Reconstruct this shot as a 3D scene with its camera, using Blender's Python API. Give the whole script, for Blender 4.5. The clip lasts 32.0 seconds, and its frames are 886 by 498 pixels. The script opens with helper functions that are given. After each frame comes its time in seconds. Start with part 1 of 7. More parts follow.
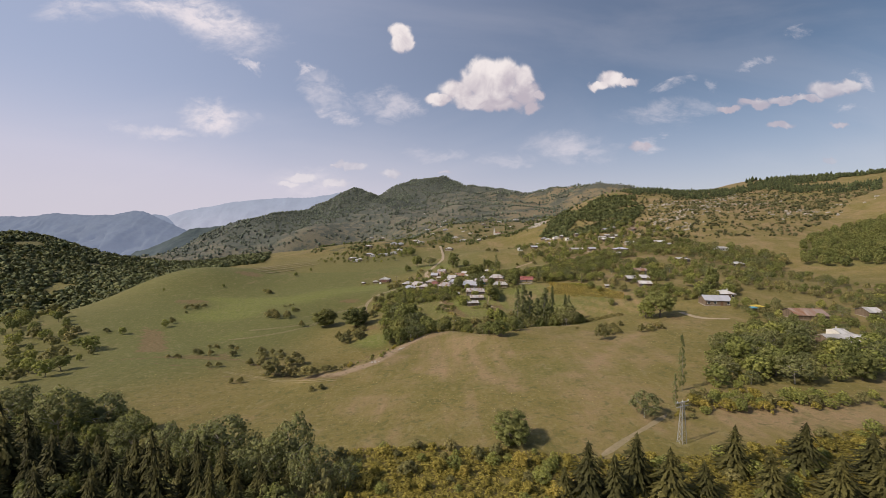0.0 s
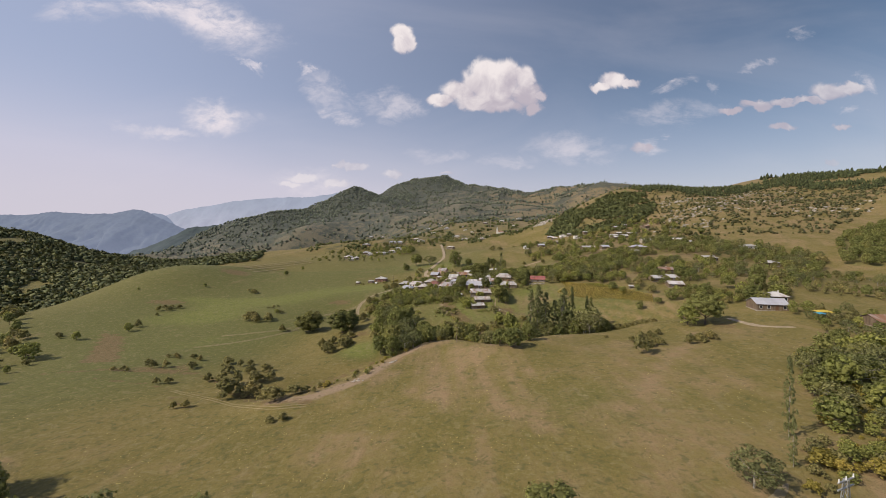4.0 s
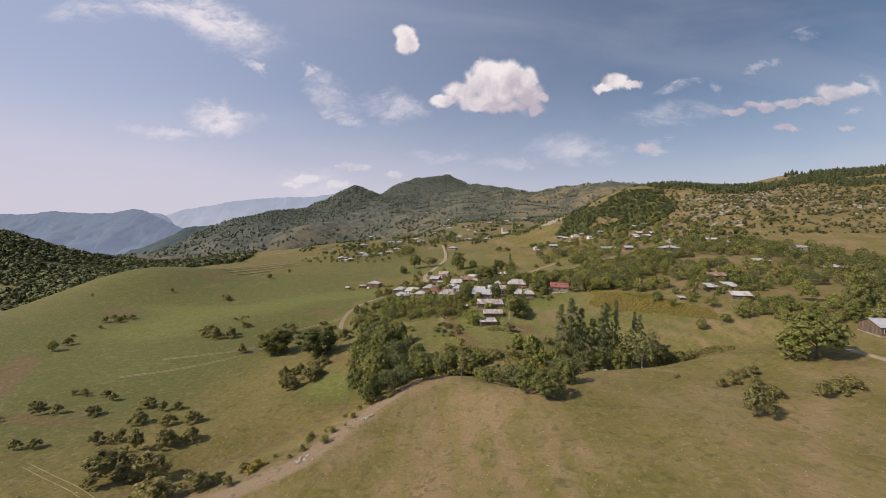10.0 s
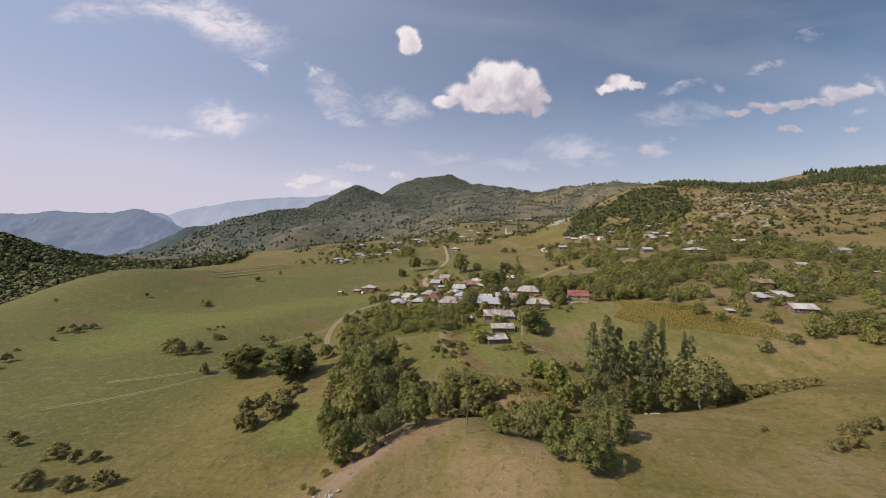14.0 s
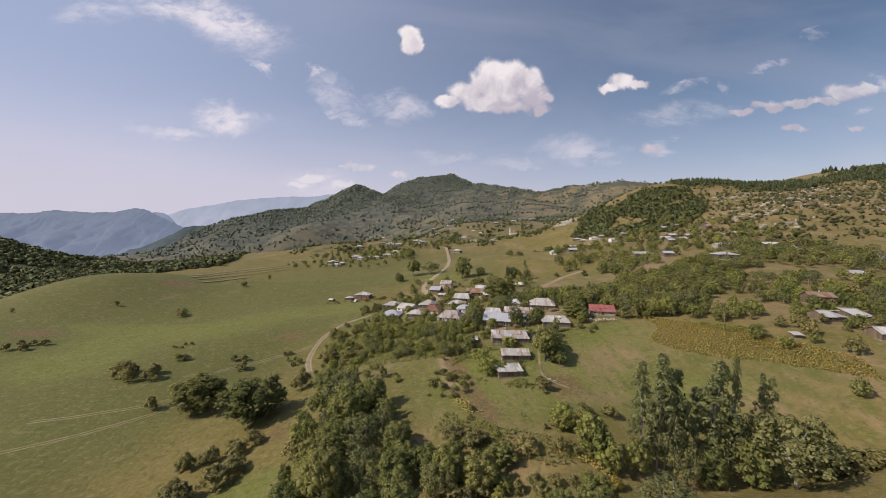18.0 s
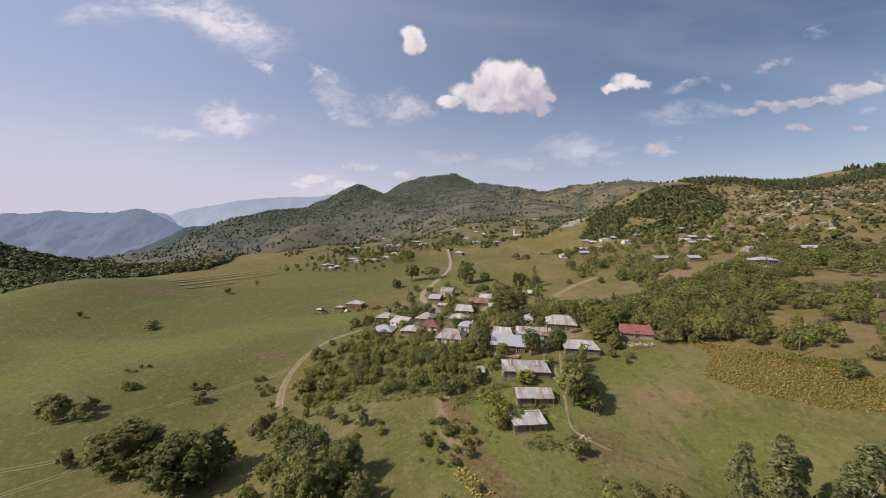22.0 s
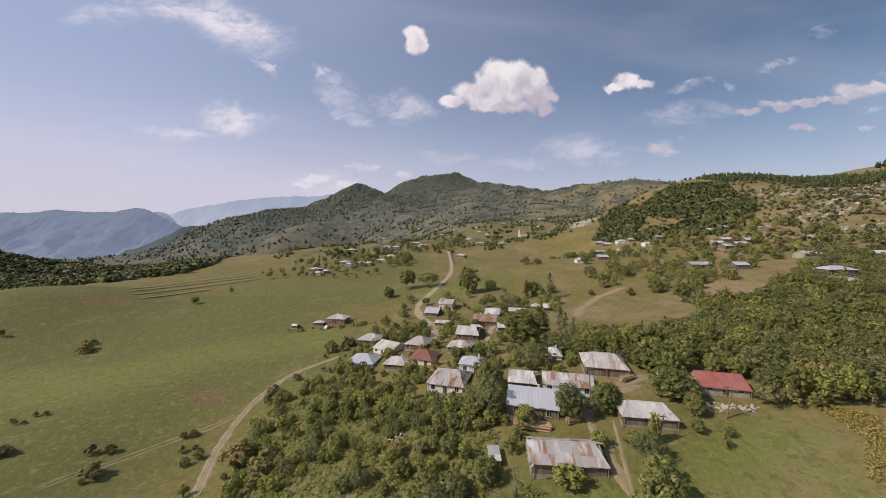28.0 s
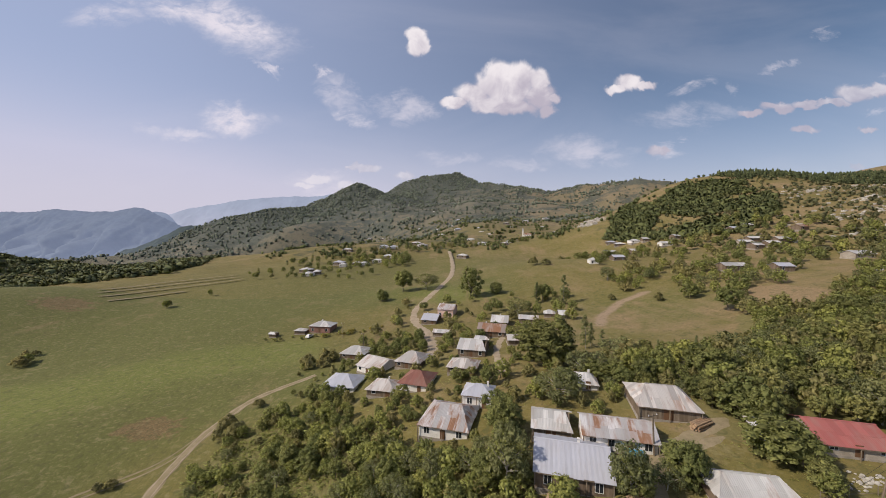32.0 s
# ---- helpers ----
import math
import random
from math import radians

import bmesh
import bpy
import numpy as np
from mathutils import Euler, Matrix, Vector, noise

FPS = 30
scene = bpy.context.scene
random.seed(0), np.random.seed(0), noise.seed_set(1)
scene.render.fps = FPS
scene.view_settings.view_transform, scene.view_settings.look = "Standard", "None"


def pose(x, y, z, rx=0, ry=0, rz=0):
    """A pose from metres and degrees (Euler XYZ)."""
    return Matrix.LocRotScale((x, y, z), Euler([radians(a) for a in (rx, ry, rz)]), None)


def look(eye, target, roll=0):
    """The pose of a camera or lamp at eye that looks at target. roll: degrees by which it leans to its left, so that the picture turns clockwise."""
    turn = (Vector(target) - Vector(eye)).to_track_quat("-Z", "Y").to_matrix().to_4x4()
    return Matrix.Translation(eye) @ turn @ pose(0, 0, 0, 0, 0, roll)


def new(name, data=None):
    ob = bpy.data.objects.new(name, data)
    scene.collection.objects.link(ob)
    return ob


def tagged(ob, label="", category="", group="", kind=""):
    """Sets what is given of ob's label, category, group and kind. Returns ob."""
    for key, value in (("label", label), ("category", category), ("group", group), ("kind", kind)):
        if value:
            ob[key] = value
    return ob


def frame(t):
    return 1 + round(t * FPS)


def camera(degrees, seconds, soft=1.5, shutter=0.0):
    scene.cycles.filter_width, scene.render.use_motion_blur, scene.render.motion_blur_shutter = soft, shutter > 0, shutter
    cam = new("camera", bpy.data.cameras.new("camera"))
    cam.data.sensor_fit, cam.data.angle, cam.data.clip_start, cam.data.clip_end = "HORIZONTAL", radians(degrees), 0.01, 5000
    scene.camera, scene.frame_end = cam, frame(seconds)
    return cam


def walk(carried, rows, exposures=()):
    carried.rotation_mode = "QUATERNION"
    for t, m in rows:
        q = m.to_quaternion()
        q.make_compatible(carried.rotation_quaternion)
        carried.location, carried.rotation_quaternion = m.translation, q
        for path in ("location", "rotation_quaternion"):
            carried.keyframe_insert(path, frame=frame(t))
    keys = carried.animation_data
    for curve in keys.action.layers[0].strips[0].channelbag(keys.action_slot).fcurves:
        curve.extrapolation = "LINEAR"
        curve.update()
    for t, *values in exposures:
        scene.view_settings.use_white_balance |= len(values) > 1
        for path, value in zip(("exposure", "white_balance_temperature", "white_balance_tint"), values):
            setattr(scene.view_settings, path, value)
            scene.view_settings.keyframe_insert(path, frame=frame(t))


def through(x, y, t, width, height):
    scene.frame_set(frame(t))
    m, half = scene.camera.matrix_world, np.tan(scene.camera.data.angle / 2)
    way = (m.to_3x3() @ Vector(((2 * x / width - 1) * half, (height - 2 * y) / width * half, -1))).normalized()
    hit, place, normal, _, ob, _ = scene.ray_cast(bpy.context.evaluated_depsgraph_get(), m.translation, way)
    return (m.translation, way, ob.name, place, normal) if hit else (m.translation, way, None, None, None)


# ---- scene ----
cam = camera(99.6, 32.0, soft=0.85)
METRES, EYE, TILT, LEAN, TURN = 200.0, 40.0, 0.0, 0.0, 0.0
ROWS = [
    (0.0, 0.0, 0.0, 0.0, -0.01, -2.22, 0.22),
    (0.5, 0.0001, 0.0174, -0.003, 0.01, -2.21, 0.18),
    (1.0, 0.0, 0.0349, -0.0061, 0.03, -2.19, 0.17),
    (1.5, 0.0, 0.052, -0.0089, 0.05, -2.19, 0.14),
    (2.0, 0.0001, 0.0692, -0.0129, 0.06, -2.15, 0.12),
    (2.5, 0.0002, 0.0863, -0.016, 0.1, -2.15, 0.09),
    (3.0, 0.0002, 0.1031, -0.0187, 0.11, -2.13, 0.07),
    (3.5, 0.0001, 0.1193, -0.0204, 0.14, -2.12, 0.0),
    (5.5, -0.0, 0.1868, -0.0208, 0.22, -2.1, 0.06),
    (6.0, 0.0004, 0.2045, -0.0215, 0.24, -2.06, 0.05),
    (6.5, 0.0012, 0.2216, -0.0225, 0.27, -2.03, 0.04),
    (7.0, 0.0015, 0.2377, -0.0226, 0.29, -2.03, 0.02),
    (7.5, 0.0019, 0.2546, -0.0243, 0.33, -2.01, 0.01),
    (8.0, 0.002, 0.271, -0.0254, 0.35, -2.01, -0.02),
    (8.5, 0.0021, 0.2867, -0.0254, 0.37, -2.03, -0.05),
    (9.0, 0.0022, 0.3034, -0.0272, 0.39, -2.01, -0.09),
    (9.5, 0.0023, 0.3193, -0.0283, 0.43, -1.99, -0.13),
    (10.0, 0.0024, 0.3342, -0.028, 0.48, -2.0, -0.14),
    (10.5, 0.0026, 0.3498, -0.0294, 0.51, -1.96, -0.19),
    (11.0, 0.0026, 0.3652, -0.0298, 0.57, -1.97, -0.19),
    (11.5, 0.003, 0.3808, -0.0295, 0.63, -1.99, -0.18),
    (12.0, 0.0032, 0.3973, -0.0302, 0.68, -1.96, -0.17),
    (12.5, 0.004, 0.4131, -0.03, 0.73, -1.94, -0.21),
    (13.0, 0.0042, 0.4288, -0.0303, 0.76, -1.92, -0.25),
    (13.5, 0.0044, 0.4438, -0.0302, 0.8, -1.91, -0.29),
    (14.0, 0.0046, 0.4587, -0.0297, 0.83, -1.9, -0.3),
    (14.5, 0.0048, 0.4734, -0.0293, 0.87, -1.87, -0.34),
    (16.5, 0.0065, 0.5308, -0.02, 1.03, -2.02, -0.32),
    (17.0, 0.0065, 0.5472, -0.0205, 1.06, -1.99, -0.33),
    (17.5, 0.0062, 0.5617, -0.0199, 1.1, -1.99, -0.32),
    (18.0, 0.0063, 0.5778, -0.02, 1.12, -1.97, -0.34),
    (18.5, 0.0066, 0.5927, -0.0184, 1.17, -1.98, -0.33),
    (19.0, 0.0067, 0.6089, -0.0182, 1.2, -1.96, -0.38),
    (19.5, 0.0073, 0.6243, -0.0175, 1.24, -1.95, -0.41),
    (20.0, 0.0075, 0.6395, -0.0166, 1.28, -1.93, -0.4),
    (20.5, 0.0075, 0.6545, -0.0157, 1.34, -1.97, -0.35),
    (21.0, 0.0076, 0.6693, -0.0144, 1.38, -1.98, -0.29),
    (21.5, 0.0084, 0.6844, -0.0134, 1.41, -1.97, -0.3),
    (22.0, 0.0089, 0.6994, -0.0124, 1.46, -1.95, -0.32),
    (22.5, 0.0095, 0.7141, -0.0112, 1.49, -1.95, -0.35),
    (23.0, 0.0095, 0.729, -0.0106, 1.51, -1.93, -0.36),
    (23.5, 0.0099, 0.7437, -0.0098, 1.56, -1.93, -0.37),
    (24.0, 0.01, 0.7584, -0.0093, 1.57, -1.91, -0.39),
    (24.5, 0.0103, 0.7726, -0.0084, 1.62, -1.91, -0.41),
    (25.0, 0.0104, 0.787, -0.0079, 1.63, -1.9, -0.42),
    (25.5, 0.0105, 0.8017, -0.0079, 1.67, -1.88, -0.39),
    (27.5, 0.0124, 0.8605, -0.0031, 1.77, -1.99, -0.36),
    (28.0, 0.0127, 0.8767, -0.0057, 1.77, -1.97, -0.42),
    (28.5, 0.0125, 0.8917, -0.0075, 1.79, -1.98, -0.5),
    (29.0, 0.0124, 0.9069, -0.0099, 1.8, -1.96, -0.54),
    (29.5, 0.0122, 0.9222, -0.0123, 1.81, -1.94, -0.55),
    (30.0, 0.0122, 0.937, -0.0135, 1.83, -1.95, -0.56),
    (30.5, 0.0121, 0.9517, -0.0148, 1.88, -1.92, -0.56),
    (31.0, 0.012, 0.9665, -0.0157, 1.89, -1.9, -0.53),
    (31.5, 0.012, 0.9809, -0.0161, 1.92, -1.86, -0.57),
    (32.0, 0.012, 0.9954, -0.0169, 1.94, -1.81, -0.6),
]
walk(cam, [(t, pose(0, 0, EYE, TILT, LEAN, TURN) @ pose(METRES * x, METRES * y, METRES * z, 90 + pitch, roll, yaw)) for t, x, y, z, yaw, pitch, roll in ROWS],
     [(0.0, 0.03, 6760, 11.0), (14.0, 0.03, 6620, 11.5), (32.0, 0.03, 6480, 12.0)])

# ---- daylight ----
SUN_FROM = Vector((-0.72, -0.26, 0.66)).normalized()
world = bpy.data.worlds.new("sky")
scene.world = world
world.use_nodes = True
wn, wl = world.node_tree.nodes, world.node_tree.links
wn.clear()
sky = wn.new("ShaderNodeTexSky")
sky.sky_type, sky.sun_disc = "NISHITA", False
sky.sun_elevation = math.asin(SUN_FROM.z)
sky.sun_rotation = math.atan2(SUN_FROM.x, SUN_FROM.y)
sky.altitude, sky.air_density, sky.dust_density, sky.ozone_density = 1200, 1.1, 1.7, 1.4


def wmath(op, a, b=None, c=None):
    n = wn.new("ShaderNodeMath")
    n.operation = op
    for i, v in enumerate((a, b, c)):
        if v is None:
            continue
        if isinstance(v, (int, float)):
            n.inputs[i].default_value = v
        else:
            wl.new(v, n.inputs[i])
    return n.outputs[0]


def wrange(v, a, b, c=0.0, d=1.0):
    n = wn.new("ShaderNodeMapRange")
    n.interpolation_type = "SMOOTHSTEP"
    for i, k in enumerate((a, b, c, d)):
        n.inputs[i + 1].default_value = k
    wl.new(v, n.inputs[0])
    return n.outputs[0]


def wmix(f, a, b):
    n = wn.new("ShaderNodeMix")
    n.data_type = "RGBA"
    wl.new(f, n.inputs["Factor"])
    for sock, v in ((n.inputs[6], a), (n.inputs[7], b)):
        if isinstance(v, tuple):
            sock.default_value = (*v, 1)
        else:
            wl.new(v, sock)
    return n.outputs[2]


tc = wn.new("ShaderNodeTexCoord")
sep = wn.new("ShaderNodeSeparateXYZ")
wl.new(tc.outputs["Generated"], sep.inputs[0])
ahead = wmath("MAXIMUM", wmath("ABSOLUTE", sep.outputs[1]), 0.05)
side = wmath("DIVIDE", sep.outputs[0], ahead)
rise_ = wmath("DIVIDE", sep.outputs[2], ahead)
flat = wn.new("ShaderNodeCombineXYZ")
wl.new(side, flat.inputs[0])
wl.new(rise_, flat.inputs[1])
wl.new(sep.outputs[1], flat.inputs[2])


def wnoise(sx, sy, detail, rough, w=0.0):
    mp = wn.new("ShaderNodeMapping")
    mp.inputs["Scale"].default_value = (sx, sy, 1.0)
    mp.inputs["Location"].default_value = (w, w * 0.7, w)
    wl.new(flat.outputs[0], mp.inputs[0])
    n = wn.new("ShaderNodeTexNoise")
    n.inputs["Scale"].default_value = 1.0
    n.inputs["Detail"].default_value = detail
    n.inputs["Roughness"].default_value = rough
    n.inputs["Distortion"].default_value = 0.6
    wl.new(mp.outputs[0], n.inputs["Vector"])
    return n.outputs[0]


# thin high cloud: centre (side, rise), half sizes, lean in degrees, thickness
WISPS = [
    (-0.604, 0.565, 0.158, 0.051, -20, 1.00), (-0.738, 0.604, 0.121, 0.030, -12, 0.90), (-0.515, 0.462, 0.042, 0.011, -28, 0.80), (-0.950, 0.593, 0.113, 0.027, 8, 0.65),
    (-0.600, 0.311, 0.083, 0.033, -5, 0.95), (-0.760, 0.277, 0.091, 0.015, -5, 0.65), (-0.637, 0.350, 0.039, 0.009, -5, 0.60), (-0.365, 0.433, 0.021, 0.012, -45, 0.80),
    (-0.305, 0.374, 0.072, 0.033, -45, 0.60), (-0.275, 0.319, 0.039, 0.017, -20, 0.80), (-0.128, 0.347, 0.048, 0.033, -10, 0.85), (-0.200, 0.348, 0.030, 0.018, 0, 0.45),
    (0.335, 0.226, 0.091, 0.032, -5, 0.80), (0.368, 0.194, 0.060, 0.020, 0, 0.55), (0.182, 0.196, 0.069, 0.014, 0, 0.60), (-0.020, 0.208, 0.066, 0.014, 0, 0.50),
    (0.601, 0.319, 0.121, 0.020, 3, 0.55), (0.592, 0.392, 0.045, 0.012, 18, 0.80), (0.817, 0.443, 0.038, 0.009, 8, 0.65), (0.695, 0.385, 0.021, 0.009, 0, 0.40),
    (0.930, 0.532, 0.021, 0.008, 0, 0.50), (0.588, 0.271, 0.021, 0.008, 0, 0.50), (1.068, 0.323, 0.024, 0.008, 0, 0.50), (1.123, 0.399, 0.030, 0.021, 0, 0.70),
    (-0.337, 0.144, 0.106, 0.030, 0, 0.50), (0.525, 0.232, 0.039, 0.018, 0, 0.80),
]
torn = wn.new("ShaderNodeCombineXYZ")
wl.new(wmath("ADD", side, wmath("MULTIPLY", wmath("SUBTRACT", wnoise(7.0, 12.0, 8, 0.68, 9.2), 0.5), 0.22)), torn.inputs[0])
wl.new(wmath("ADD", rise_, wmath("MULTIPLY", wmath("SUBTRACT", wnoise(7.0, 12.0, 8, 0.68, 4.6), 0.5), 0.12)), torn.inputs[1])
wisp = None
for u, v, su, sv, lean, amount in WISPS:
    mp = wn.new("ShaderNodeMapping")
    mp.vector_type = "TEXTURE"
    mp.inputs["Location"].default_value = (u, v, 0)
    mp.inputs["Rotation"].default_value = (0, 0, radians(lean))
    mp.inputs["Scale"].default_value = (su * 1.5, sv * 1.6, 1e6)
    wl.new(torn.outputs[0], mp.inputs[0])
    ln = wn.new("ShaderNodeVectorMath")
    ln.operation = "LENGTH"
    wl.new(mp.outputs[0], ln.inputs[0])
    one = wmath("MULTIPLY", wrange(ln.outputs["Value"], 1.0, 0.1), amount)
    wisp = one if wisp is None else wmath("MAXIMUM", wisp, one)
streak = wrange(wmath("ADD", wmath("MULTIPLY", wnoise(6.0, 15.0, 9, 0.66, 3.1), 0.6), wmath("MULTIPLY", wnoise(22.0, 40.0, 7, 0.6, 6.4), 0.4)), 0.34, 0.60)
wisp = wmath("MULTIPLY", wisp, streak)
veil = wmath("MULTIPLY", wrange(wnoise(1.3, 4.0, 6, 0.55, 8.0), 0.40, 0.75), 0.09)
cirrus = wmath("MINIMUM", wmath("ADD", wmath("MULTIPLY", wisp, wrange(side, -0.5, -0.1, 0.92, 0.62)), veil), 1.0)
# heaped clouds: lumps of centre (side, rise), half width, half height
CUMULUS = [
    (0.110, 0.436, 0.042, 0.033), (0.164, 0.429, 0.045, 0.036), (0.209, 0.411, 0.033, 0.036), (0.083, 0.400, 0.045, 0.039), (0.135, 0.385, 0.078, 0.057),
    (0.039, 0.378, 0.051, 0.033), (-0.009, 0.353, 0.039, 0.018), (0.217, 0.370, 0.042, 0.036), (0.254, 0.367, 0.020, 0.014), (0.150, 0.341, 0.068, 0.021),
    (0.235, 0.335, 0.027, 0.018), (0.083, 0.350, 0.063, 0.023), (-0.108, 0.529, 0.030, 0.023), (-0.113, 0.502, 0.026, 0.026), (-0.088, 0.508, 0.017, 0.029),
    (0.448, 0.405, 0.038, 0.023), (0.416, 0.391, 0.033, 0.014), (0.485, 0.396, 0.033, 0.012), (1.008, 0.376, 0.054, 0.023), (1.054, 0.383, 0.054, 0.015),
    (0.958, 0.353, 0.048, 0.011), (0.827, 0.341, 0.048, 0.014), (0.755, 0.329, 0.036, 0.011), (0.893, 0.347, 0.042, 0.009), (0.891, 0.287, 0.036, 0.011),
    (1.051, 0.287, 0.030, 0.009), (1.027, 0.196, 0.023, 0.009), (-0.243, 0.184, 0.045, 0.012), (-0.283, 0.178, 0.018, 0.008), (-0.374, 0.150, 0.048, 0.012),
    (-0.412, 0.135, 0.027, 0.008), (-0.281, 0.140, 0.036, 0.012), (-0.133, 0.160, 0.030, 0.012), (0.010, 0.163, 0.021, 0.006), (0.525, 0.231, 0.030, 0.012),
]
edge_u = wmath("MULTIPLY", wmath("SUBTRACT", wnoise(19.0, 19.0, 4, 0.52, 1.7), 0.5), 0.052)
edge_v = wmath("MULTIPLY", wmath("SUBTRACT", wnoise(19.0, 19.0, 4, 0.52, 5.3), 0.5), 0.046)
puffed = wn.new("ShaderNodeCombineXYZ")
wl.new(wmath("ADD", side, edge_u), puffed.inputs[0])
wl.new(wmath("ADD", rise_, edge_v), puffed.inputs[1])
heap = None
for u, v, su, sv in CUMULUS:
    mp = wn.new("ShaderNodeMapping")
    mp.vector_type = "TEXTURE"
    mp.inputs["Location"].default_value = (u, v, 0)
    mp.inputs["Scale"].default_value = (su, sv, 1.0)
    wl.new(puffed.outputs[0], mp.inputs[0])
    ln = wn.new("ShaderNodeVectorMath")
    ln.operation = "LENGTH"
    wl.new(mp.outputs[0], ln.inputs[0])
    one = wrange(ln.outputs["Value"], 1.30, 0.42)
    heap = one if heap is None else wmath("MAXIMUM", heap, one)
in_front = wrange(sep.outputs[1], 0.0, 0.1)
heap = wmath("MULTIPLY", heap, in_front)
heap_cover = wmath("MULTIPLY", wrange(heap, 0.06, 0.92), wmath("MULTIPLY", wrange(side, 0.98, 0.62, 0.72, 1.0), wrange(rise_, 0.19, 0.27, 0.45, 1.0)))
billow = wmath("ADD", wmath("MULTIPLY", wnoise(15.0, 15.0, 5, 0.55, 2.2), 1.0), wmath("MULTIPLY", heap, 0.16))
base_line = wmath("ADD", 0.385, wmath("MULTIPLY", wrange(side, -0.04, -0.08), 0.135))
from_left = wmath("MULTIPLY", wmath("MULTIPLY", wmath("SUBTRACT", 0.11, side), 0.9), wrange(side, 0.33, 0.30))
low_lit = wmath("ADD", billow, wmath("ADD", from_left, wmath("MAXIMUM", wmath("MULTIPLY", wmath("SUBTRACT", rise_, base_line), 3.4), -0.20)))
heap_tone = wmix(wrange(low_lit, 0.36, 0.90), (0.50, 0.455, 0.53), (0.88, 0.825, 0.835))
haze_up = wrange(sep.outputs[2], 0.42, 0.0)
haze_side = wrange(side, 1.05, -1.05)
haze = wmath("MINIMUM", wmath("ADD", wmath("MULTIPLY", wmath("POWER", haze_up, 1.6), 0.62), wmath("MULTIPLY", haze_side, 0.60)), 0.93)
bright = wn.new("ShaderNodeVectorMath")
bright.operation = "SCALE"
wl.new(sky.outputs[0], bright.inputs[0])
bright.inputs["Scale"].default_value = 0.079
hazy = wmix(haze, bright.outputs[0], wmix(wrange(sep.outputs[2], 0.36, 0.05), (0.475, 0.54, 0.755), (0.61, 0.585, 0.695)))
cloudy = wmix(cirrus, hazy, (0.80, 0.75, 0.81))
bg = wn.new("ShaderNodeBackground")
bg.inputs["Strength"].default_value = 1.0
wo = wn.new("ShaderNodeOutputWorld")
wl.new(wmix(wmath("MULTIPLY", heap_cover, 0.95), cloudy, heap_tone), bg.inputs[0])
wl.new(bg.outputs[0], wo.inputs[0])
sun_data = bpy.data.lights.new("sun", "SUN")
sun_data.energy, sun_data.angle, sun_data.color = 3.7, radians(0.53), (1.0, 0.885, 0.73)
sun = new("sun", sun_data)
sun.matrix_world = look(SUN_FROM * 1000, (0, 0, 0))


# ---- materials ----
class Mat:
    """A node material with short helpers."""

    def __init__(self, name, rough=0.85):
        self.m = bpy.data.materials.new(name)
        self.m.use_nodes = True
        self.nt = self.m.node_tree
        self.bsdf = self.nt.nodes["Principled BSDF"]
        self.bsdf.inputs["Roughness"].default_value = rough
        self.bsdf.inputs["Specular IOR Level"].default_value = 0.25
        self.pos = None

    def node(self, kind, **inputs):
        n = self.nt.nodes.new(kind)
        for k, v in inputs.items():
            self.put(n.inputs[k.replace("_", " ")], v)
        return n

    def put(self, sock, v):
        if isinstance(v, bpy.types.NodeSocket):
            self.nt.links.new(v, sock)
        elif isinstance(v, tuple) and len(v) == 3 and len(sock.default_value) == 4:
            sock.default_value = (*v, 1)
        else:
            sock.default_value = v

    def where(self, local=False):
        if local:
            return self.node("ShaderNodeTexCoord").outputs["Object"]
        if self.pos is None:
            self.pos = self.node("ShaderNodeNewGeometry").outputs["Position"]
        return self.pos

    def noise(self, scale, detail=5, rough=0.55, stretch=None, local=False, distort=0.0):
        vec = self.where(local)
        if stretch:
            mp = self.node("ShaderNodeMapping", Vector=vec)
            mp.inputs["Scale"].default_value = stretch
            vec = mp.outputs[0]
        n = self.node("ShaderNodeTexNoise", Vector=vec, Scale=scale, Detail=detail, Roughness=rough, Distortion=distort)
        return n.outputs[0]

    def span(self, v, a, b, c=0.0, d=1.0):
        n = self.node("ShaderNodeMapRange")
        n.interpolation_type = "SMOOTHSTEP"
        self.put(n.inputs[0], v)
        for i, k in enumerate((a, b, c, d)):
            n.inputs[i + 1].default_value = k
        return n.outputs[0]

    def math(self, op, a, b):
        n = self.node("ShaderNodeMath")
        n.operation = op
        self.put(n.inputs[0], a)
        self.put(n.inputs[1], b)
        return n.outputs[0]

    def mix(self, f, a, b):
        n = self.node("ShaderNodeMix")
        n.data_type = "RGBA"
        self.put(n.inputs["Factor"], f)
        self.put(n.inputs[6], a)
        self.put(n.inputs[7], b)
        return n.outputs[2]

    def attr(self, name):
        n = self.node("ShaderNodeAttribute")
        n.attribute_name = name
        return n.outputs["Fac"]

    def any_object(self):
        return self.node("ShaderNodeObjectInfo").outputs["Random"]

    def island(self):
        return self.node("ShaderNodeNewGeometry").outputs["Random Per Island"]

    def color(self, c):
        self.put(self.bsdf.inputs["Base Color"], c)
        return self

    def bump(self, h, strength=0.4, dist=0.05):
        n = self.node("ShaderNodeBump", Height=h, Strength=strength, Distance=dist)
        self.nt.links.new(n.outputs[0], self.bsdf.inputs["Normal"])
        return self


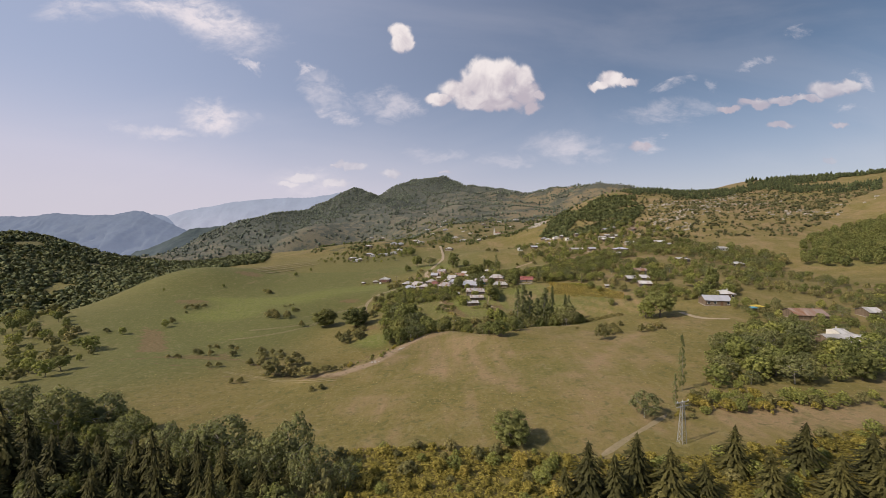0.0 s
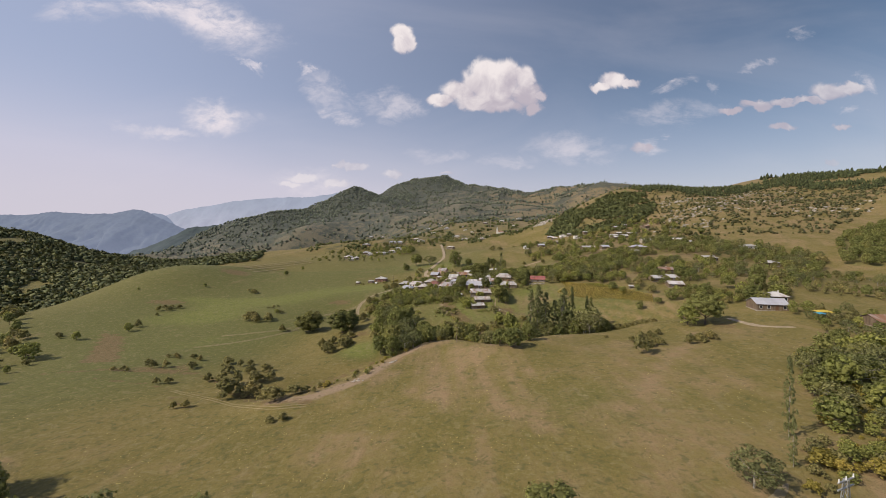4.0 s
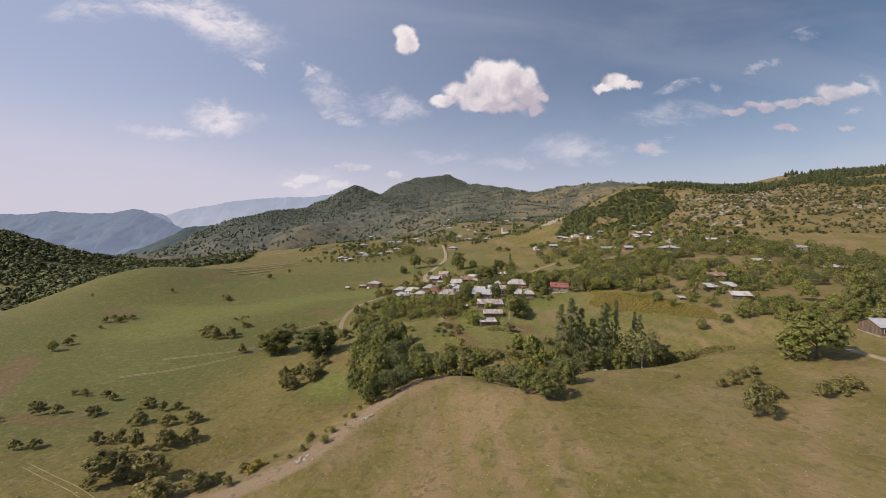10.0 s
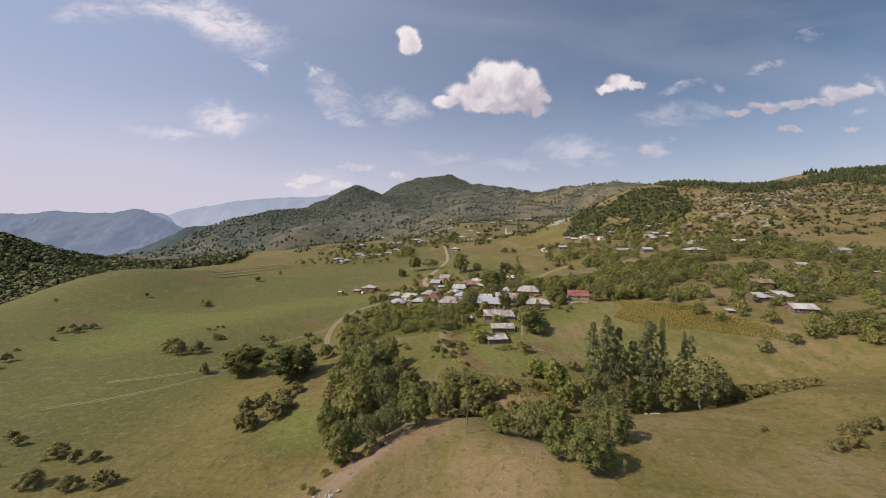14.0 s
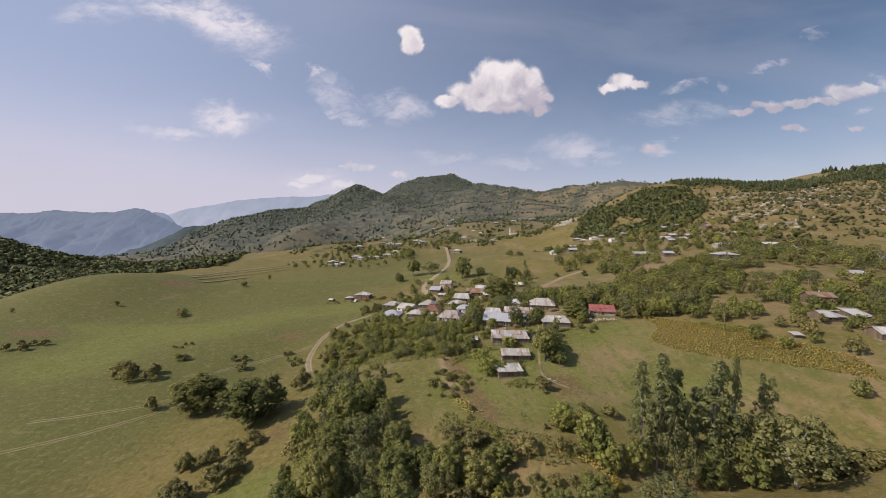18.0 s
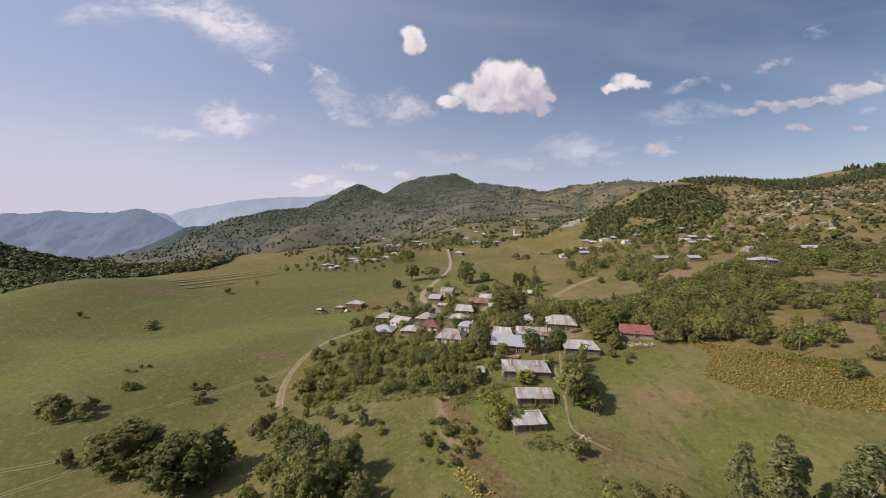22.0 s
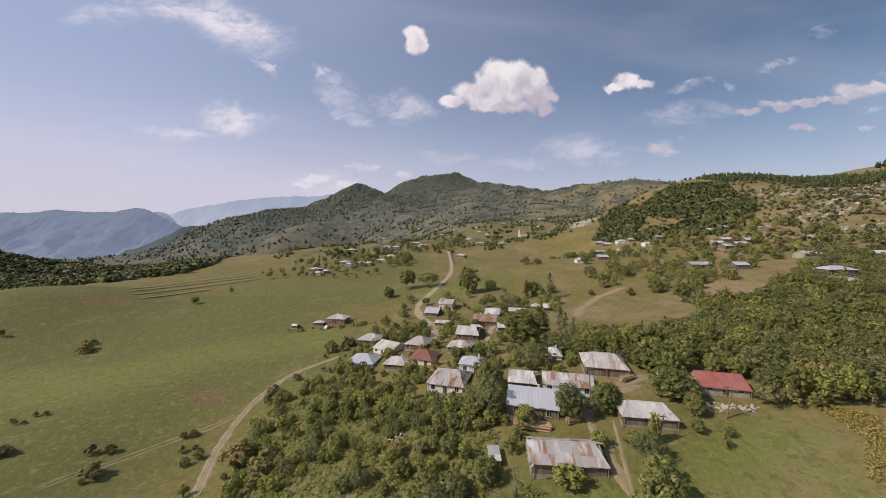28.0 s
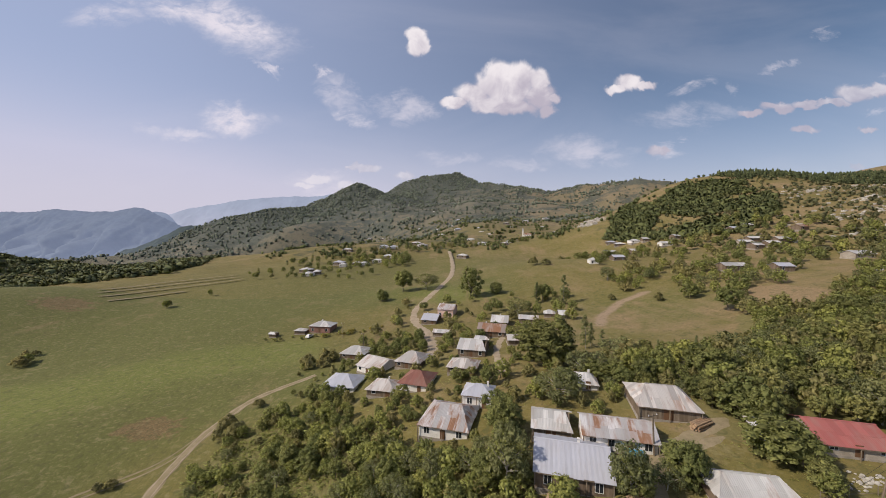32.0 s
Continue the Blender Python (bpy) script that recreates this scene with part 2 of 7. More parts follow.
def leaf_material(name, dark, light, warm, through=0.38):
    m = Mat(name, 0.6)
    dark, light, warm = [(c[0] * 1.22, c[1] * 1.20, c[2] * 0.98) for c in (dark, light, warm)]
    r = m.math("FRACT", m.math("ADD", m.any_object(), m.attr("tone")), 0.0)
    tone = m.mix(r, dark, light)
    tone = m.mix(m.span(r, 0.80, 1.0, 0.0, 0.45), tone, warm)
    tone = m.mix(m.span(m.noise(0.35, 3), 0.35, 0.7, 0.0, 0.5), tone, light)
    v = m.span(m.island(), 0, 1, 0.66, 1.34)
    c = m.node("ShaderNodeVectorMath")
    c.operation = "SCALE"
    m.put(c.inputs[0], tone)
    m.put(c.inputs["Scale"], v)
    m.color(c.outputs[0])
    m.bsdf.inputs["Specular IOR Level"].default_value = 0.12
    c2 = m.node("ShaderNodeVectorMath")
    c2.operation = "MULTIPLY"
    m.put(c2.inputs[0], c.outputs[0])
    c2.inputs[1].default_value = (1.1, 1.15, 0.8)
    tr = m.node("ShaderNodeBsdfTranslucent", Color=c2.outputs[0])
    mx = m.node("ShaderNodeMixShader")
    mx.inputs[0].default_value = through
    m.nt.links.new(m.bsdf.outputs[0], mx.inputs[1])
    m.nt.links.new(tr.outputs[0], mx.inputs[2])
    m.nt.links.new(mx.outputs[0], m.nt.nodes["Material Output"].inputs["Surface"])
    return m.m


LEAF = leaf_material("broad_leaves", (0.128, 0.148, 0.064), (0.215, 0.220, 0.094), (0.265, 0.240, 0.112))
LEAF_DARK = leaf_material("walnut_leaves", (0.112, 0.126, 0.056), (0.178, 0.176, 0.074), (0.200, 0.188, 0.078))
LEAF_POPLAR = leaf_material("poplar_leaves", (0.149, 0.168, 0.095), (0.219, 0.231, 0.126), (0.245, 0.242, 0.122))
LEAF_BUSH = leaf_material("bush_leaves", (0.158, 0.154, 0.083), (0.248, 0.224, 0.113), (0.315, 0.256, 0.144))
LEAF_HEATH = leaf_material("heath_shrub_leaves", (0.215, 0.190, 0.062), (0.330, 0.275, 0.085), (0.390, 0.305, 0.105))
LEAF_FRUIT = leaf_material("fruit_tree_leaves", (0.172, 0.190, 0.074), (0.268, 0.275, 0.102), (0.310, 0.295, 0.114))
NEEDLE = leaf_material("spruce_needles", (0.042, 0.043, 0.022), (0.082, 0.078, 0.033), (0.115, 0.104, 0.044), 0.25)
HILL_NEEDLE = leaf_material("hilltop_needles", (0.046, 0.060, 0.036), (0.082, 0.096, 0.050), (0.100, 0.108, 0.050), 0.2)
LEAF_ASH = leaf_material("loose_grey_green_leaves", (0.128, 0.142, 0.082), (0.200, 0.205, 0.109), (0.250, 0.235, 0.124))
MAIZE = leaf_material("ripe_maize", (0.38, 0.315, 0.115), (0.50, 0.405, 0.155), (0.54, 0.425, 0.17), 0.15)
GREEN_MAIZE = leaf_material("green_maize", (0.26, 0.27, 0.075), (0.37, 0.36, 0.10), (0.42, 0.37, 0.12), 0.15)
WEED = leaf_material("weeds", (0.263, 0.236, 0.096), (0.376, 0.315, 0.149), (0.438, 0.350, 0.175), 0.15)
# Far trees in blue-grey green: distance haze mixed into their leaf colour.
HAZY_MOUNTAINWOOD = leaf_material("mountain_woods", (0.098, 0.118, 0.108), (0.132, 0.150, 0.132), (0.150, 0.158, 0.132), 0.2)
MIDWOOD = leaf_material("valley_side_woods", (0.126, 0.150, 0.095), (0.206, 0.221, 0.130), (0.245, 0.236, 0.130))
HILLSCRUB = leaf_material("hillside_scrub", (0.100, 0.108, 0.067), (0.155, 0.152, 0.089), (0.190, 0.170, 0.105))
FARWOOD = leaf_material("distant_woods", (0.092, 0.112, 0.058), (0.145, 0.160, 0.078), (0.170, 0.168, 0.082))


def bark_material():
    m = Mat("bark", 0.9)
    n = m.noise(3.0, 6, 0.6, (1, 1, 0.25), local=True)
    m.color(m.mix(n, (0.07, 0.055, 0.04), (0.22, 0.19, 0.15))).bump(n, 0.6, 0.05)
    return m.m


def metal_roof(name, base, rust_amount, patch=0.25, rough=0.42, shade=0.22):
    m = Mat(name, rough)
    r = m.any_object()
    c = m.mix(r, tuple(k * (1 - shade) for k in base), tuple(min(0.85, k * (1 + shade * 0.5)) for k in base))
    stain = m.noise(0.9, 6, 0.65, (1.0, 0.25, 0.25), local=True)
    c = m.mix(m.span(stain, 0.42, 0.75, 0.0, 0.35), c, (0.33, 0.29, 0.25))
    rust = m.noise(0.55, 7, 0.62, (1.6, 0.35, 0.35), local=True, distort=0.4)
    rustf = m.math("MULTIPLY", m.span(rust, 0.62 - rust_amount * 0.35, 0.78 - rust_amount * 0.2), m.span(r, 0.55 - patch, 1.0 - patch * 0.6, 0.15, 1.0))
    c = m.mix(m.math("MULTIPLY", rustf, min(1.0, 0.25 + rust_amount)), c, (0.27, 0.135, 0.07))
    m.color(c)
    m.put(m.bsdf.inputs["Metallic"], 0.12)
    m.put(m.bsdf.inputs["Roughness"], m.span(stain, 0.2, 0.8, rough, rough + 0.25))
    m.bump(m.noise(2.5, 4, 0.5, None, True), 0.15, 0.03)
    return m.m


ROOFS = {
    "steel": metal_roof("steel_roofing", (0.50, 0.51, 0.56), 0.0, 0.1, 0.38, 0.08),
    "pale": metal_roof("galvanised_roofing", (0.58, 0.57, 0.55), 0.34, 0.2, 0.45, 0.30),
    "patched": metal_roof("patched_roofing", (0.58, 0.57, 0.57), 0.72, 0.42, 0.45, 0.34),
    "patched_pale": metal_roof("weathered_roofing", (0.56, 0.53, 0.50), 0.48, 0.25, 0.5, 0.36),
    "rust": metal_roof("rusty_roofing", (0.40, 0.34, 0.31), 1.0, 0.5, 0.55, 0.3),
    "brick_red": metal_roof("faded_red_roofing", (0.27, 0.115, 0.09), 0.5, 0.4, 0.55, 0.2),
    "red": metal_roof("red_painted_roofing", (0.40, 0.13, 0.115), 0.1, 0.1, 0.45, 0.12),
}


def wall_material(name, a, b, grain=None, rough=0.9, bump=0.25):
    m = Mat(name, rough)
    n1 = m.noise(0.5, 6, 0.6, grain, local=True)
    n2 = m.noise(5.0, 5, 0.6, grain, local=True)
    c = m.mix(m.span(n1, 0.3, 0.7), a, b)
    c = m.mix(m.span(n2, 0.45, 0.8, 0.0, 0.45), c, tuple(k * 0.55 for k in a))
    m.color(c).bump(n2, bump, 0.03)
    return m.m


WALLS = {
    "whitewash": wall_material("whitewashed_plaster", (0.70, 0.68, 0.63), (0.80, 0.78, 0.74)),
    "timber": wall_material("weathered_timber", (0.13, 0.095, 0.065), (0.24, 0.185, 0.135), (3.0, 3.0, 0.3)),
    "stone": wall_material("rough_masonry", (0.30, 0.26, 0.21), (0.42, 0.38, 0.32), None, 0.95, 0.6),
    "pink": wall_material("pink_plaster", (0.62, 0.40, 0.32), (0.72, 0.56, 0.48)),
    "brown": wall_material("brown_brick", (0.24, 0.13, 0.10), (0.33, 0.19, 0.15), None, 0.9, 0.4),
}
PLINTH = wall_material("stone_plinth", (0.27, 0.24, 0.20), (0.40, 0.36, 0.31), None, 0.95, 0.7)
PLANK = wall_material("old_planks", (0.15, 0.115, 0.08), (0.28, 0.23, 0.17), (4.0, 4.0, 0.3))
LOG = wall_material("cut_logs", (0.34, 0.22, 0.13), (0.50, 0.37, 0.24), (0.4, 3, 3))
FRAMEW = wall_material("painted_frames", (0.60, 0.60, 0.58), (0.72, 0.72, 0.70))
BARK = bark_material()
CONCRETE = wall_material("grey_concrete", (0.36, 0.35, 0.33), (0.48, 0.47, 0.44))
STONE = wall_material("field_stones", (0.36, 0.33, 0.28), (0.52, 0.49, 0.43), None, 0.95, 0.8)


def simple(name, rgb, rough=0.5, metal=0.0):
    m = Mat(name, rough)
    n = m.noise(3.0, 4, 0.6, None, True)
    m.color(m.mix(n, tuple(k * 0.8 for k in rgb), tuple(min(1, k * 1.15) for k in rgb)))
    m.bsdf.inputs["Metallic"].default_value = metal
    return m.m


GLASS = simple("dark_window_glass", (0.03, 0.035, 0.04), 0.12)
DOORW = simple("brown_door_paint", (0.16, 0.09, 0.05), 0.6)
STEEL = simple("galvanised_steel", (0.50, 0.50, 0.49), 0.5, 0.6)
WHITE = simple("white_enamel", (0.80, 0.80, 0.79), 0.35)
TYRE = simple("tyre_rubber", (0.03, 0.03, 0.03), 0.85)
TARP_BLUE = simple("blue_tarpaulin", (0.08, 0.30, 0.42), 0.55)
TARP_YELLOW = simple("yellow_tarpaulin", (0.60, 0.45, 0.08), 0.55)


def ground_material():
    m = Mat("pasture", 0.95)
    big = m.noise(0.010, 5, 0.55)
    mid = m.noise(0.055, 6, 0.6, None, False, 0.5)
    fine = m.noise(0.55, 7, 0.68)
    grit = m.noise(3.2, 5, 0.7)
    stripes = m.noise(0.05, 4, 0.55, (6.0, 0.35, 1.0))
    green = m.mix(m.span(mid, 0.3, 0.7), (0.160, 0.137, 0.040), (0.206, 0.166, 0.056))
    green = m.mix(m.span(m.attr("lush_and_vignette"), 0.15, 0.9), green, (0.118, 0.126, 0.035))
    green = m.mix(m.span(m.math("ADD", m.attr("fresh"), m.math("MULTIPLY", m.math("SUBTRACT", mid, 0.5), 0.6)), 0.2, 0.8), green, (0.150, 0.170, 0.040))
    dry = m.mix(m.span(fine, 0.3, 0.7), (0.232, 0.168, 0.088), (0.318, 0.226, 0.130))
    f = m.math("ADD", m.attr("dry"), m.math("MULTIPLY", m.math("SUBTRACT", mid, 0.5), 1.5))
    f = m.math("ADD", f, m.math("MULTIPLY", m.math("SUBTRACT", stripes, 0.5), 0.75))
    f = m.math("ADD", f, m.math("MULTIPLY", m.math("SUBTRACT", big, 0.5), 0.9))
    f = m.math("ADD", f, m.math("MULTIPLY", m.math("SUBTRACT", fine, 0.5), 0.65))
    c = m.mix(m.span(f, 0.15, 0.85), green, dry)
    spots = m.noise(0.22, 6, 0.7, None, False, 0.8)
    c = m.mix(m.span(spots, 0.53, 0.64, 0.0, 0.50), c, (0.105, 0.106, 0.034))
    c = m.mix(m.span(spots, 0.45, 0.34, 0.0, 0.45), c, (0.235, 0.205, 0.105))
    c = m.mix(m.span(grit, 0.48, 0.72, 0.0, 0.6), c, (0.088, 0.086, 0.034))
    c = m.mix(m.span(m.math("ADD", m.attr("bare"), m.math("MULTIPLY", m.math("SUBTRACT", fine, 0.5), 0.8)), 0.35, 0.75), c, (0.30, 0.225, 0.15))
    weedy = m.span(m.math("ADD", m.attr("weedy"), m.math("MULTIPLY", m.math("SUBTRACT", m.noise(0.35, 6, 0.7), 0.5), 1.6)), 0.35, 0.6)
    c = m.mix(m.math("MULTIPLY", weedy, 0.85), c, m.mix(m.span(grit, 0.35, 0.65), (0.215, 0.142, 0.072), (0.108, 0.082, 0.038)))
    c = m.mix(m.span(m.math("ADD", m.attr("woods"), m.math("MULTIPLY", m.math("SUBTRACT", fine, 0.5), 0.9)), 0.3, 0.7, 0.0, 0.7), c, (0.158, 0.150, 0.054))
    scrub = m.span(m.math("ADD", m.noise(0.045, 7, 0.72), m.math("MULTIPLY", m.attr("scrub"), 0.10)), 0.57, 0.66)
    # Aerial haze painted into the base colour: far ground and scrub go grey-blue.
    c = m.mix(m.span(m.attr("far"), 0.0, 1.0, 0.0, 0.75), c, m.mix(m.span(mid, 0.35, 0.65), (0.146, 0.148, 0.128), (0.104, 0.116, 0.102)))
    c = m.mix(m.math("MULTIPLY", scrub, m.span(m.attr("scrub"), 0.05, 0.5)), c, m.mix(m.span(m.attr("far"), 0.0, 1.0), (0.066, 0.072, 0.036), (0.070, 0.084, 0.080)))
    forest = m.span(m.math("ADD", m.attr("forest"), m.math("MULTIPLY", m.math("SUBTRACT", m.noise(0.012, 7, 0.68), 0.5), 2.2)), 0.35, 0.6)
    c = m.mix(m.math("MULTIPLY", forest, 0.9), c, m.mix(m.span(m.noise(0.09, 4, 0.7), 0.4, 0.6), (0.072, 0.088, 0.078), (0.050, 0.064, 0.058)))
    c = m.mix(m.span(m.math("ADD", m.attr("rock"), m.math("MULTIPLY", m.math("SUBTRACT", fine, 0.5), 1.2)), 0.55, 0.8), c, (0.40, 0.35, 0.29))
    tuft = m.noise(1.1, 6, 0.75)
    c = m.mix(m.span(tuft, 0.52, 0.66, 0.0, 0.38), c, (0.088, 0.090, 0.034))
    c = m.mix(m.span(tuft, 0.47, 0.36, 0.0, 0.34), c, (0.285, 0.240, 0.125))
    clump = m.noise(0.55, 3, 0.5, None, False, 0.4)
    c = m.mix(m.span(clump, 0.57, 0.68, 0.0, 0.55), c, (0.088, 0.094, 0.033))
    c = m.mix(m.span(clump, 0.43, 0.32, 0.0, 0.30), c, (0.262, 0.226, 0.112))
    earth = m.node("ShaderNodeVectorMath")
    earth.operation = "MULTIPLY"
    m.put(earth.inputs[0], c)
    earth.inputs[1].default_value = (1.04, 1.015, 1.02)
    m.color(earth.outputs[0])
    h = m.math("ADD", m.math("MULTIPLY", clump, 0.6), m.math("MULTIPLY", tuft, 0.4))
    m.bump(h, 0.75, 0.45)
    return m.m


def dirt_material(name, a, b):
    m = Mat(name, 0.95)
    n1 = m.noise(0.4, 6, 0.65)
    n2 = m.noise(2.5, 5, 0.65)
    c = m.mix(m.span(n1, 0.3, 0.7), a, b)
    c = m.mix(m.span(n2, 0.5, 0.75, 0, 0.5), c, tuple(k * 0.6 for k in a))
    m.color(c).bump(n2, 0.4, 0.06)
    return m.m


DIRT = dirt_material("dusty_dirt", (0.30, 0.235, 0.16), (0.40, 0.33, 0.24))
DIRT_GRASSY = dirt_material("worn_grass", (0.225, 0.190, 0.105), (0.315, 0.250, 0.160))

# ---- land ----
# rounded hills and hollows of the land: centre x, y, radius, height
NEAR_HILLS = [
    (0, -200, 45, 9.1),
    (200, -100, 80, 17.4),
    (-57, 96, 45, -4.2),
    (-300, 100, 80, -17.5),
    (350, 150, 45, 23.4),
    (-30, 165, 45, -5.9),
    (60, 190, 26, -9.2),
    (-67, 191, 26, -3.4),
    (-143, 216, 80, -15.3),
    (94, 221, 26, 2.6),
]
MIDDLE_HILLS = [
    (37, 259, 26, 2.8),
    (262, 260, 45, -11.3),
    (-55, 260, 26, -8.8),
    (-500, 300, 45, 8.9),
    (150, 322, 45, 5.7),
    (-384, 330, 80, -40.2),
    (357, 330, 45, -8.6),
    (-158, 334, 45, -6.5),
    (500, 350, 45, 18.6),
    (-54, 352, 45, -8.4),
    (-260, 370, 45, 16.0),
    (50, 370, 45, -5.9),
    (438, 380, 45, -14.4),
    (900, 400, 150, 23.0),
    (-162, 407, 45, -4.3),
    (-467, 420, 45, -9.1),
    (-70, 440, 45, -4.1),
    (195, 468, 45, -5.4),
    (66, 476, 45, 6.2),
    (249, 493, 80, 11.7),
    (-3, 500, 45, -4.6),
    (521, 520, 80, -28.2),
    (-569, 520, 80, 13.2),
    (119, 545, 45, -16.0),
]
MIDDLE_HILLS_2 = [
    (-704, 600, 80, 55.7),
    (-439, 600, 80, -21.9),
    (722, 620, 300, 149.3),
    (722, 620, 80, -34.8),
    (151, 637, 80, 8.9),
]
FAR_HILLS = [
    (312, 700, 80, 46.3),
    (-242, 750, 80, 20.5),
    (-95, 750, 80, 15.0),
    (-379, 750, 80, 17.3),
    (112, 783, 80, -8.3),
    (-700, 900, 80, -136.4),
    (-1200, 900, 300, -59.8),
    (23, 950, 80, 19.5),
    (-350, 1000, 150, -134.0),
    (-2000, 1000, 300, -44.1),
    (600, 1000, 80, 14.7),
    (-1000, 1150, 150, 27.6),
    (-423, 1200, 80, 50.3),
    (227, 1300, 300, 43.4),
    (-1300, 1300, 150, -21.1),
    (-891, 1300, 150, -41.5),
    (-282, 1400, 150, 8.0),
    (1500, 1500, 150, 139.3),
    (-913, 1500, 150, 114.0),
    (-1050, 1500, 150, -65.9),
    (736, 1550, 150, 155.9),
    (-732, 1600, 300, 41.8),
    (585, 1800, 150, 67.1),
    (-1500, 1800, 150, 17.6),
]
FAR_HILLS_2 = [
    (-483, 1850, 150, 77.3),
    (461, 1900, 150, 16.5),
    (-276, 2200, 150, 47.8),
    (318, 2200, 150, 46.0),
    (56, 2250, 600, 279.0),
    (-90, 2257, 150, 92.6),
    (-2300, 2300, 800, -420.0),
    (-1500, 2600, 600, 82.6),
    (-400, 2600, 300, -24.0),
    (-93, 3200, 300, 74.4),
]
LAND_BASE = 0.07
HILLS = NEAR_HILLS + MIDDLE_HILLS + MIDDLE_HILLS_2 + FAR_HILLS + FAR_HILLS_2

# the knoll's rim and the wooded gully below it
RIM = [(-40, 124), (-25, 134), (-13, 156), (-3, 167), (7, 162), (20, 147), (31, 156), (41, 165), (80, 172)]
GULLY = [(-50, 140), (-30, 160), (-11, 180), (9, 177), (21, 164), (36, 177), (70, 184), (100, 184)]
ORCHARD_AREA = [(-40, 242), (-52, 271), (-48, 283), (-34, 293), (-11, 263), (-3, 257), (11, 243), (7, 227), (-15, 231)]
ORCHARD2_AREA = [(-41, 237), (-48, 261), (-38, 276), (-20, 262), (-4, 243), (2, 248), (11, 244), (8, 227), (-3, 231), (-17, 221), (-24, 216)]
WOOD_RIGHT_AREA = [(29, 281), (43, 290), (78, 292), (116, 301), (66, 256), (55, 257), (41, 254), (39, 263), (31, 265)]
WOOD_RIGHT2_AREA = [(94, 324), (123, 313), (149, 307), (79, 243), (58, 245), (67, 257), (61, 275)]
HILL_VILLAGE_AREA = [(87, 406), (125, 422), (161, 361), (216, 336), (99, 232), (91, 238), (63, 248), (79, 353)]
LEFT_THICKET_AREA = [(-120, 100), (-82, 91), (-51, 72), (-22, 64), (-14, 48), (-63, 52)]
FRONT_SHRUBS_AREA = [(-21, 72), (-3, 71), (30, 62), (49, 62), (83, 69), (59, 49), (-16, 54)]
RIGHT_WOOD_AREA = [(65, 89), (85, 115), (110, 133), (129, 108), (105, 88), (83, 88)]
RIGHT_HEDGE_AREA = [(47, 74), (57, 83), (77, 81), (96, 80), (91, 76), (60, 76)]
GULLY_L_AREA = [(-24, 168), (-38, 208), (-18, 206), (-6, 190), (-6, 176), (-14, 166)]
GULLY_R_AREA = [(-2, 174), (4, 182), (14, 180), (20, 176), (34, 178), (36, 170), (32, 163), (22, 158), (14, 165), (7, 172)]
CORNFIELD_AREA = [(68, 248), (68, 236), (61, 229), (67, 222), (76, 215), (83, 211), (96, 198), (100, 206), (93, 220), (89, 224), (82, 229), (79, 237)]
GARDEN_AREA = [(0, 198), (10, 193), (22, 188), (31, 183), (20, 180), (7, 186), (-2, 192)]
ROW1_AREA = [(78, 238), (86, 233), (93, 227), (89, 224), (82, 229)]
ROW2_AREA = [(21, 184), (23, 185), (32, 182), (30, 179)]
ORCHARD3_AREA = [(-9, 265), (-1, 257), (8, 257), (14, 259), (12, 244), (-1, 246), (-14, 253)]
BELT_F_AREA = [(129, 168), (147, 157), (194, 163), (136, 114), (126, 119), (116, 140)]
BELT_G_AREA = [(183, 217), (194, 163), (181, 152), (164, 198)]
BELT_H_AREA = [(177, 262), (246, 263), (209, 176), (196, 165), (203, 217), (162, 240)]
CLEARING_AREA = [(64, 362), (89, 382), (104, 354), (95, 318), (83, 296), (72, 303), (52, 308)]
STUBBLE_AREA = [(115, 352), (128, 349), (130, 332), (118, 319), (105, 326)]
BELT_A_AREA = [(149, 288), (196, 282), (165, 227), (145, 215), (129, 225), (126, 252)]
BELT_B_AREA = [(200, 400), (256, 320), (269, 291), (238, 264), (211, 274), (194, 301), (166, 335)]
BELT_C_AREA = [(119, 212), (136, 188), (128, 180), (111, 185), (109, 201)]
BELT_D_AREA = [(203, 251), (233, 262), (127, 170), (120, 172)]
BELT_E_AREA = [(130, 262), (154, 257), (115, 209), (108, 228)]
CLUMP_LEFT_AREA = [(-480, 404), (-448, 408), (-208, 212), (-159, 173), (-143, 129), (-143, 119)]
HILLTOP_AREA = [(309, 672), (547, 667), (581, 498), (545, 467), (506, 617), (408, 569), (332, 619)]
STAND_AREA = [(269, 279), (310, 323), (373, 355), (425, 360), (295, 249)]
LEFT_HILL_AREA = [(-687, 581), (-588, 569), (-528, 597), (-478, 652), (-402, 454), (-378, 380), (-457, 416), (-489, 412)]

TRACK_LINE = [(-48.1, 245.7), (-53.8, 259), (-56.2, 267.7), (-57.1, 278.2), (-56, 287.1), (-51.3, 298.7), (-39.2, 309.2)]
BRANCH_LINE = [(-83.2, 247.7), (-81.1, 252.5), (-76.5, 258.4), (-69.9, 267.2), (-60.6, 275.9), (-56.9, 283.9)]
MEADOW_TRACK_LINE = [(-111.1, 211.5), (-102.6, 214.2), (-95.4, 217.4), (-87.8, 220.9), (-81.5, 227)]
MEADOW_TRACK2_LINE = [(-112.2, 192.7), (-102.1, 198.2), (-91, 206.8), (-79.8, 219.6), (-77.7, 231.1)]
VILLAGE_ROAD_LINE = [(-4.9, 632.7), (-0.1, 536.6), (-1.2, 470.5), (-6.7, 434.9), (-13.3, 405.6), (-17.5, 385.9), (-15.4, 366.8), (-8.7, 346.8), (-5.1, 324.4), (-4.6, 308.9)]
LANE_LINE = [(24.4, 343.9), (18.6, 327), (15.2, 312.3), (14.3, 297.4), (14.9, 289)]
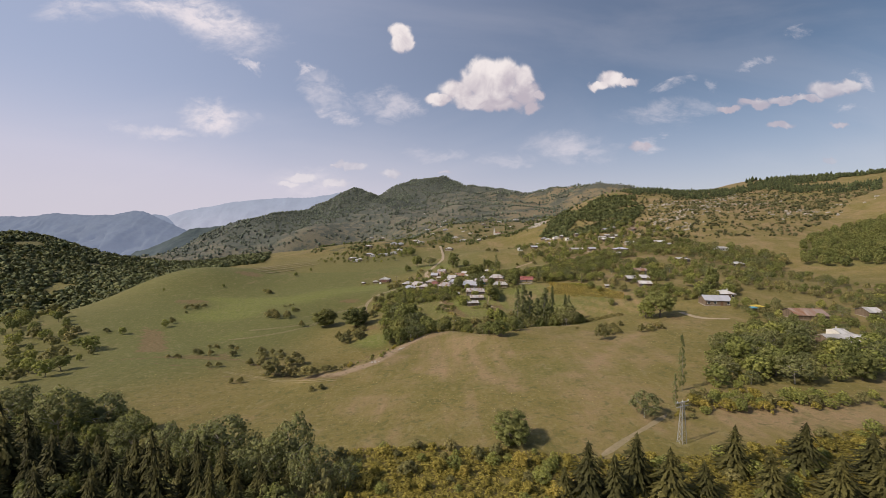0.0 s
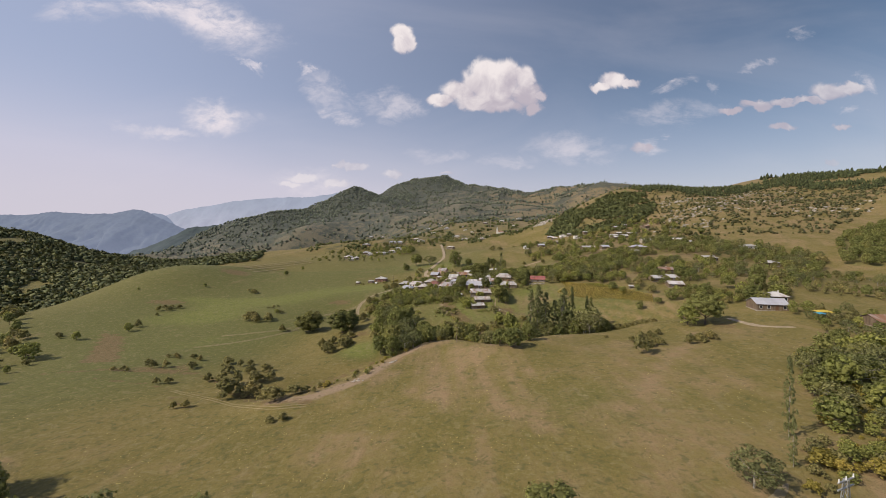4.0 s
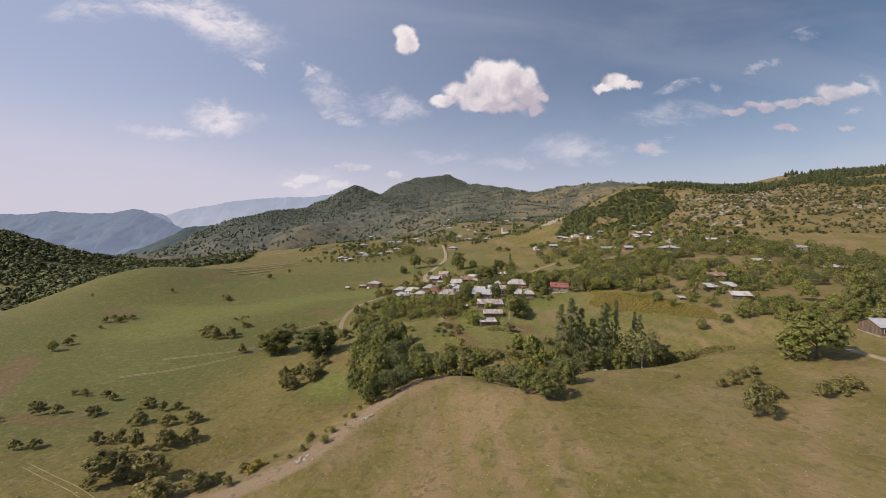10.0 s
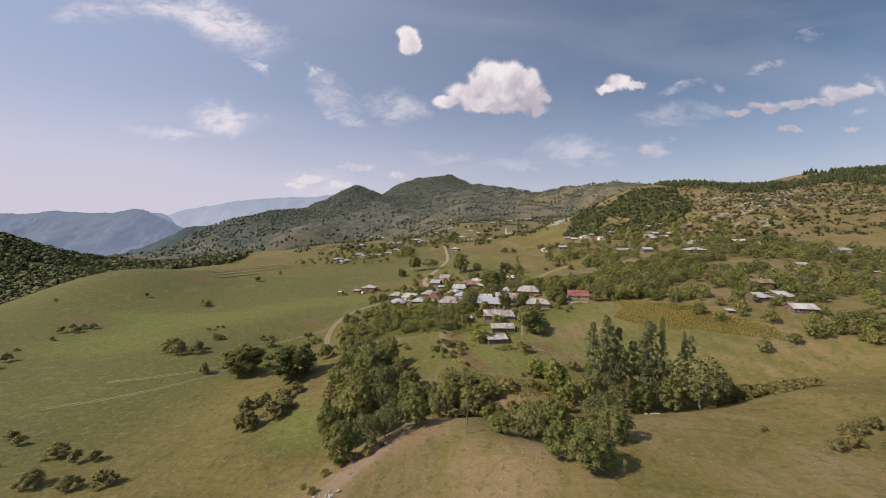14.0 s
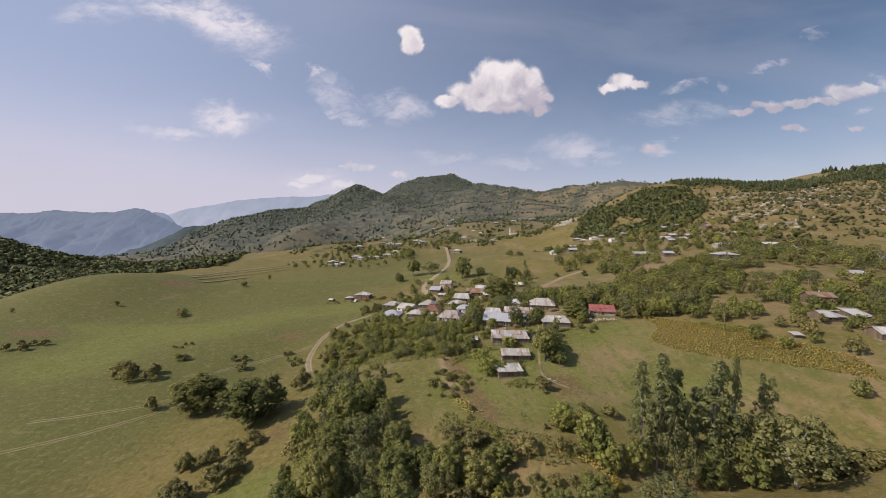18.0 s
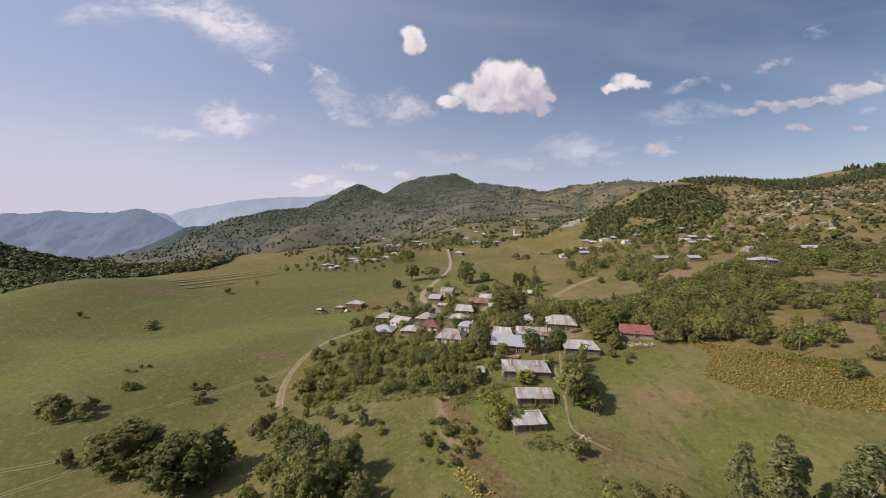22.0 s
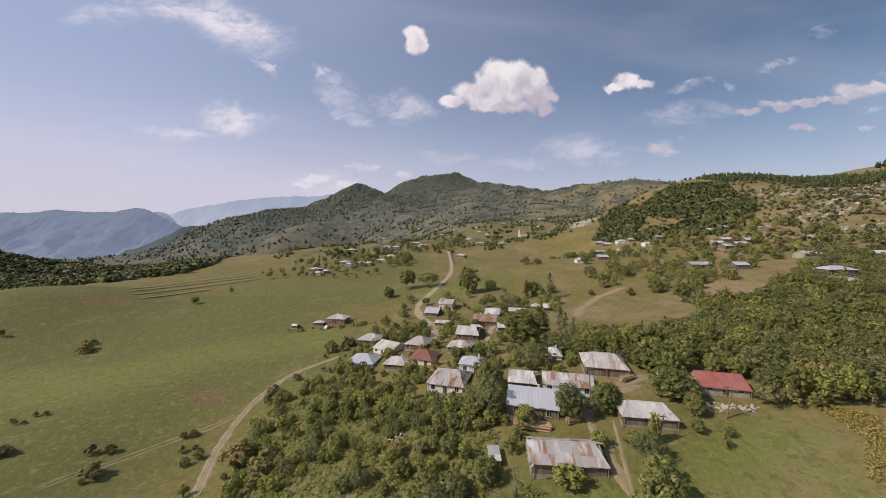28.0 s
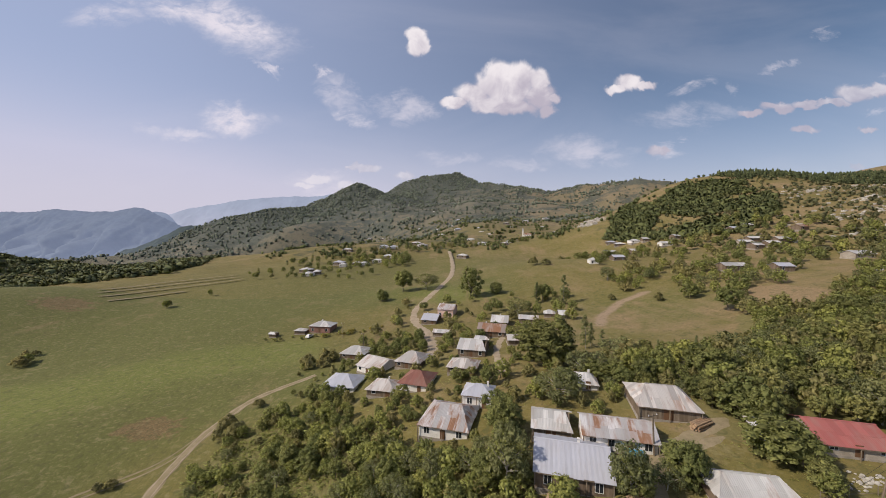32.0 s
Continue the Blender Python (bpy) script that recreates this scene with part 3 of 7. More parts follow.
YARD_LINE = [(45.8, 259.3), (39.7, 256), (34.3, 253.8), (31.1, 252.1), (28.2, 248.2), (26.8, 244.6)]
PATH_LINE = [(31.8, 243.3), (28.8, 231.1), (26.6, 219.9), (25.8, 213.7), (27.7, 210.7), (31.2, 207.7)]
FARM_ROAD_LINE = [(46.6, 76.8), (39.3, 72), (32.8, 67.6), (26.8, 63.3)]
BLUE_ROAD_LINE = [(104.8, 164.7), (106, 154.8), (110.4, 150.6), (114.7, 148.4)]
LANE2_LINE = [(42.2, 254.6), (34.6, 251.9), (29.8, 249.4), (27.6, 243.3), (27.8, 236.1), (27.6, 230.5), (27.5, 227.6)]
KNOLL1_LINE = [(-34.9, 114.7), (-32, 125.3), (-23.2, 131.9), (-14.9, 153.8), (-6.8, 162.4)]
KNOLL2_LINE = [(7, 95.1), (1.4, 108.1), (-2.2, 127), (-4.6, 153.9)]
KNOLL3_LINE = [(8.8, 148), (10.5, 122.9), (13, 109.4), (17.9, 95.1)]
KNOLL4_LINE = [(72.3, 138.1), (60.4, 127.3), (48.9, 113.8), (42.8, 106)]
BANK_LINE = [(-82.2, 138.5), (-62.5, 129.7), (-43.9, 118.6), (-34.3, 118.7), (-27.6, 123.9)]

TERRACES = ([(-200, 404), (-187, 440), (-159, 478)], [(-207, 411), (-196, 452), (-167, 488)], [(-191, 400), (-178, 429), (-173, 437)], [(-213, 418), (-204, 462), (-175, 497)])
HAYFIELD_AREA = [(62, 226), (80, 222), (122, 206), (122, 188), (94, 178), (66, 196)]

def far_from(x, y, line):
    """Distance of points from a bent line."""
    best = np.full(np.shape(x), 1e9)
    for (ax, ay), (bx, by) in zip(line, line[1:]):
        vx, vy = bx - ax, by - ay
        k = np.clip(((x - ax) * vx + (y - ay) * vy) / (vx * vx + vy * vy), 0, 1)
        best = np.minimum(best, np.hypot(x - ax - k * vx, y - ay - k * vy))
    return best


def inside(x, y, area):
    x, y = np.asarray(x, float), np.asarray(y, float)
    res = np.zeros(np.shape(x), bool)
    for (ax, ay), (bx, by) in zip(area, area[1:] + area[:1]):
        if ay == by:
            continue
        res ^= ((ay > y) != (by > y)) & (x < (bx - ax) * (y - ay) / (by - ay) + ax)
    return res


def bell(x, y, cx, cy, rx, ry=None):
    return np.exp(-(((x - cx) / rx) ** 2 + ((y - cy) / (ry or rx)) ** 2))


def land(x, y):
    """Height of the ground, for numbers or arrays."""
    x, y = np.asarray(x, float), np.asarray(y, float)
    z = np.full(np.broadcast(x, y).shape, LAND_BASE)
    for cx, cy, r, h in HILLS:
        z = z + h * np.exp(-((x - cx) ** 2 + (y - cy) ** 2) / (2.0 * r * r))
    return z + 26 * bell(x, y, -408, 1862, 130) - 30 * bell(x, y, -318, 1950, 120) + 2.2 * np.exp(-(far_from(x, y, RIM) / 11.0) ** 2) - 3.2 * np.exp(-(far_from(x, y, GULLY) / 9.0) ** 2)


def height(x, y):
    return float(land(x, y))


def waves(x, y, s, seed):
    """Cheap smooth noise between about -1 and 1."""
    rg = np.random.RandomState(seed)
    z = 0
    for k in range(9):
        a, p, f = rg.uniform(0, 6.283), rg.uniform(0, 6.283), rg.uniform(0.5, 1.8) / s
        z = z + np.sin((x * math.cos(a) + y * math.sin(a)) * f * 6.283 + p)
    return z / 4.0


def swell(x, y):
    """Small bumps of the pasture, fading with distance."""
    near = np.clip(1 - np.hypot(x, y) / 600, 0, 1)
    return near * (0.16 * waves(x, y, 22, 5) + 0.07 * waves(x, y, 9, 6))


def graded(lo, a, b, hi, step, grow):
    up, s, v = [], step, b
    while v < hi:
        s *= grow
        v += s
        up.append(v)
    down, s, v = [], step, a
    while v > lo:
        s *= grow
        v -= s
        down.append(v)
    return np.array(down[::-1] + list(np.arange(a, b + 0.1, step)) + up)


def build_ground():
    gx = graded(-4600, -150, 150, 4600, 2.5, 1.028)
    gy = graded(-400, 30, 400, 4700, 2.5, 1.028)
    X, Y = np.meshgrid(gx, gy)
    Z = land(X, Y)
    dist = np.hypot(X, Y)
    rough = np.clip((dist - 420) / 1500, 0, 1)
    Z = Z + rough * (14 * waves(X, Y, 420, 3) + 7 * waves(X, Y, 150, 4)) * (Y > 300)
    Z = Z + swell(X, Y)
    nx, ny = len(gx), len(gy)
    idx = np.arange(nx * ny).reshape(ny, nx)
    quads = np.stack([idx[:-1, :-1], idx[:-1, 1:], idx[1:, 1:], idx[1:, :-1]], -1).reshape(-1, 4)
    me = bpy.data.meshes.new("ground")
    me.from_pydata(np.stack([X, Y, Z], -1).reshape(-1, 3).tolist(), [], quads.tolist())
    me.polygons.foreach_set("use_smooth", [True] * len(me.polygons))
    hillside = np.clip((X - 120 - 0.0 * Y) / 120, 0, 1) * np.clip((Y - 250) / 120, 0, 1)
    dry = 0.27 + 0.14 * bell(X, Y, 5, 140, 60, 45) + 0.2 * hillside - 0.12 * bell(X, Y, -100, 280, 120, 70)
    dry += 0.45 * np.exp(-(far_from(X, Y, RIM[:4]) / 5.0) ** 2) + 0.25 * bell(X, Y, 70, 325, 25, 40) + 0.3 * bell(X, Y, -60, 300, 22, 30)
    dry += 0.10 * bell(X, Y, -190, 400, 40, 30) + 0.2 * np.clip((Y - 700) / 500, 0, 1)
    for line in (KNOLL1_LINE, KNOLL2_LINE, KNOLL3_LINE, KNOLL4_LINE):
        dry += 0.30 * np.exp(-(far_from(X, Y, line) / 1.6) ** 2)
    dry -= 0.28 * bell(X, Y, -95, 235, 70, 45) + 0.20 * np.clip((-X - 20) / 40, 0, 1) * np.clip((Y - 190) / 40, 0, 1) * (Y < 620)
    knoll = bell(X, Y, 2, 128, 46, 46)
    fan = np.arctan2(X + 3, 182 - Y) + 0.05 * waves(X, Y, 30, 21)
    dry += knoll * (0.22 * np.sin(fan * 46 + 2 * waves(X, Y, 60, 22)) * np.clip(waves(X, Y, 26, 23) + 0.5, 0, 1) - 0.04)
    dry -= 0.34 * np.clip((-X - 20) / 12, 0, 1) * np.clip((Y - 100) / 25, 0, 1) * (Y < 200)
    dry += 0.5 * bell(X, Y, 70, 74, 26, 7) + 0.35 * bell(X, Y, 97, 150, 16, 8)
    dry += 0.2 * bell(X, Y, -68, 262, 12, 12) + 0.25 * bell(X, Y, 45, 222, 12, 8) + 0.25 * bell(X, Y, 38, 205, 10, 6)
    lush_and_vignette = 0.9 * bell(X, Y, -95, 305, 80, 22) + 0.9 * bell(X, Y, -33, 176, 10, 9) + 0.5 * bell(X, Y, 20, 205, 40, 22) + 0.6 * bell(X, Y, -30, 420, 45, 20)
    lush_and_vignette += 0.55 * bell(X, Y, -110, 245, 85, 50) + 0.30 * bell(X, Y, -130, 370, 110, 90) + 0.5 * bell(X, Y, 25, 228, 45, 32) + 0.35 * bell(X, Y, -100, 170, 50, 40)
    # First term: greener left meadow, darkened further to paint in lens vignetting.
    lush_and_vignette += 0.55 * np.clip((-X - 60) / 50, 0, 1) * (Y < 420) + 0.45 * bell(X, Y, 30, 105, 34, 18)
    lush_and_vignette += 0.6 * bell(X, Y, -40, 520, 220, 160) + 0.5 * bell(X, Y, 85, 340, 50, 45)
    lush_and_vignette += 0.5 * bell(X, Y, 10, 420, 20, 22) + 0.4 * bell(X, Y, -150, 240, 60, 40) + 0.35 * bell(X, Y, 90, 205, 40, 20)
    strips = np.sin(((X - 70) * 0.80 + (Y - 190) * 0.60) * 0.9) * inside(X, Y, HAYFIELD_AREA)
    lush_and_vignette += 0.55 * np.clip(strips, 0, 1)
    dry += 0.2 * np.clip(-strips, 0, 1) + 0.55 * bell(X, Y, 117, 331, 12, 10)
    dry += 0.06 * inside(X, Y, CLEARING_AREA) + 0.6 * inside(X, Y, STUBBLE_AREA)
    scarp = [(-45, 122), (-36, 122), (-25, 131), (-16, 152), (-8, 164)]
    bare = 0.95 * np.exp(-(far_from(X, Y, scarp) / 2.6) ** 2) + 0.85 * np.exp(-(far_from(X, Y, [(55, 335), (60, 348), (76, 367), (91, 375)]) / 3.2) ** 2)
    bare += 1.0 * np.exp(-(far_from(X, Y, [(-14, 236), (-17, 232), (-22, 220)]) / 2.4) ** 2)
    bare += 0.6 * bell(X, Y, 40, 256, 7, 4) + 0.9 * np.exp(-(far_from(X, Y, [(-0.5, 228), (1, 216), (3, 208)]) / 2.6) ** 2) + 0.35 * bell(X, Y, 100, 152, 8, 4) + 0.3 * bell(X, Y, -195, 402, 30, 3)
    fresh = 0.72 * np.exp(-(far_from(X, Y, [(-150, 283), (-113, 300), (-88, 328), (-62, 336)]) / 26.0) ** 2) + 1.0 * bell(X, Y, -34, 178, 10, 10) + 0.7 * bell(X, Y, -150, 250, 40, 18) + 0.6 * bell(X, Y, -165, 300, 45, 10)
    fresh += 0.7 * bell(X, Y, 20, 215, 18, 14) + 0.6 * bell(X, Y, 60, 205, 18, 8) + 0.7 * bell(X, Y, 5, 405, 30, 18) + 0.5 * bell(X, Y, 55, 235, 14, 9) + 0.5 * bell(X, Y, -30, 430, 40, 20) + 0.35 * bell(X, Y, -40, 80, 50, 16) + 0.4 * bell(X, Y, -110, 200, 26, 22)
    weedy = 0.9 * bell(X, Y, -200, 386, 15, 12) + 0.8 * inside(X, Y, [(-143, 172), (-180, 223), (-162, 215), (-127, 171)]) + 0.75 * bell(X, Y, -195, 288, 15, 8) + 0.9 * bell(X, Y, -72, 287, 9, 5)
    weedy += 0.6 * np.exp(-(far_from(X, Y, [(-141, 158), (-124, 162), (-87, 157), (-60, 136), (-45, 122), (-34, 120)]) / 2.6) ** 2) + 0.55 * np.exp(-(far_from(X, Y, [(-118, 150), (-90, 143), (-66, 122)]) / 1.6) ** 2)
    fresh += 0.5 * bell(X, Y, 12, 208, 30, 26) + 0.45 * bell(X, Y, 52, 224, 24, 20)
    weedy += 0.6 * bell(X, Y, -38, 201, 9, 8) + 0.85 * np.exp(-(far_from(X, Y, [(2, 226), (5, 212), (10, 196)]) / 3.5) ** 2) + 0.75 * bell(X, Y, 30, 209, 6, 6)
    weedy += 0.5 * bell(X, Y, -100, 165, 14, 6) + 0.4 * bell(X, Y, 62, 78, 14, 5) + 0.6 * bell(X, Y, 98, 156, 9, 4) + 0.6 * bell(X, Y, 78, 295, 8, 14) + 0.5 * np.exp(-(far_from(X, Y, GULLY[:3]) / 6.0) ** 2) + 0.5 * bell(X, Y, -22, 215, 6, 9) + 0.4 * bell(X, Y, 70, 178, 10, 4)
    forest = 1.2 * bell(X, Y, -430, 1840, 240, 200) + 1.3 * bell(X, Y, -60, 2330, 520, 240) + 0.8 * bell(X, Y, -760, 1650, 320, 280) + 0.25 * bell(X, Y, 600, 1900, 300, 240) + 0.42 * np.clip((Y - 850) / 300, 0, 1)
    woods = np.zeros_like(X)
    for area in (ORCHARD_AREA, ORCHARD2_AREA, WOOD_RIGHT_AREA, WOOD_RIGHT2_AREA, LEFT_THICKET_AREA, RIGHT_WOOD_AREA, GULLY_L_AREA, GULLY_R_AREA, STAND_AREA, LEFT_HILL_AREA):
        woods = np.maximum(woods, inside(X, Y, area) * 0.75)
    woods = np.maximum(woods, 0.6 * np.clip((-X - 400) / 120, 0, 1) * (Y < 900))
    scrub = np.clip((dist - 430) / 250, 0, 1) * (0.55 + 0.35 * waves(X, Y, 500, 9)) * (1 - 0.8 * hillside)
    scrub += 2.2 * bell(X, Y, -420, 1850, 330, 260) + 2.4 * bell(X, Y, -60, 2330, 520, 230) + 1.2 * bell(X, Y, -700, 1500, 350, 300)
    scrub = np.where((np.abs(X - 20) < 130) & (Y < 640), scrub * 0.15, scrub)
    rock = 0.9 * bell(X, Y, 175, 680, 24, 50) + 0.55 * bell(X, Y, 230, 1000, 60, 160) + 0.6 * bell(X, Y, 290, 470, 50, 18) + 0.6 * bell(X, Y, 420, 430, 60, 22) + 0.6 * bell(X, Y, 330, 560, 60, 18) + 0.6 * bell(X, Y, 400, 520, 70, 20) + 0.5 * bell(X, Y, 250, 420, 40, 12)
    # far: strength of the painted haze, growing with distance
    for name, a in (("dry", dry), ("lush_and_vignette", lush_and_vignette), ("bare", bare), ("fresh", fresh), ("weedy", weedy), ("forest", forest), ("woods", woods), ("scrub", scrub), ("rock", rock), ("far", np.clip((dist - 650) / 700, 0, 1) * (1 - 0.5 * np.clip((X - 60) / 300, 0, 1)))):
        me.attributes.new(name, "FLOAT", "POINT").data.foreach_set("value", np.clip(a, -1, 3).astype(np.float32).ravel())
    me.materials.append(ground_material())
    return tagged(new("ground", me), "rolling green pasture with dry brown patches", "ground", kind="structure")


build_ground()


# ---- small building helpers ----
def mesh_ob(name, verts, faces, material, parent=None, label="", smooth=False):
    me = bpy.data.meshes.new(name)
    me.from_pydata([tuple(map(float, v)) for v in verts], [], faces)
    me.materials.append(material)
    if smooth:
        me.polygons.foreach_set("use_smooth", [True] * len(me.polygons))
    ob = new(name, me)
    if parent:
        ob.parent = parent
    if label:
        tagged(ob, label)
    return ob


class Solid:
    """Collects boxes, prisms and tubes into one mesh."""

    def __init__(self):
        self.v, self.f = [], []

    def prism(self, bottom, top):
        n, o = len(bottom), len(self.v)
        self.v += list(bottom) + list(top)
        self.f.append(tuple(o + i for i in reversed(range(n))))
        self.f.append(tuple(o + n + i for i in range(n)))
        for i in range(n):
            j = (i + 1) % n
            self.f.append((o + i, o + j, o + n + j, o + n + i))
        return self

    def box(self, x0, x1, y0, y1, z0, z1):
        return self.prism([(x0, y0, z0), (x1, y0, z0), (x1, y1, z0), (x0, y1, z0)], [(x0, y0, z1), (x1, y0, z1), (x1, y1, z1), (x0, y1, z1)])

    def tube(self, a, b, ra, rb, n=6):
        a, b = Vector(a), Vector(b)
        q = (b - a).to_track_quat("Z", "Y")
        ring = [Vector((math.cos(6.2832 * i / n), math.sin(6.2832 * i / n), 0)) for i in range(n)]
        return self.prism([tuple(a + q @ (r * ra)) for r in ring], [tuple(b + q @ (r * rb)) for r in ring])

    def part(self, name, material, parent=None, label="", smooth=False):
        return mesh_ob(name, self.v, self.f, material, parent, label, smooth)


def holder(name, x, y, rz=0.0, lift=0.0, z=None):
    ob = new(name)
    ob.empty_display_size = 0.2
    ob.location = (x, y, (height(x, y) if z is None else z) + lift)
    ob.rotation_euler = (0, 0, radians(rz))
    return ob


# ---- roads and tracks ----
def smooth_line(line, step=1.5):
    pts = [Vector((*p, 0)) for p in line]
    pts = [pts[0] * 2 - pts[1]] + pts + [pts[-1] * 2 - pts[-2]]
    out = []
    for i in range(1, len(pts) - 2):
        a, b, c, d = pts[i - 1:i + 3]
        n = max(2, int((c - b).length / step))
        for k in range(n):
            t = k / n
            out.append(0.5 * (2 * b + (c - a) * t + (2 * a - 5 * b + 4 * c - d) * t * t + (3 * b - a - 3 * c + d) * t ** 3))
    return out + [pts[-2]]


def road(name, line, width, material, label, shift=0.0, lift=0.10, seed=1):
    pts = smooth_line(line)
    rg = random.Random(seed)
    v, f = [], []
    for i, p in enumerate(pts):
        d = (pts[min(i + 1, len(pts) - 1)] - pts[max(i - 1, 0)]).normalized()
        side_ = Vector((d.y, -d.x, 0))
        c = p + side_ * shift
        wide = width * (0.5 + 0.14 * rg.uniform(-1, 1))
        ends = 0.3 if i in (0, len(pts) - 1) else 1.0
        for k in (-1.0, -0.5, 0.0, 0.5, 1.0):
            q = c + side_ * k * wide * ends * (1 + 0.1 * rg.uniform(-1, 1))
            up = 0.05 + lift * 0.3 + max(0, q.y - 400) * 0.0015 - (0.14 if abs(k) == 1 else 0.0)
            v.append((q.x, q.y, height(q.x, q.y) + float(swell(q.x, q.y)) + up))
        if i:
            o = (i - 1) * 5
            f += [(o + k, o + k + 1, o + k + 6, o + k + 5) for k in range(4)]
    ob = mesh_ob(name, v, f, material, None, "", True)
    return tagged(ob, label, "road", kind="structure")


road("road_1", VILLAGE_ROAD_LINE, 3.6, DIRT, "pale dusty dirt road climbing out of the village", 0, 0.25, 2)
road("road_2", TRACK_LINE, 2.9, DIRT_GRASSY, "worn dirt track along the orchard edge", 0, 0.12, 3)
for k, s in enumerate((-0.75, 0.75)):
    road("road_3", TRACK_LINE, 0.5, DIRT, "bare wheel rut of the orchard track", s, 0.2, 4 + k)
    road("road_4", BRANCH_LINE, 0.6, DIRT_GRASSY, "faint wheel rut across dry meadow", s, 0.12, 6 + k)
    road("road_5", MEADOW_TRACK_LINE, 0.4, DIRT_GRASSY, "pale wheel rut across the green meadow", s * 0.8, 0.12, 8 + k)
    road("road_6", MEADOW_TRACK2_LINE, 0.5, DIRT_GRASSY, "faint wheel rut across the green meadow", s * 0.8, 0.12, 10 + k)
    road("road_7", BANK_LINE[:4], 0.22, DIRT_GRASSY, "faint wheel rut below the grassy bank", s * 0.8, 0.06, 12 + k)
road("road_8", LANE_LINE, 2.4, DIRT, "dirt lane between village houses", 0, 0.14, 14)
road("road_9", YARD_LINE, 2.6, DIRT_GRASSY, "trodden dirt yard between barns", 0, 0.14, 15)
road("road_10", LANE2_LINE, 2.0, DIRT_GRASSY, "grassy village lane between barns", 0, 0.1, 16)
road("road_11", PATH_LINE, 0.9, DIRT_GRASSY, "narrow footpath beside the field fence", 0, 0.1, 17)
road("road_12", FARM_ROAD_LINE, 1.3, DIRT_GRASSY, "short dirt road through dry grass", 0, 0.12, 18)
road("road_13", BLUE_ROAD_LINE, 3.0, DIRT, "pale dirt road beside the farmhouse", 0, 0.14, 19)

for k, line in enumerate(TERRACES):
    bank = road("terrace_bank", line, 1.8, DIRT_GRASSY, "low grassy terrace bank across the meadow", 0, 1.3, 40 + k)
    bank["category"] = "bank"

# ---- trees ----
ICO = {}


def ico(sub):
    if sub not in ICO:
        bm = bmesh.new()
        bmesh.ops.create_icosphere(bm, subdivisions=sub, radius=1.0)
        bm.verts.ensure_lookup_table()
        ICO[sub] = (np.array([v.co[:] for v in bm.verts]), [tuple(v.index for v in f.verts) for f in bm.faces])
        bm.free()
    return ICO[sub]


def leaf_cloud(blobs, n, size, seed, core=0.66, sub=1, flat_out=0.55, tall=1.0):
    """Leaf sprays round a set of lumps, with a lumpy inner mass so that the crown is closed."""
    rg = np.random.RandomState(seed)
    B = np.array(blobs, float)
    area = (B[:, 3] * B[:, 4] + B[:, 4] * B[:, 5] + B[:, 3] * B[:, 5])
    if len(B) < 80 and area[0] > 3 * area[1:].max():
        area[0] *= 0.15
    pick = rg.choice(len(B), n, p=area / area.sum())
    d = rg.normal(size=(n, 3))
    d /= np.linalg.norm(d, axis=1)[:, None]
    d[:, 2] = np.where(d[:, 2] < -0.5, -d[:, 2], d[:, 2])
    r = rg.uniform(0.70, 1.14, n)
    P = B[pick, :3] + d * B[pick, 3:6] * r[:, None]
    nrm = d * flat_out + rg.normal(size=(n, 3)) * (1 - flat_out) * 0.8
    nrm[:, 2] += 0.25
    nrm /= np.linalg.norm(nrm, axis=1)[:, None]
    t = rg.normal(size=(n, 3))
    u = np.cross(nrm, t)
    u /= np.linalg.norm(u, axis=1)[:, None] + 1e-9
    w = np.cross(nrm, u)
    s = (size * rg.uniform(0.6, 1.5, n))[:, None]
    squash = np.array([1.0, 1.0, 1.0 / tall])
    flip = np.where(np.sum(np.cross(w, u) * d, axis=1) < 0, -1.0, 1.0)[:, None]
    w = w * flip
    q = np.stack([P - u * s * squash, P + (w * s * 0.62 + nrm * s * 0.15) * squash, P + u * s * squash, P + (nrm * s * 0.15 - w * s * 0.62) * squash], 1).reshape(-1, 3)
    V = [q]
    F = [tuple(range(4 * i, 4 * i + 4)) for i in range(n)]
    o = 4 * n
    mid = np.array([0, 0, B[:, 2].mean() - 0.1])
    out = P - mid
    out /= np.linalg.norm(out, axis=1)[:, None]
    soft = out * 0.5 + d * 0.5 + nrm * np.where(np.sum(nrm * d, axis=1) < 0, -0.5, 0.5)[:, None]
    soft[:, 2] += 0.35
    N = [np.repeat(soft, 4, axis=0)]
    iv, fc = ico(sub)
    for k, b in enumerate(B):
        lump = 1 + 0.18 * np.sin(iv @ rg.normal(size=3) * 4 + k) + rg.uniform(-0.12, 0.12, len(iv))
        V.append(b[:3] + iv * lump[:, None] * b[3:6] * core)
        N.append(iv + (0, 0, 0.5))
        F += [tuple(o + i for i in f) for f in fc]
        o += len(iv)
    N = np.concatenate(N)
    return np.concatenate(V), F, N / np.linalg.norm(N, axis=1)[:, None]


def soften(me, N):
    """Rounded shading for foliage: leaves catch light as their side of the crown does."""
    me.polygons.foreach_set("use_smooth", [True] * len(me.polygons))
    me.normals_split_custom_set_from_vertices(N.tolist())


def mesh_of(name, V, F, N, material):
    me = bpy.data.meshes.new(name)
    me.from_pydata(V.tolist(), [], F)
    me.materials.append(material)
    if N is not None:
        soften(me, N)
        CROWN_NORMALS[me.name] = N
    return me


CROWN_NORMALS = {}


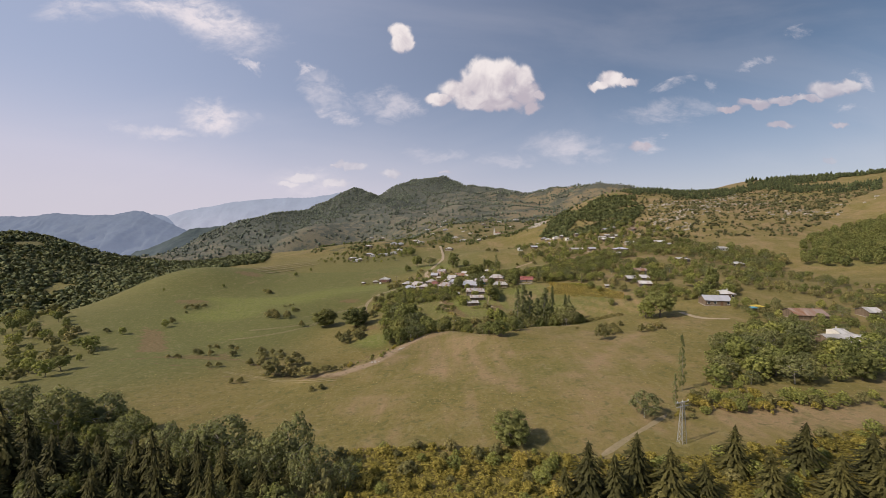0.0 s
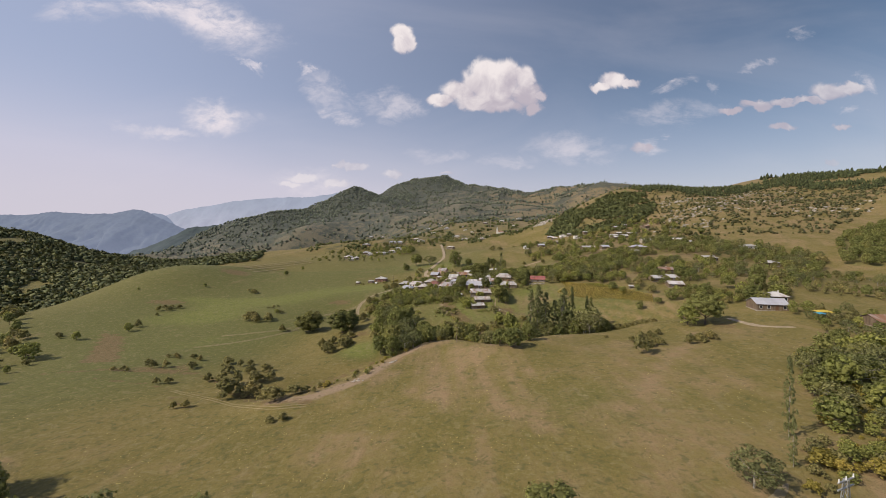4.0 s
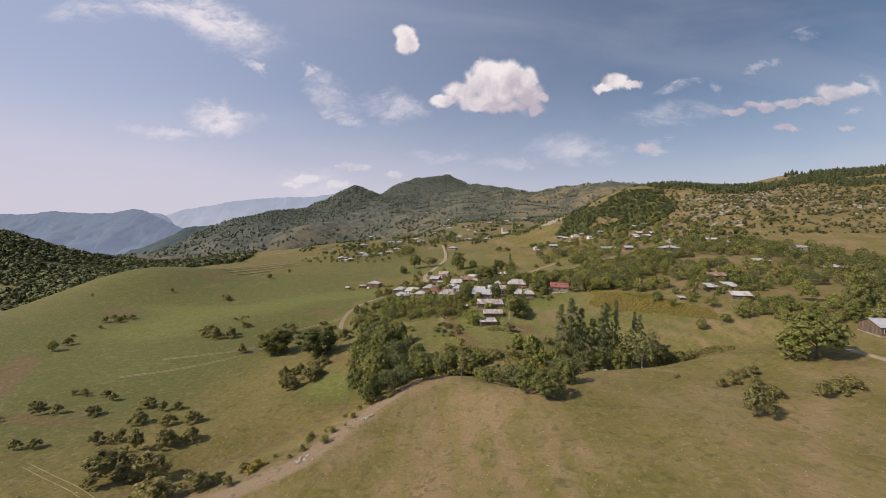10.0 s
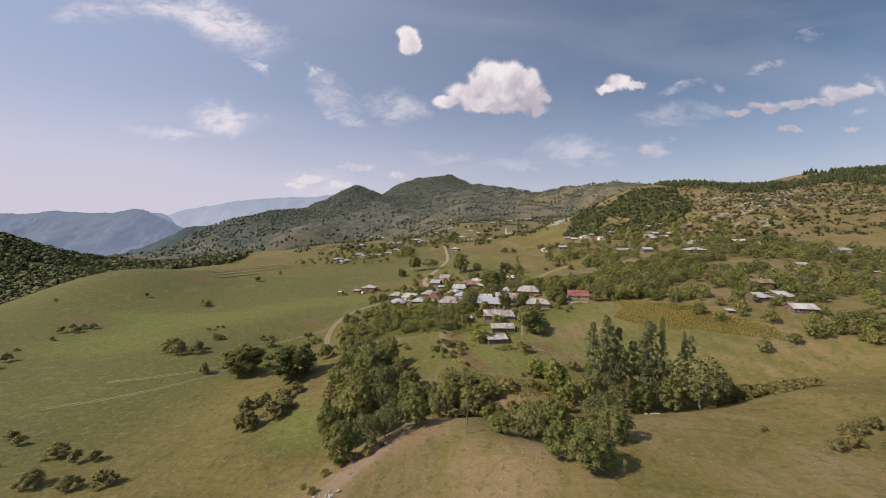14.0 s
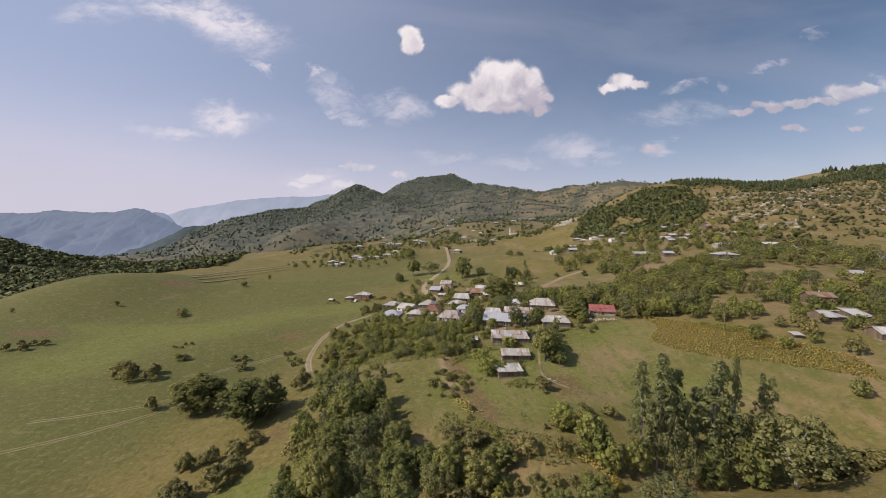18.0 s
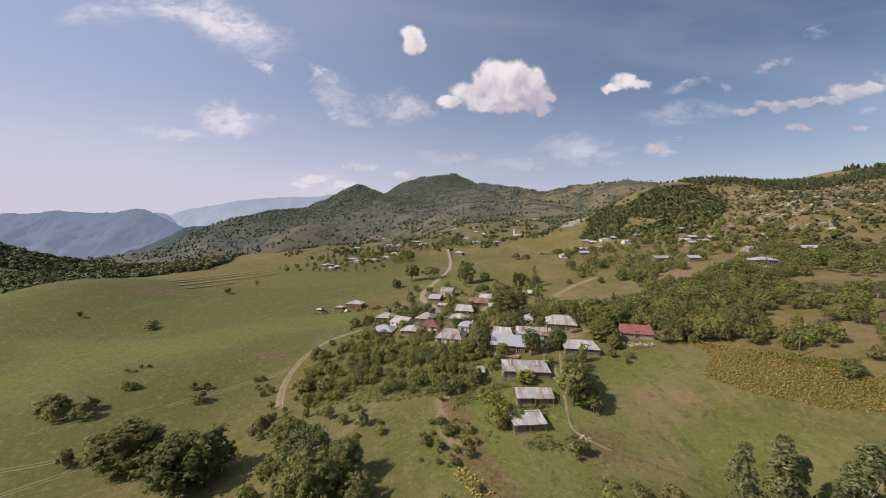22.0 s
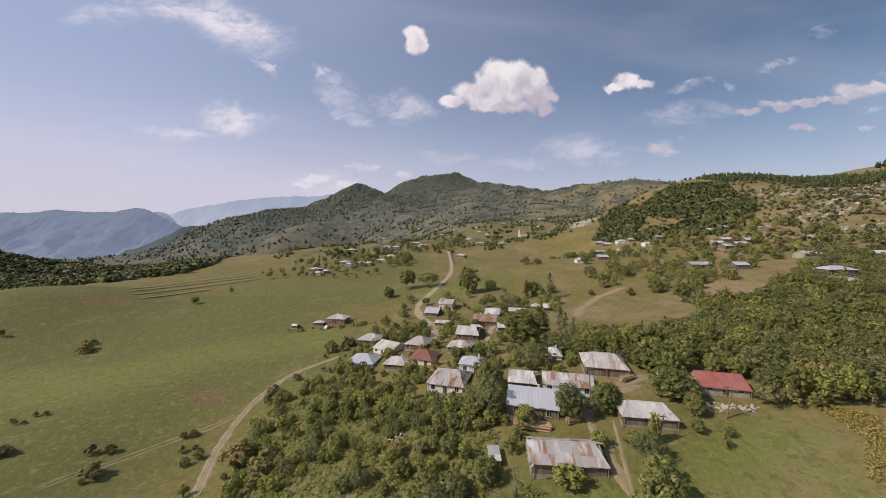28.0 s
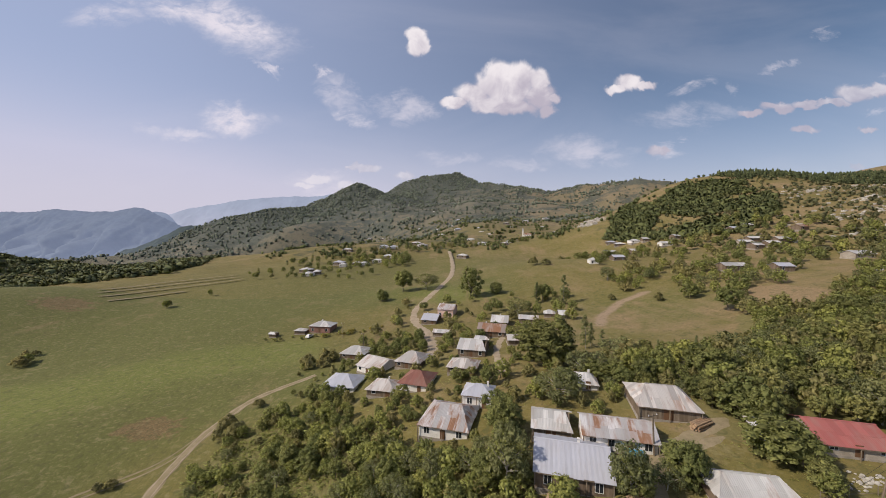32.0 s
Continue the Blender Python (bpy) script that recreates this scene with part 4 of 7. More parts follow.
def trunk_mesh(name, top, r0, limbs, seed, reach=0.3, bark=None):
    rg = random.Random(seed)
    s = Solid()
    p, r = Vector((0, 0, -0.06)), r0
    for k in range(4):
        q = Vector((rg.uniform(-0.015, 0.015), rg.uniform(-0.015, 0.015), top * (k + 1) / 4))
        s.tube(p, q, r, r * 0.82, 7)
        p, r = q, r * 0.82
    for k in range(limbs):
        a = 6.283 * k / limbs + rg.uniform(-0.4, 0.4)
        z0 = top * rg.uniform(0.45, 0.95)
        e = Vector((math.cos(a) * reach, math.sin(a) * reach, z0 + rg.uniform(0.12, 0.3)))
        s.tube((0, 0, z0), e * 0.55 + Vector((0, 0, z0 * 0.45)), r0 * 0.5, r0 * 0.33, 5)
        s.tube(e * 0.55 + Vector((0, 0, z0 * 0.45)), e, r0 * 0.33, r0 * 0.12, 5)
    me = bpy.data.meshes.new(name)
    me.from_pydata(s.v, [], s.f)
    me.materials.append(bark or BARK)
    return me


def round_blobs(seed, count=8, low=0.36, spread=0.27, skirt=5):
    """An inner mass and many small lumps spread over an uneven egg-shaped crown."""
    rg = random.Random(seed)
    out = [(0, 0, 0.56, 0.31, 0.31, 0.33)]
    m = 2 * count + 2 * skirt + 6
    lean = [rg.uniform(0.85, 1.12) for _ in range(5)]
    for k in range(m):
        zc = 0.98 - (1.55 + 0.05 * skirt) * (k + 0.5) / m
        ring = math.sqrt(max(0.0, 1 - zc * zc))
        a = 2.39996 * k + rg.uniform(-0.35, 0.35)
        far = rg.uniform(0.82, 1.10) * lean[int((a % 6.283) / 6.283 * 5)]
        r = rg.uniform(0.075, 0.145)
        z = (0.50 + zc * 0.42 * far) if skirt > 4 else (0.56 + zc * 0.36 * far)
        if z > (0.06 if skirt > 4 else low * 0.5):
            out.append((math.cos(a) * ring * 1.28 * spread * far, math.sin(a) * ring * 1.28 * spread * far, z, r, r, r * rg.uniform(0.65, 0.95)))
    return out


def poplar_blobs(seed):
    rg = random.Random(seed)
    out = []
    for k in range(64):
        z = 0.10 + 0.88 * (k + rg.uniform(-0.6, 0.6)) / 64
        wide = 0.40 * math.sin(math.pi * min(0.97, max(0.06, z)) ** 0.7) + 0.025
        a, d = rg.uniform(0, 6.283), rg.uniform(0.1, 1.0) * wide
        r = rg.uniform(0.05, 0.12)
        out.append((math.cos(a) * d, math.sin(a) * d, z, r, r, rg.uniform(0.022, 0.045)))
    return out


def bush_blobs(seed):
    rg = random.Random(seed)
    out = [(0, 0, 0.38, 0.32, 0.32, 0.38)]
    for k in range(13):
        a = 2.39996 * k + rg.uniform(-0.4, 0.4)
        d, r = 0.40 * math.sqrt((k + 1) / 14) * rg.uniform(0.8, 1.1), rg.uniform(0.08, 0.15)
        out.append((math.cos(a) * d, math.sin(a) * d, 0.72 - 0.5 * (d / 0.4) ** 2 + rg.uniform(-0.08, 0.12), r, r, rg.uniform(0.12, 0.22)))
    return out


def spruce_cloud(seed):
    rg = np.random.RandomState(seed)
    V, F, o = [], [], 0
    for k in range(21):
        z = 0.07 + 0.043 * k
        r = 0.5 * (1.01 - z) ** 0.8 * rg.uniform(0.68, 1.16)
        count = 17 if k < 12 else 10
        for j in range(count):
            a = 6.283 * (j + rg.uniform(-0.45, 0.45)) / count
            rr = r * rg.uniform(0.45, 1.2)
            c, s = math.cos(a), math.sin(a)
            drop = -0.05 * rg.uniform(0.3, 1.6)
            zz = z + rg.uniform(-0.02, 0.02)
            for q0, q1, wd in ((0.1, 0.6, 0.036), (0.4, 0.85, 0.042), (0.68, 1.0, 0.03)):
                wd = wd * (1.25 - z) * rg.uniform(0.7, 1.3)
                a0 = np.array([c * rr * q0, s * rr * q0, zz + 0.03 + drop * q0 * q0 * 2])
                a1 = np.array([c * rr * q1, s * rr * q1, zz + 0.03 + drop * q1 * q1 * 2])
                m_ = (a0 + a1) / 2
                n_ = np.array([-s, c, 0]) * wd
                V += [a0, m_ + n_ + (0, 0, -0.016), a1, m_ - n_ + (0, 0, -0.016)]
                F.append((o, o + 3, o + 2, o + 1))
                o += 4
    for k in range(8):
        z0 = 0.08 + 0.11 * k
        r = 0.22 * (1.03 - z0)
        V += [np.array((math.cos(6.283 * i / 7) * r, math.sin(6.283 * i / 7) * r, z0)) for i in range(7)] + [np.array((0, 0, min(1.0, z0 + 0.22)))]
        F += [(o + i, o + (i + 1) % 7, o + 7) for i in range(7)]
        o += 8
    V = np.array(V)
    N = V * (1.0, 1.0, 0.0) + rg.normal(size=V.shape) * 0.10 + (0, 0, 0.28)
    return V, F, N / np.linalg.norm(N, axis=1)[:, None]


MODELS = {}


LIGHT_MODELS, FAR_MODELS, MID_MODELS = {}, {}, {}
BARK_PALE = wall_material("pale_bark", (0.30, 0.27, 0.22), (0.48, 0.45, 0.38), (3.0, 3.0, 0.4))


def model(kind, blobs, n, size, seed, material, trunk, core=0.62, tall=1.0):
    """A full tree for single planting, and a lighter one of the same build for joined woods."""
    MODELS.setdefault(kind, []).append((mesh_of("crown", *leaf_cloud(blobs, n, size, seed, core, 1, 0.55, tall), material), trunk))
    MID_MODELS.setdefault(kind, []).append((mesh_of("crown", *leaf_cloud(blobs, int(n * 0.66), size * 1.14, seed, core - 0.02, 1, 0.55, tall), material), trunk))
    LIGHT_MODELS.setdefault(kind, []).append(mesh_of("far_crown", *leaf_cloud(blobs, int(n * 0.46), size * 1.24, seed, core - 0.02, 1, 0.55, tall), material))
    FAR_MODELS.setdefault(kind, []).append(mesh_of("distant_crown", *leaf_cloud(blobs, int(n * 0.20), size * 1.65, seed, core + 0.02, 1, 0.55, tall), material))


for i in range(4):
    model("tree", round_blobs(20 + i, 11, 0.30, 0.28, 2 + 2 * i), 1500, 0.028, 30 + i, LEAF, trunk_mesh("trunk", 0.42, 0.028, 6, i))
    model("oak", round_blobs(220 + i, 14, 0.28, 0.30, 3 + 2 * i), 2600, 0.021, 230 + i, LEAF, trunk_mesh("trunk", 0.42, 0.028, 7, 60 + i), 0.66)
    model("poplar", poplar_blobs(60 + i), 4200, 0.025, 70 + i, LEAF_POPLAR, trunk_mesh("trunk", 0.64, 0.026, 5, 20 + i, 0.12, BARK_PALE), 0.40, 3.0)
for i in range(3):
    model("ash", round_blobs(140 + i, 13, 0.30, 0.33, 4), 1900, 0.023, 150 + i, LEAF_ASH, trunk_mesh("trunk", 0.55, 0.022, 9, 50 + i, 0.36, BARK_PALE), 0.38)
    model("heath", bush_blobs(180 + i), 760, 0.040, 190 + i, LEAF_HEATH, None, 0.6)
    model("bush", bush_blobs(100 + i), 760, 0.040, 110 + i, LEAF_BUSH, None, 0.6)
    model("fruit", round_blobs(90 + i, 8, 0.28, 0.29, 5), 1000, 0.034, 95 + i, LEAF_FRUIT, trunk_mesh("trunk", 0.36, 0.026, 5, 40 + i), 0.58)
for i in range(2):
    model("walnut", round_blobs(40 + i, 12, 0.26, 0.31, 9), 2600, 0.026, 50 + i, LEAF_DARK, trunk_mesh("trunk", 0.35, 0.035, 7, 10 + i), 0.70)
    MODELS.setdefault("spruce", []).append((mesh_of("crown", *spruce_cloud(80 + i), NEEDLE), trunk_mesh("trunk", 0.9, 0.020, 0, 30 + i)))
TREE_WORDS = {
    "tree": ("broadleaf_tree", "leafy green broadleaf tree on grassy ground", "tree"),
    "oak": ("oak_tree", "broad leafy green tree with a lumpy crown", "tree"),
    "walnut": ("walnut_tree", "large dense round walnut tree on the meadow", "tree"),
    "poplar": ("poplar_tree", "tall narrow grey-green poplar tree", "tree"),
    "ash": ("ash_tree", "loose-crowned grey-green tree with pale branches", "tree"),
    "spruce": ("spruce_tree", "dark green spruce tree with drooping branches", "tree"),
    "fruit": ("fruit_tree", "small yellow-green fruit tree in the village orchard", "tree"),
    "heath": ("bush", "rounded yellow-green shrub among tall weeds", "bush"),
    "bush": ("bush", "low dense olive-green bush on the grass", "bush"),
}
plant_rg = random.Random(5)


def plant(kind, x, y, h, w, group="", lean=3.0, models=MODELS):
    crown, trunk = plant_rg.choice(models.get(kind) or MODELS[kind])
    name, label, category = TREE_WORDS[kind]
    z = height(x, y)
    turn = Euler((radians(plant_rg.uniform(-lean, lean)), radians(plant_rg.uniform(-lean, lean)), plant_rg.uniform(0, 6.28)))
    m = Matrix.LocRotScale((x, y, z - 0.02 * h), turn, (w, w * plant_rg.uniform(0.9, 1.1), h))
    if trunk is None:
        ob = new(name, crown)
    else:
        ob = new(name)
        for part_name, data in (("trunk", trunk), ("crown", crown)):
            p = new(part_name, data)
            p.parent = ob
    ob.matrix_world = m
    tagged(ob, label, category, group)
    return ob


TAKEN = []
PLANTED = dict.fromkeys(("tree", "ash", "fruit", "walnut", "poplar", "spruce", "bush", "heath"), 0)


def free_of_houses(x, y, r):
    return all((x - a) ** 2 + (y - b) ** 2 > (c + r) ** 2 for a, b, c in TAKEN)


def joined_woods(spots, label):
    """Many alike trees as one mass for each kind of leaf."""
    by_kind = {}
    for kind, x, y, h, w in spots:
        by_kind.setdefault(kind, []).append((x, y, h, w))
    for kind, rows in by_kind.items():
        V, F, N, tone, o = [], [], [], [], 0
        material = MODELS[kind][0][0].materials[0]
        for x, y, h, w in rows:
            crown = plant_rg.choice((LIGHT_MODELS if y < 340 and abs(x) < 160 else FAR_MODELS)[kind])
            a = plant_rg.uniform(0, 6.283)
            t = plant_rg.random()
            z = height(x, y)
            for me in (crown,):
                co = np.empty(len(me.vertices) * 3, np.float32)
                me.vertices.foreach_get("co", co)
                co = co.reshape(-1, 3)
                p = np.stack([x + (co[:, 0] * math.cos(a) - co[:, 1] * math.sin(a)) * w, y + (co[:, 0] * math.sin(a) + co[:, 1] * math.cos(a)) * w, z + (co[:, 2] - 0.02) * h], 1)
                V.append(p)
                F += [tuple(o + i for i in f.vertices) for f in me.polygons]
                n0 = CROWN_NORMALS.get(me.name)
                if n0 is not None:
                    N.append(np.stack([n0[:, 0] * math.cos(a) - n0[:, 1] * math.sin(a), n0[:, 0] * math.sin(a) + n0[:, 1] * math.cos(a), n0[:, 2]], 1))
                tone.append(np.full(len(p), t, np.float32))
                o += len(p)
        ob = mesh_ob("woods", [], [], material)
        me = ob.data
        me.from_pydata(np.concatenate(V).tolist(), [], F)
        if N:
            soften(me, np.concatenate(N))
        me.attributes.new("tone", "FLOAT", "POINT").data.foreach_set("value", np.concatenate(tone))
        tagged(ob, label, "woods", kind="stuff")


def scatter(area, count, kinds, h_range, w_ratio, seed, gap, group="", lines=(), keep=9.0, singles=9999, label="mixed leafy trees of the hillside woods"):
    """Plants trees in an area; those past the first singles, counted from the near side, become one mass."""
    rg = random.Random(seed)
    xs, ys = [p[0] for p in area], [p[1] for p in area]
    spots, tries = [], 0
    while len(spots) < count and tries < count * 40:
        tries += 1
        x, y = rg.uniform(min(xs), max(xs)), rg.uniform(min(ys), max(ys))
        if not inside(x, y, area):
            continue
        if any(inside(x, y, a) for a in (CLEARING_AREA, STUBBLE_AREA)):
            continue
        if waves(x, y, 30, seed) > keep:
            continue
        if any((x - r[1]) ** 2 + (y - r[2]) ** 2 < gap * gap for r in spots) or not free_of_houses(x, y, 1.6):
            continue
        if any(far_from(np.array(x), np.array(y), l) < 2.2 for l in lines):
            continue
        h = rg.uniform(*h_range)
        spots.append((rg.choice(kinds), x, y, h, h * rg.uniform(*w_ratio)))
    spots.sort(key=lambda r: r[2])
    alone = [r for r in spots if r[0] != "bush" and PLANTED[r[0]] < 250][:singles]
    for kind, x, y, h, w in alone:
        PLANTED[kind] += 1
        plant(kind, x, y, h, w, group, 3.0, MID_MODELS)
    rest = [r for r in spots if r not in alone]
    if rest:
        joined_woods(rest, label)


# ---- houses ----
def sheet(a0, a1, b0, b1, waves_, thick=0.035):
    """One corrugated sheet between the eave edge a0-a1 and the ridge edge b0-b1."""
    a0, a1, b0, b1 = map(Vector, (a0, a1, b0, b1))
    n = (a1 - a0).cross(b0 - a0 if (b0 - a0).length > 0.01 else b1 - a0).normalized()
    k = waves_ * 2
    v, f = [], []
    for lift in (0.0, -thick):
        for i in range(k + 1):
            up = n * (lift + (0.016 if i % 2 else -0.006))
            v += [tuple(a0.lerp(a1, i / k) + up), tuple(b0.lerp(b1, i / k) + up)]
    o = 2 * (k + 1)
    for i in range(k):
        j = 2 * i
        f += [(j, j + 2, j + 3, j + 1), (o + j, o + j + 1, o + j + 3, o + j + 2), (j, o + j, o + j + 2, j + 2), (j + 1, j + 3, o + j + 3, o + j + 1)]
    f += [(0, 1, o + 1, o), (2 * k, o + 2 * k, o + 2 * k + 1, 2 * k + 1)]
    return v, f


ROOF_WORDS = {"steel": "smooth grey steel", "pale": "pale galvanised sheet", "patched": "rust-patched metal sheet", "patched_pale": "weathered pale sheet", "rust": "rusty brown sheet", "red": "red painted sheet", "brick_red": "faded rust-red sheet"}
WALL_WORDS = {"whitewash": "whitewashed walls", "timber": "dark timber walls", "stone": "rough stone walls", "pink": "pink plaster walls", "brown": "brown brick walls"}


def roof_panel(e0, e1, r0, r1, pitch_w, mat_, parent, waves_, clip_l=0.0, clip_r=0.0, rg=random):
    """Covers a slope from eave e0-e1 to ridge r0-r1 with sheets; the ridge may be shorter than the eave (hips)."""
    e0, e1, r0, r1 = map(Vector, (e0, e1, r0, r1))
    length = (e1 - e0).length
    n = max(1, round(length / pitch_w))
    along = (e1 - e0).normalized()
    la, lb = (r0 - e0).dot(along), (r1 - e0).dot(along)
    fall0 = (r0 - e0) - along * la

    def top(s):
        if s < la:
            return max(0.02, s / la)
        if s > lb:
            return max(0.02, (length - s) / (length - lb))
        return 1.0

    marks = [length * i / n for i in range(n + 1)]
    corners = [c for c in (la, lb) if 0.05 < c < length - 0.05]
    marks = sorted([m for m in marks if all(abs(m - c) > 0.2 for c in corners)] + corners)
    for i, (s0, s1) in enumerate(zip(marks, marks[1:])):
        lap = 0.03 * (i % 2)
        lift = Vector((0, 0, 0.012 * (i % 2)))
        extra = rg.uniform(-0.10, 0.08)
        p0, p1 = e0 + along * (s0 - lap), e0 + along * (s1 + lap)
        q0, q1 = e0 + along * (s0 - lap) + fall0 * top(s0), e0 + along * (s1 + lap) + fall0 * top(s1)
        down = -fall0.normalized() * extra
        if pitch_w < 1.2 and top(s0) == 1.0 and top(s1) == 1.0 and fall0.length > 3.0:
            k = rg.uniform(0.42, 0.6)
            up = Vector((0, 0, 0.03))
            v, f = sheet(p0 + down + lift, p1 + down + lift, p0.lerp(q0, k) + lift, p1.lerp(q1, k) + lift, waves_)
            mesh_ob("roof_sheet", v, f, mat_, parent)
            v, f = sheet(p0.lerp(q0, k - 0.04) + lift + up, p1.lerp(q1, k - 0.04) + lift + up, q0 + lift, q1 + lift, waves_)
        else:
            v, f = sheet(p0 + down + lift, p1 + down + lift, q0 + lift, q1 + lift, waves_)
        mesh_ob("roof_sheet", v, f, mat_, parent)


def window(parent, x, y, z, w, h, detailed):
    s = Solid()
    b = 0.07
    s.box(x - w / 2 - b, x + w / 2 + b, y - 0.05, y + 0.02, z - b, z)
    s.box(x - w / 2 - b, x + w / 2 + b, y - 0.05, y + 0.02, z + h, z + h + b)
    s.box(x - w / 2 - b, x - w / 2, y - 0.05, y + 0.02, z, z + h)
    s.box(x + w / 2, x + w / 2 + b, y - 0.05, y + 0.02, z, z + h)
    if detailed:
        s.box(x - 0.025, x + 0.025, y - 0.045, y + 0.02, z, z + h)
    win = s.part("window", FRAMEW, parent, "white painted window frame")
    Solid().box(x - w / 2, x + w / 2, y - 0.02, y + 0.03, z, z + h).part("pane", GLASS, win)


def house(kind, x, y, yaw, L, D, eave, rise, roof, wall, shape, detail):
    rg = random.Random(int(x * 7 + y * 13))
    hl, hd = L / 2 - 0.35, D / 2 - 0.45
    c, s_ = math.cos(radians(yaw)), math.sin(radians(yaw))
    low = min(height(x + c * a * hl - s_ * b * hd, y + s_ * a * hl + c * b * hd) for a in (-1, 1) for b in (-1, 1))
    base = height(x + s_ * D / 2, y - c * D / 2)
    TAKEN.append((x, y, max(L, D) * 0.5))
    if shape == "mono":
        words = "%s with lean-to %s roof and %s" % (kind, ROOF_WORDS[roof], WALL_WORDS[wall])
    else:
        words = "%s with %s roof and %s" % (kind, ROOF_WORDS[roof], WALL_WORDS[wall])
    top = tagged(holder(kind, x, y, yaw, 0, base), words, kind, "village houses")
    foot = min(low - base, 0.0) - 0.6
    wm = WALLS[wall]
    th = 0.25
    Solid().box(-hl - 0.08, hl + 0.08, -hd - 0.08, hd + 0.08, foot, 0.30).part("plinth", PLINTH, top)
    hi = eave + (rise if shape == "mono" else 0)
    Solid().box(-hl, hl, -hd, -hd + th, 0.30, eave - 0.02).part("wall", wm, top)
    Solid().box(-hl, hl, hd - th, hd, 0.30, hi - 0.05).part("wall", wm, top)
    for sx in (-1, 1):
        x0, x1 = sorted((sx * hl, sx * (hl - th)))
        y0, y1 = -hd + th, hd - th
        if shape == "gable":
            prof = [(y0, 0.30), (y1, 0.30), (y1, eave + 0.02), (0, eave + rise * (1 - 0.5 / D) - 0.12), (y0, eave + 0.02)]
        elif shape == "mono":
            prof = [(y0, 0.30), (y1, 0.30), (y1, hi - 0.15), (y0, eave - 0.02)]
        else:
            prof = [(y0, 0.30), (y1, 0.30), (y1, eave - 0.02), (y0, eave - 0.02)]
        Solid().prism([(x0, p, q) for p, q in prof], [(x1, p, q) for p, q in prof]).part("wall", wm, top)
    rm = ROOFS[roof]
    pw = {3: 0.95, 2: 1.7, 1: 4.0}[detail]
    wv = {3: 4, 2: 3, 1: 3}[detail]
    if roof == "steel" and detail == 3:
        pw, wv = 1.25, 2
    ey, ex = D / 2, L / 2
    zt = eave + rise
    if shape == "gable":
        roof_panel((-ex, -ey, eave - 0.1), (ex, -ey, eave - 0.1), (-ex, 0, zt), (ex, 0, zt), pw, rm, top, wv, rg=rg)
        roof_panel((ex, ey, eave - 0.1), (-ex, ey, eave - 0.1), (ex, 0, zt), (-ex, 0, zt), pw * 1.6, rm, top, wv, rg=rg)
        Solid().prism([(-ex - 0.05, -0.16, zt + 0.0), (-ex - 0.05, 0.16, zt), (-ex - 0.05, 0, zt + 0.09)], [(ex + 0.05, -0.16, zt), (ex + 0.05, 0.16, zt), (ex + 0.05, 0, zt + 0.09)]).part("ridge_cap", rm, top)
    elif shape == "mono":
        roof_panel((-ex, -ey, eave), (ex, -ey, eave), (-ex, ey, zt), (ex, ey, zt), pw, rm, top, wv, rg=rg)
    else:
        run = min(ex * 0.8, ey * 0.95) if shape == "hip" else min(ex * 0.5, ey * 0.5)
        roof_panel((-ex, -ey, eave - 0.1), (ex, -ey, eave - 0.1), (-ex + run, 0, zt), (ex - run, 0, zt), pw, rm, top, wv, rg=rg)
        roof_panel((ex, ey, eave - 0.1), (-ex, ey, eave - 0.1), (ex - run, 0, zt), (-ex + run, 0, zt), pw * 1.6, rm, top, wv, rg=rg)
        for sx in (-1, 1):
            roof_panel((sx * ex, sx * ey, eave - 0.1), (sx * ex, -sx * ey, eave - 0.1), (sx * (ex - run), 0.01 * sx, zt), (sx * (ex - run), -0.01 * sx, zt), pw, rm, top, wv, rg=rg)
        Solid().tube((-ex + run, 0, zt + 0.03), (ex - run, 0, zt + 0.03), 0.1, 0.1, 6).part("ridge_cap", rm, top)
    y = -hd
    if wall in ("whitewash", "pink", "brown") or kind == "house":
        n = max(1, int(L / 2.6))
        floors = [0.95] if eave < 3.9 else [0.55, 2.65]
        for fl in floors:
            for i in range(n):
                xx = -hl + (i + 0.5) * 2 * hl / n
                if detail > 1 and i == n // 2 and fl == floors[0]:
                    Solid().box(xx - 0.45, xx + 0.45, y - 0.05, y + 0.02, 0.30, 2.2 if eave > 2.4 else 1.9).part("door", DOORW, top, "brown wooden door")
                elif detail > 1 or i % 2 == 0:
                    window(top, xx, y, fl, 0.9, min(1.15, eave - fl - 0.35), detail == 3)
        if detail > 1 and rg.random() < 0.45:
            cx = rg.uniform(-0.3, 0.3) * L
            s = Solid().box(cx - 0.18, cx + 0.18, 0.35, 0.71, zt - 0.9, zt + 0.35)
            s.box(cx - 0.22, cx + 0.22, 0.31, 0.75, zt + 0.35, zt + 0.42)
            s.part("chimney", WALLS["whitewash"], top, "small plastered chimney")
    elif detail == 3:
        n = int(2 * hl / 0.42)
        for i in range(n):
            if n // 2 - 2 <= i <= n // 2 + 1:
                continue
            x0 = -hl + 2 * hl * i / n
            drop = rg.uniform(0, 0.18)
            Solid().box(x0 + 0.015, x0 + 2 * hl / n - 0.015, y - 0.045, y - 0.004, 0.32 + drop * 0.4, eave - 0.05 - drop).part("plank", PLANK, top)
        Solid().box(-0.8, 0.8, y - 0.03, y + 0.01, 0.32, min(2.1, eave - 0.15)).part("door", DOORW, top, "wide dark plank door")
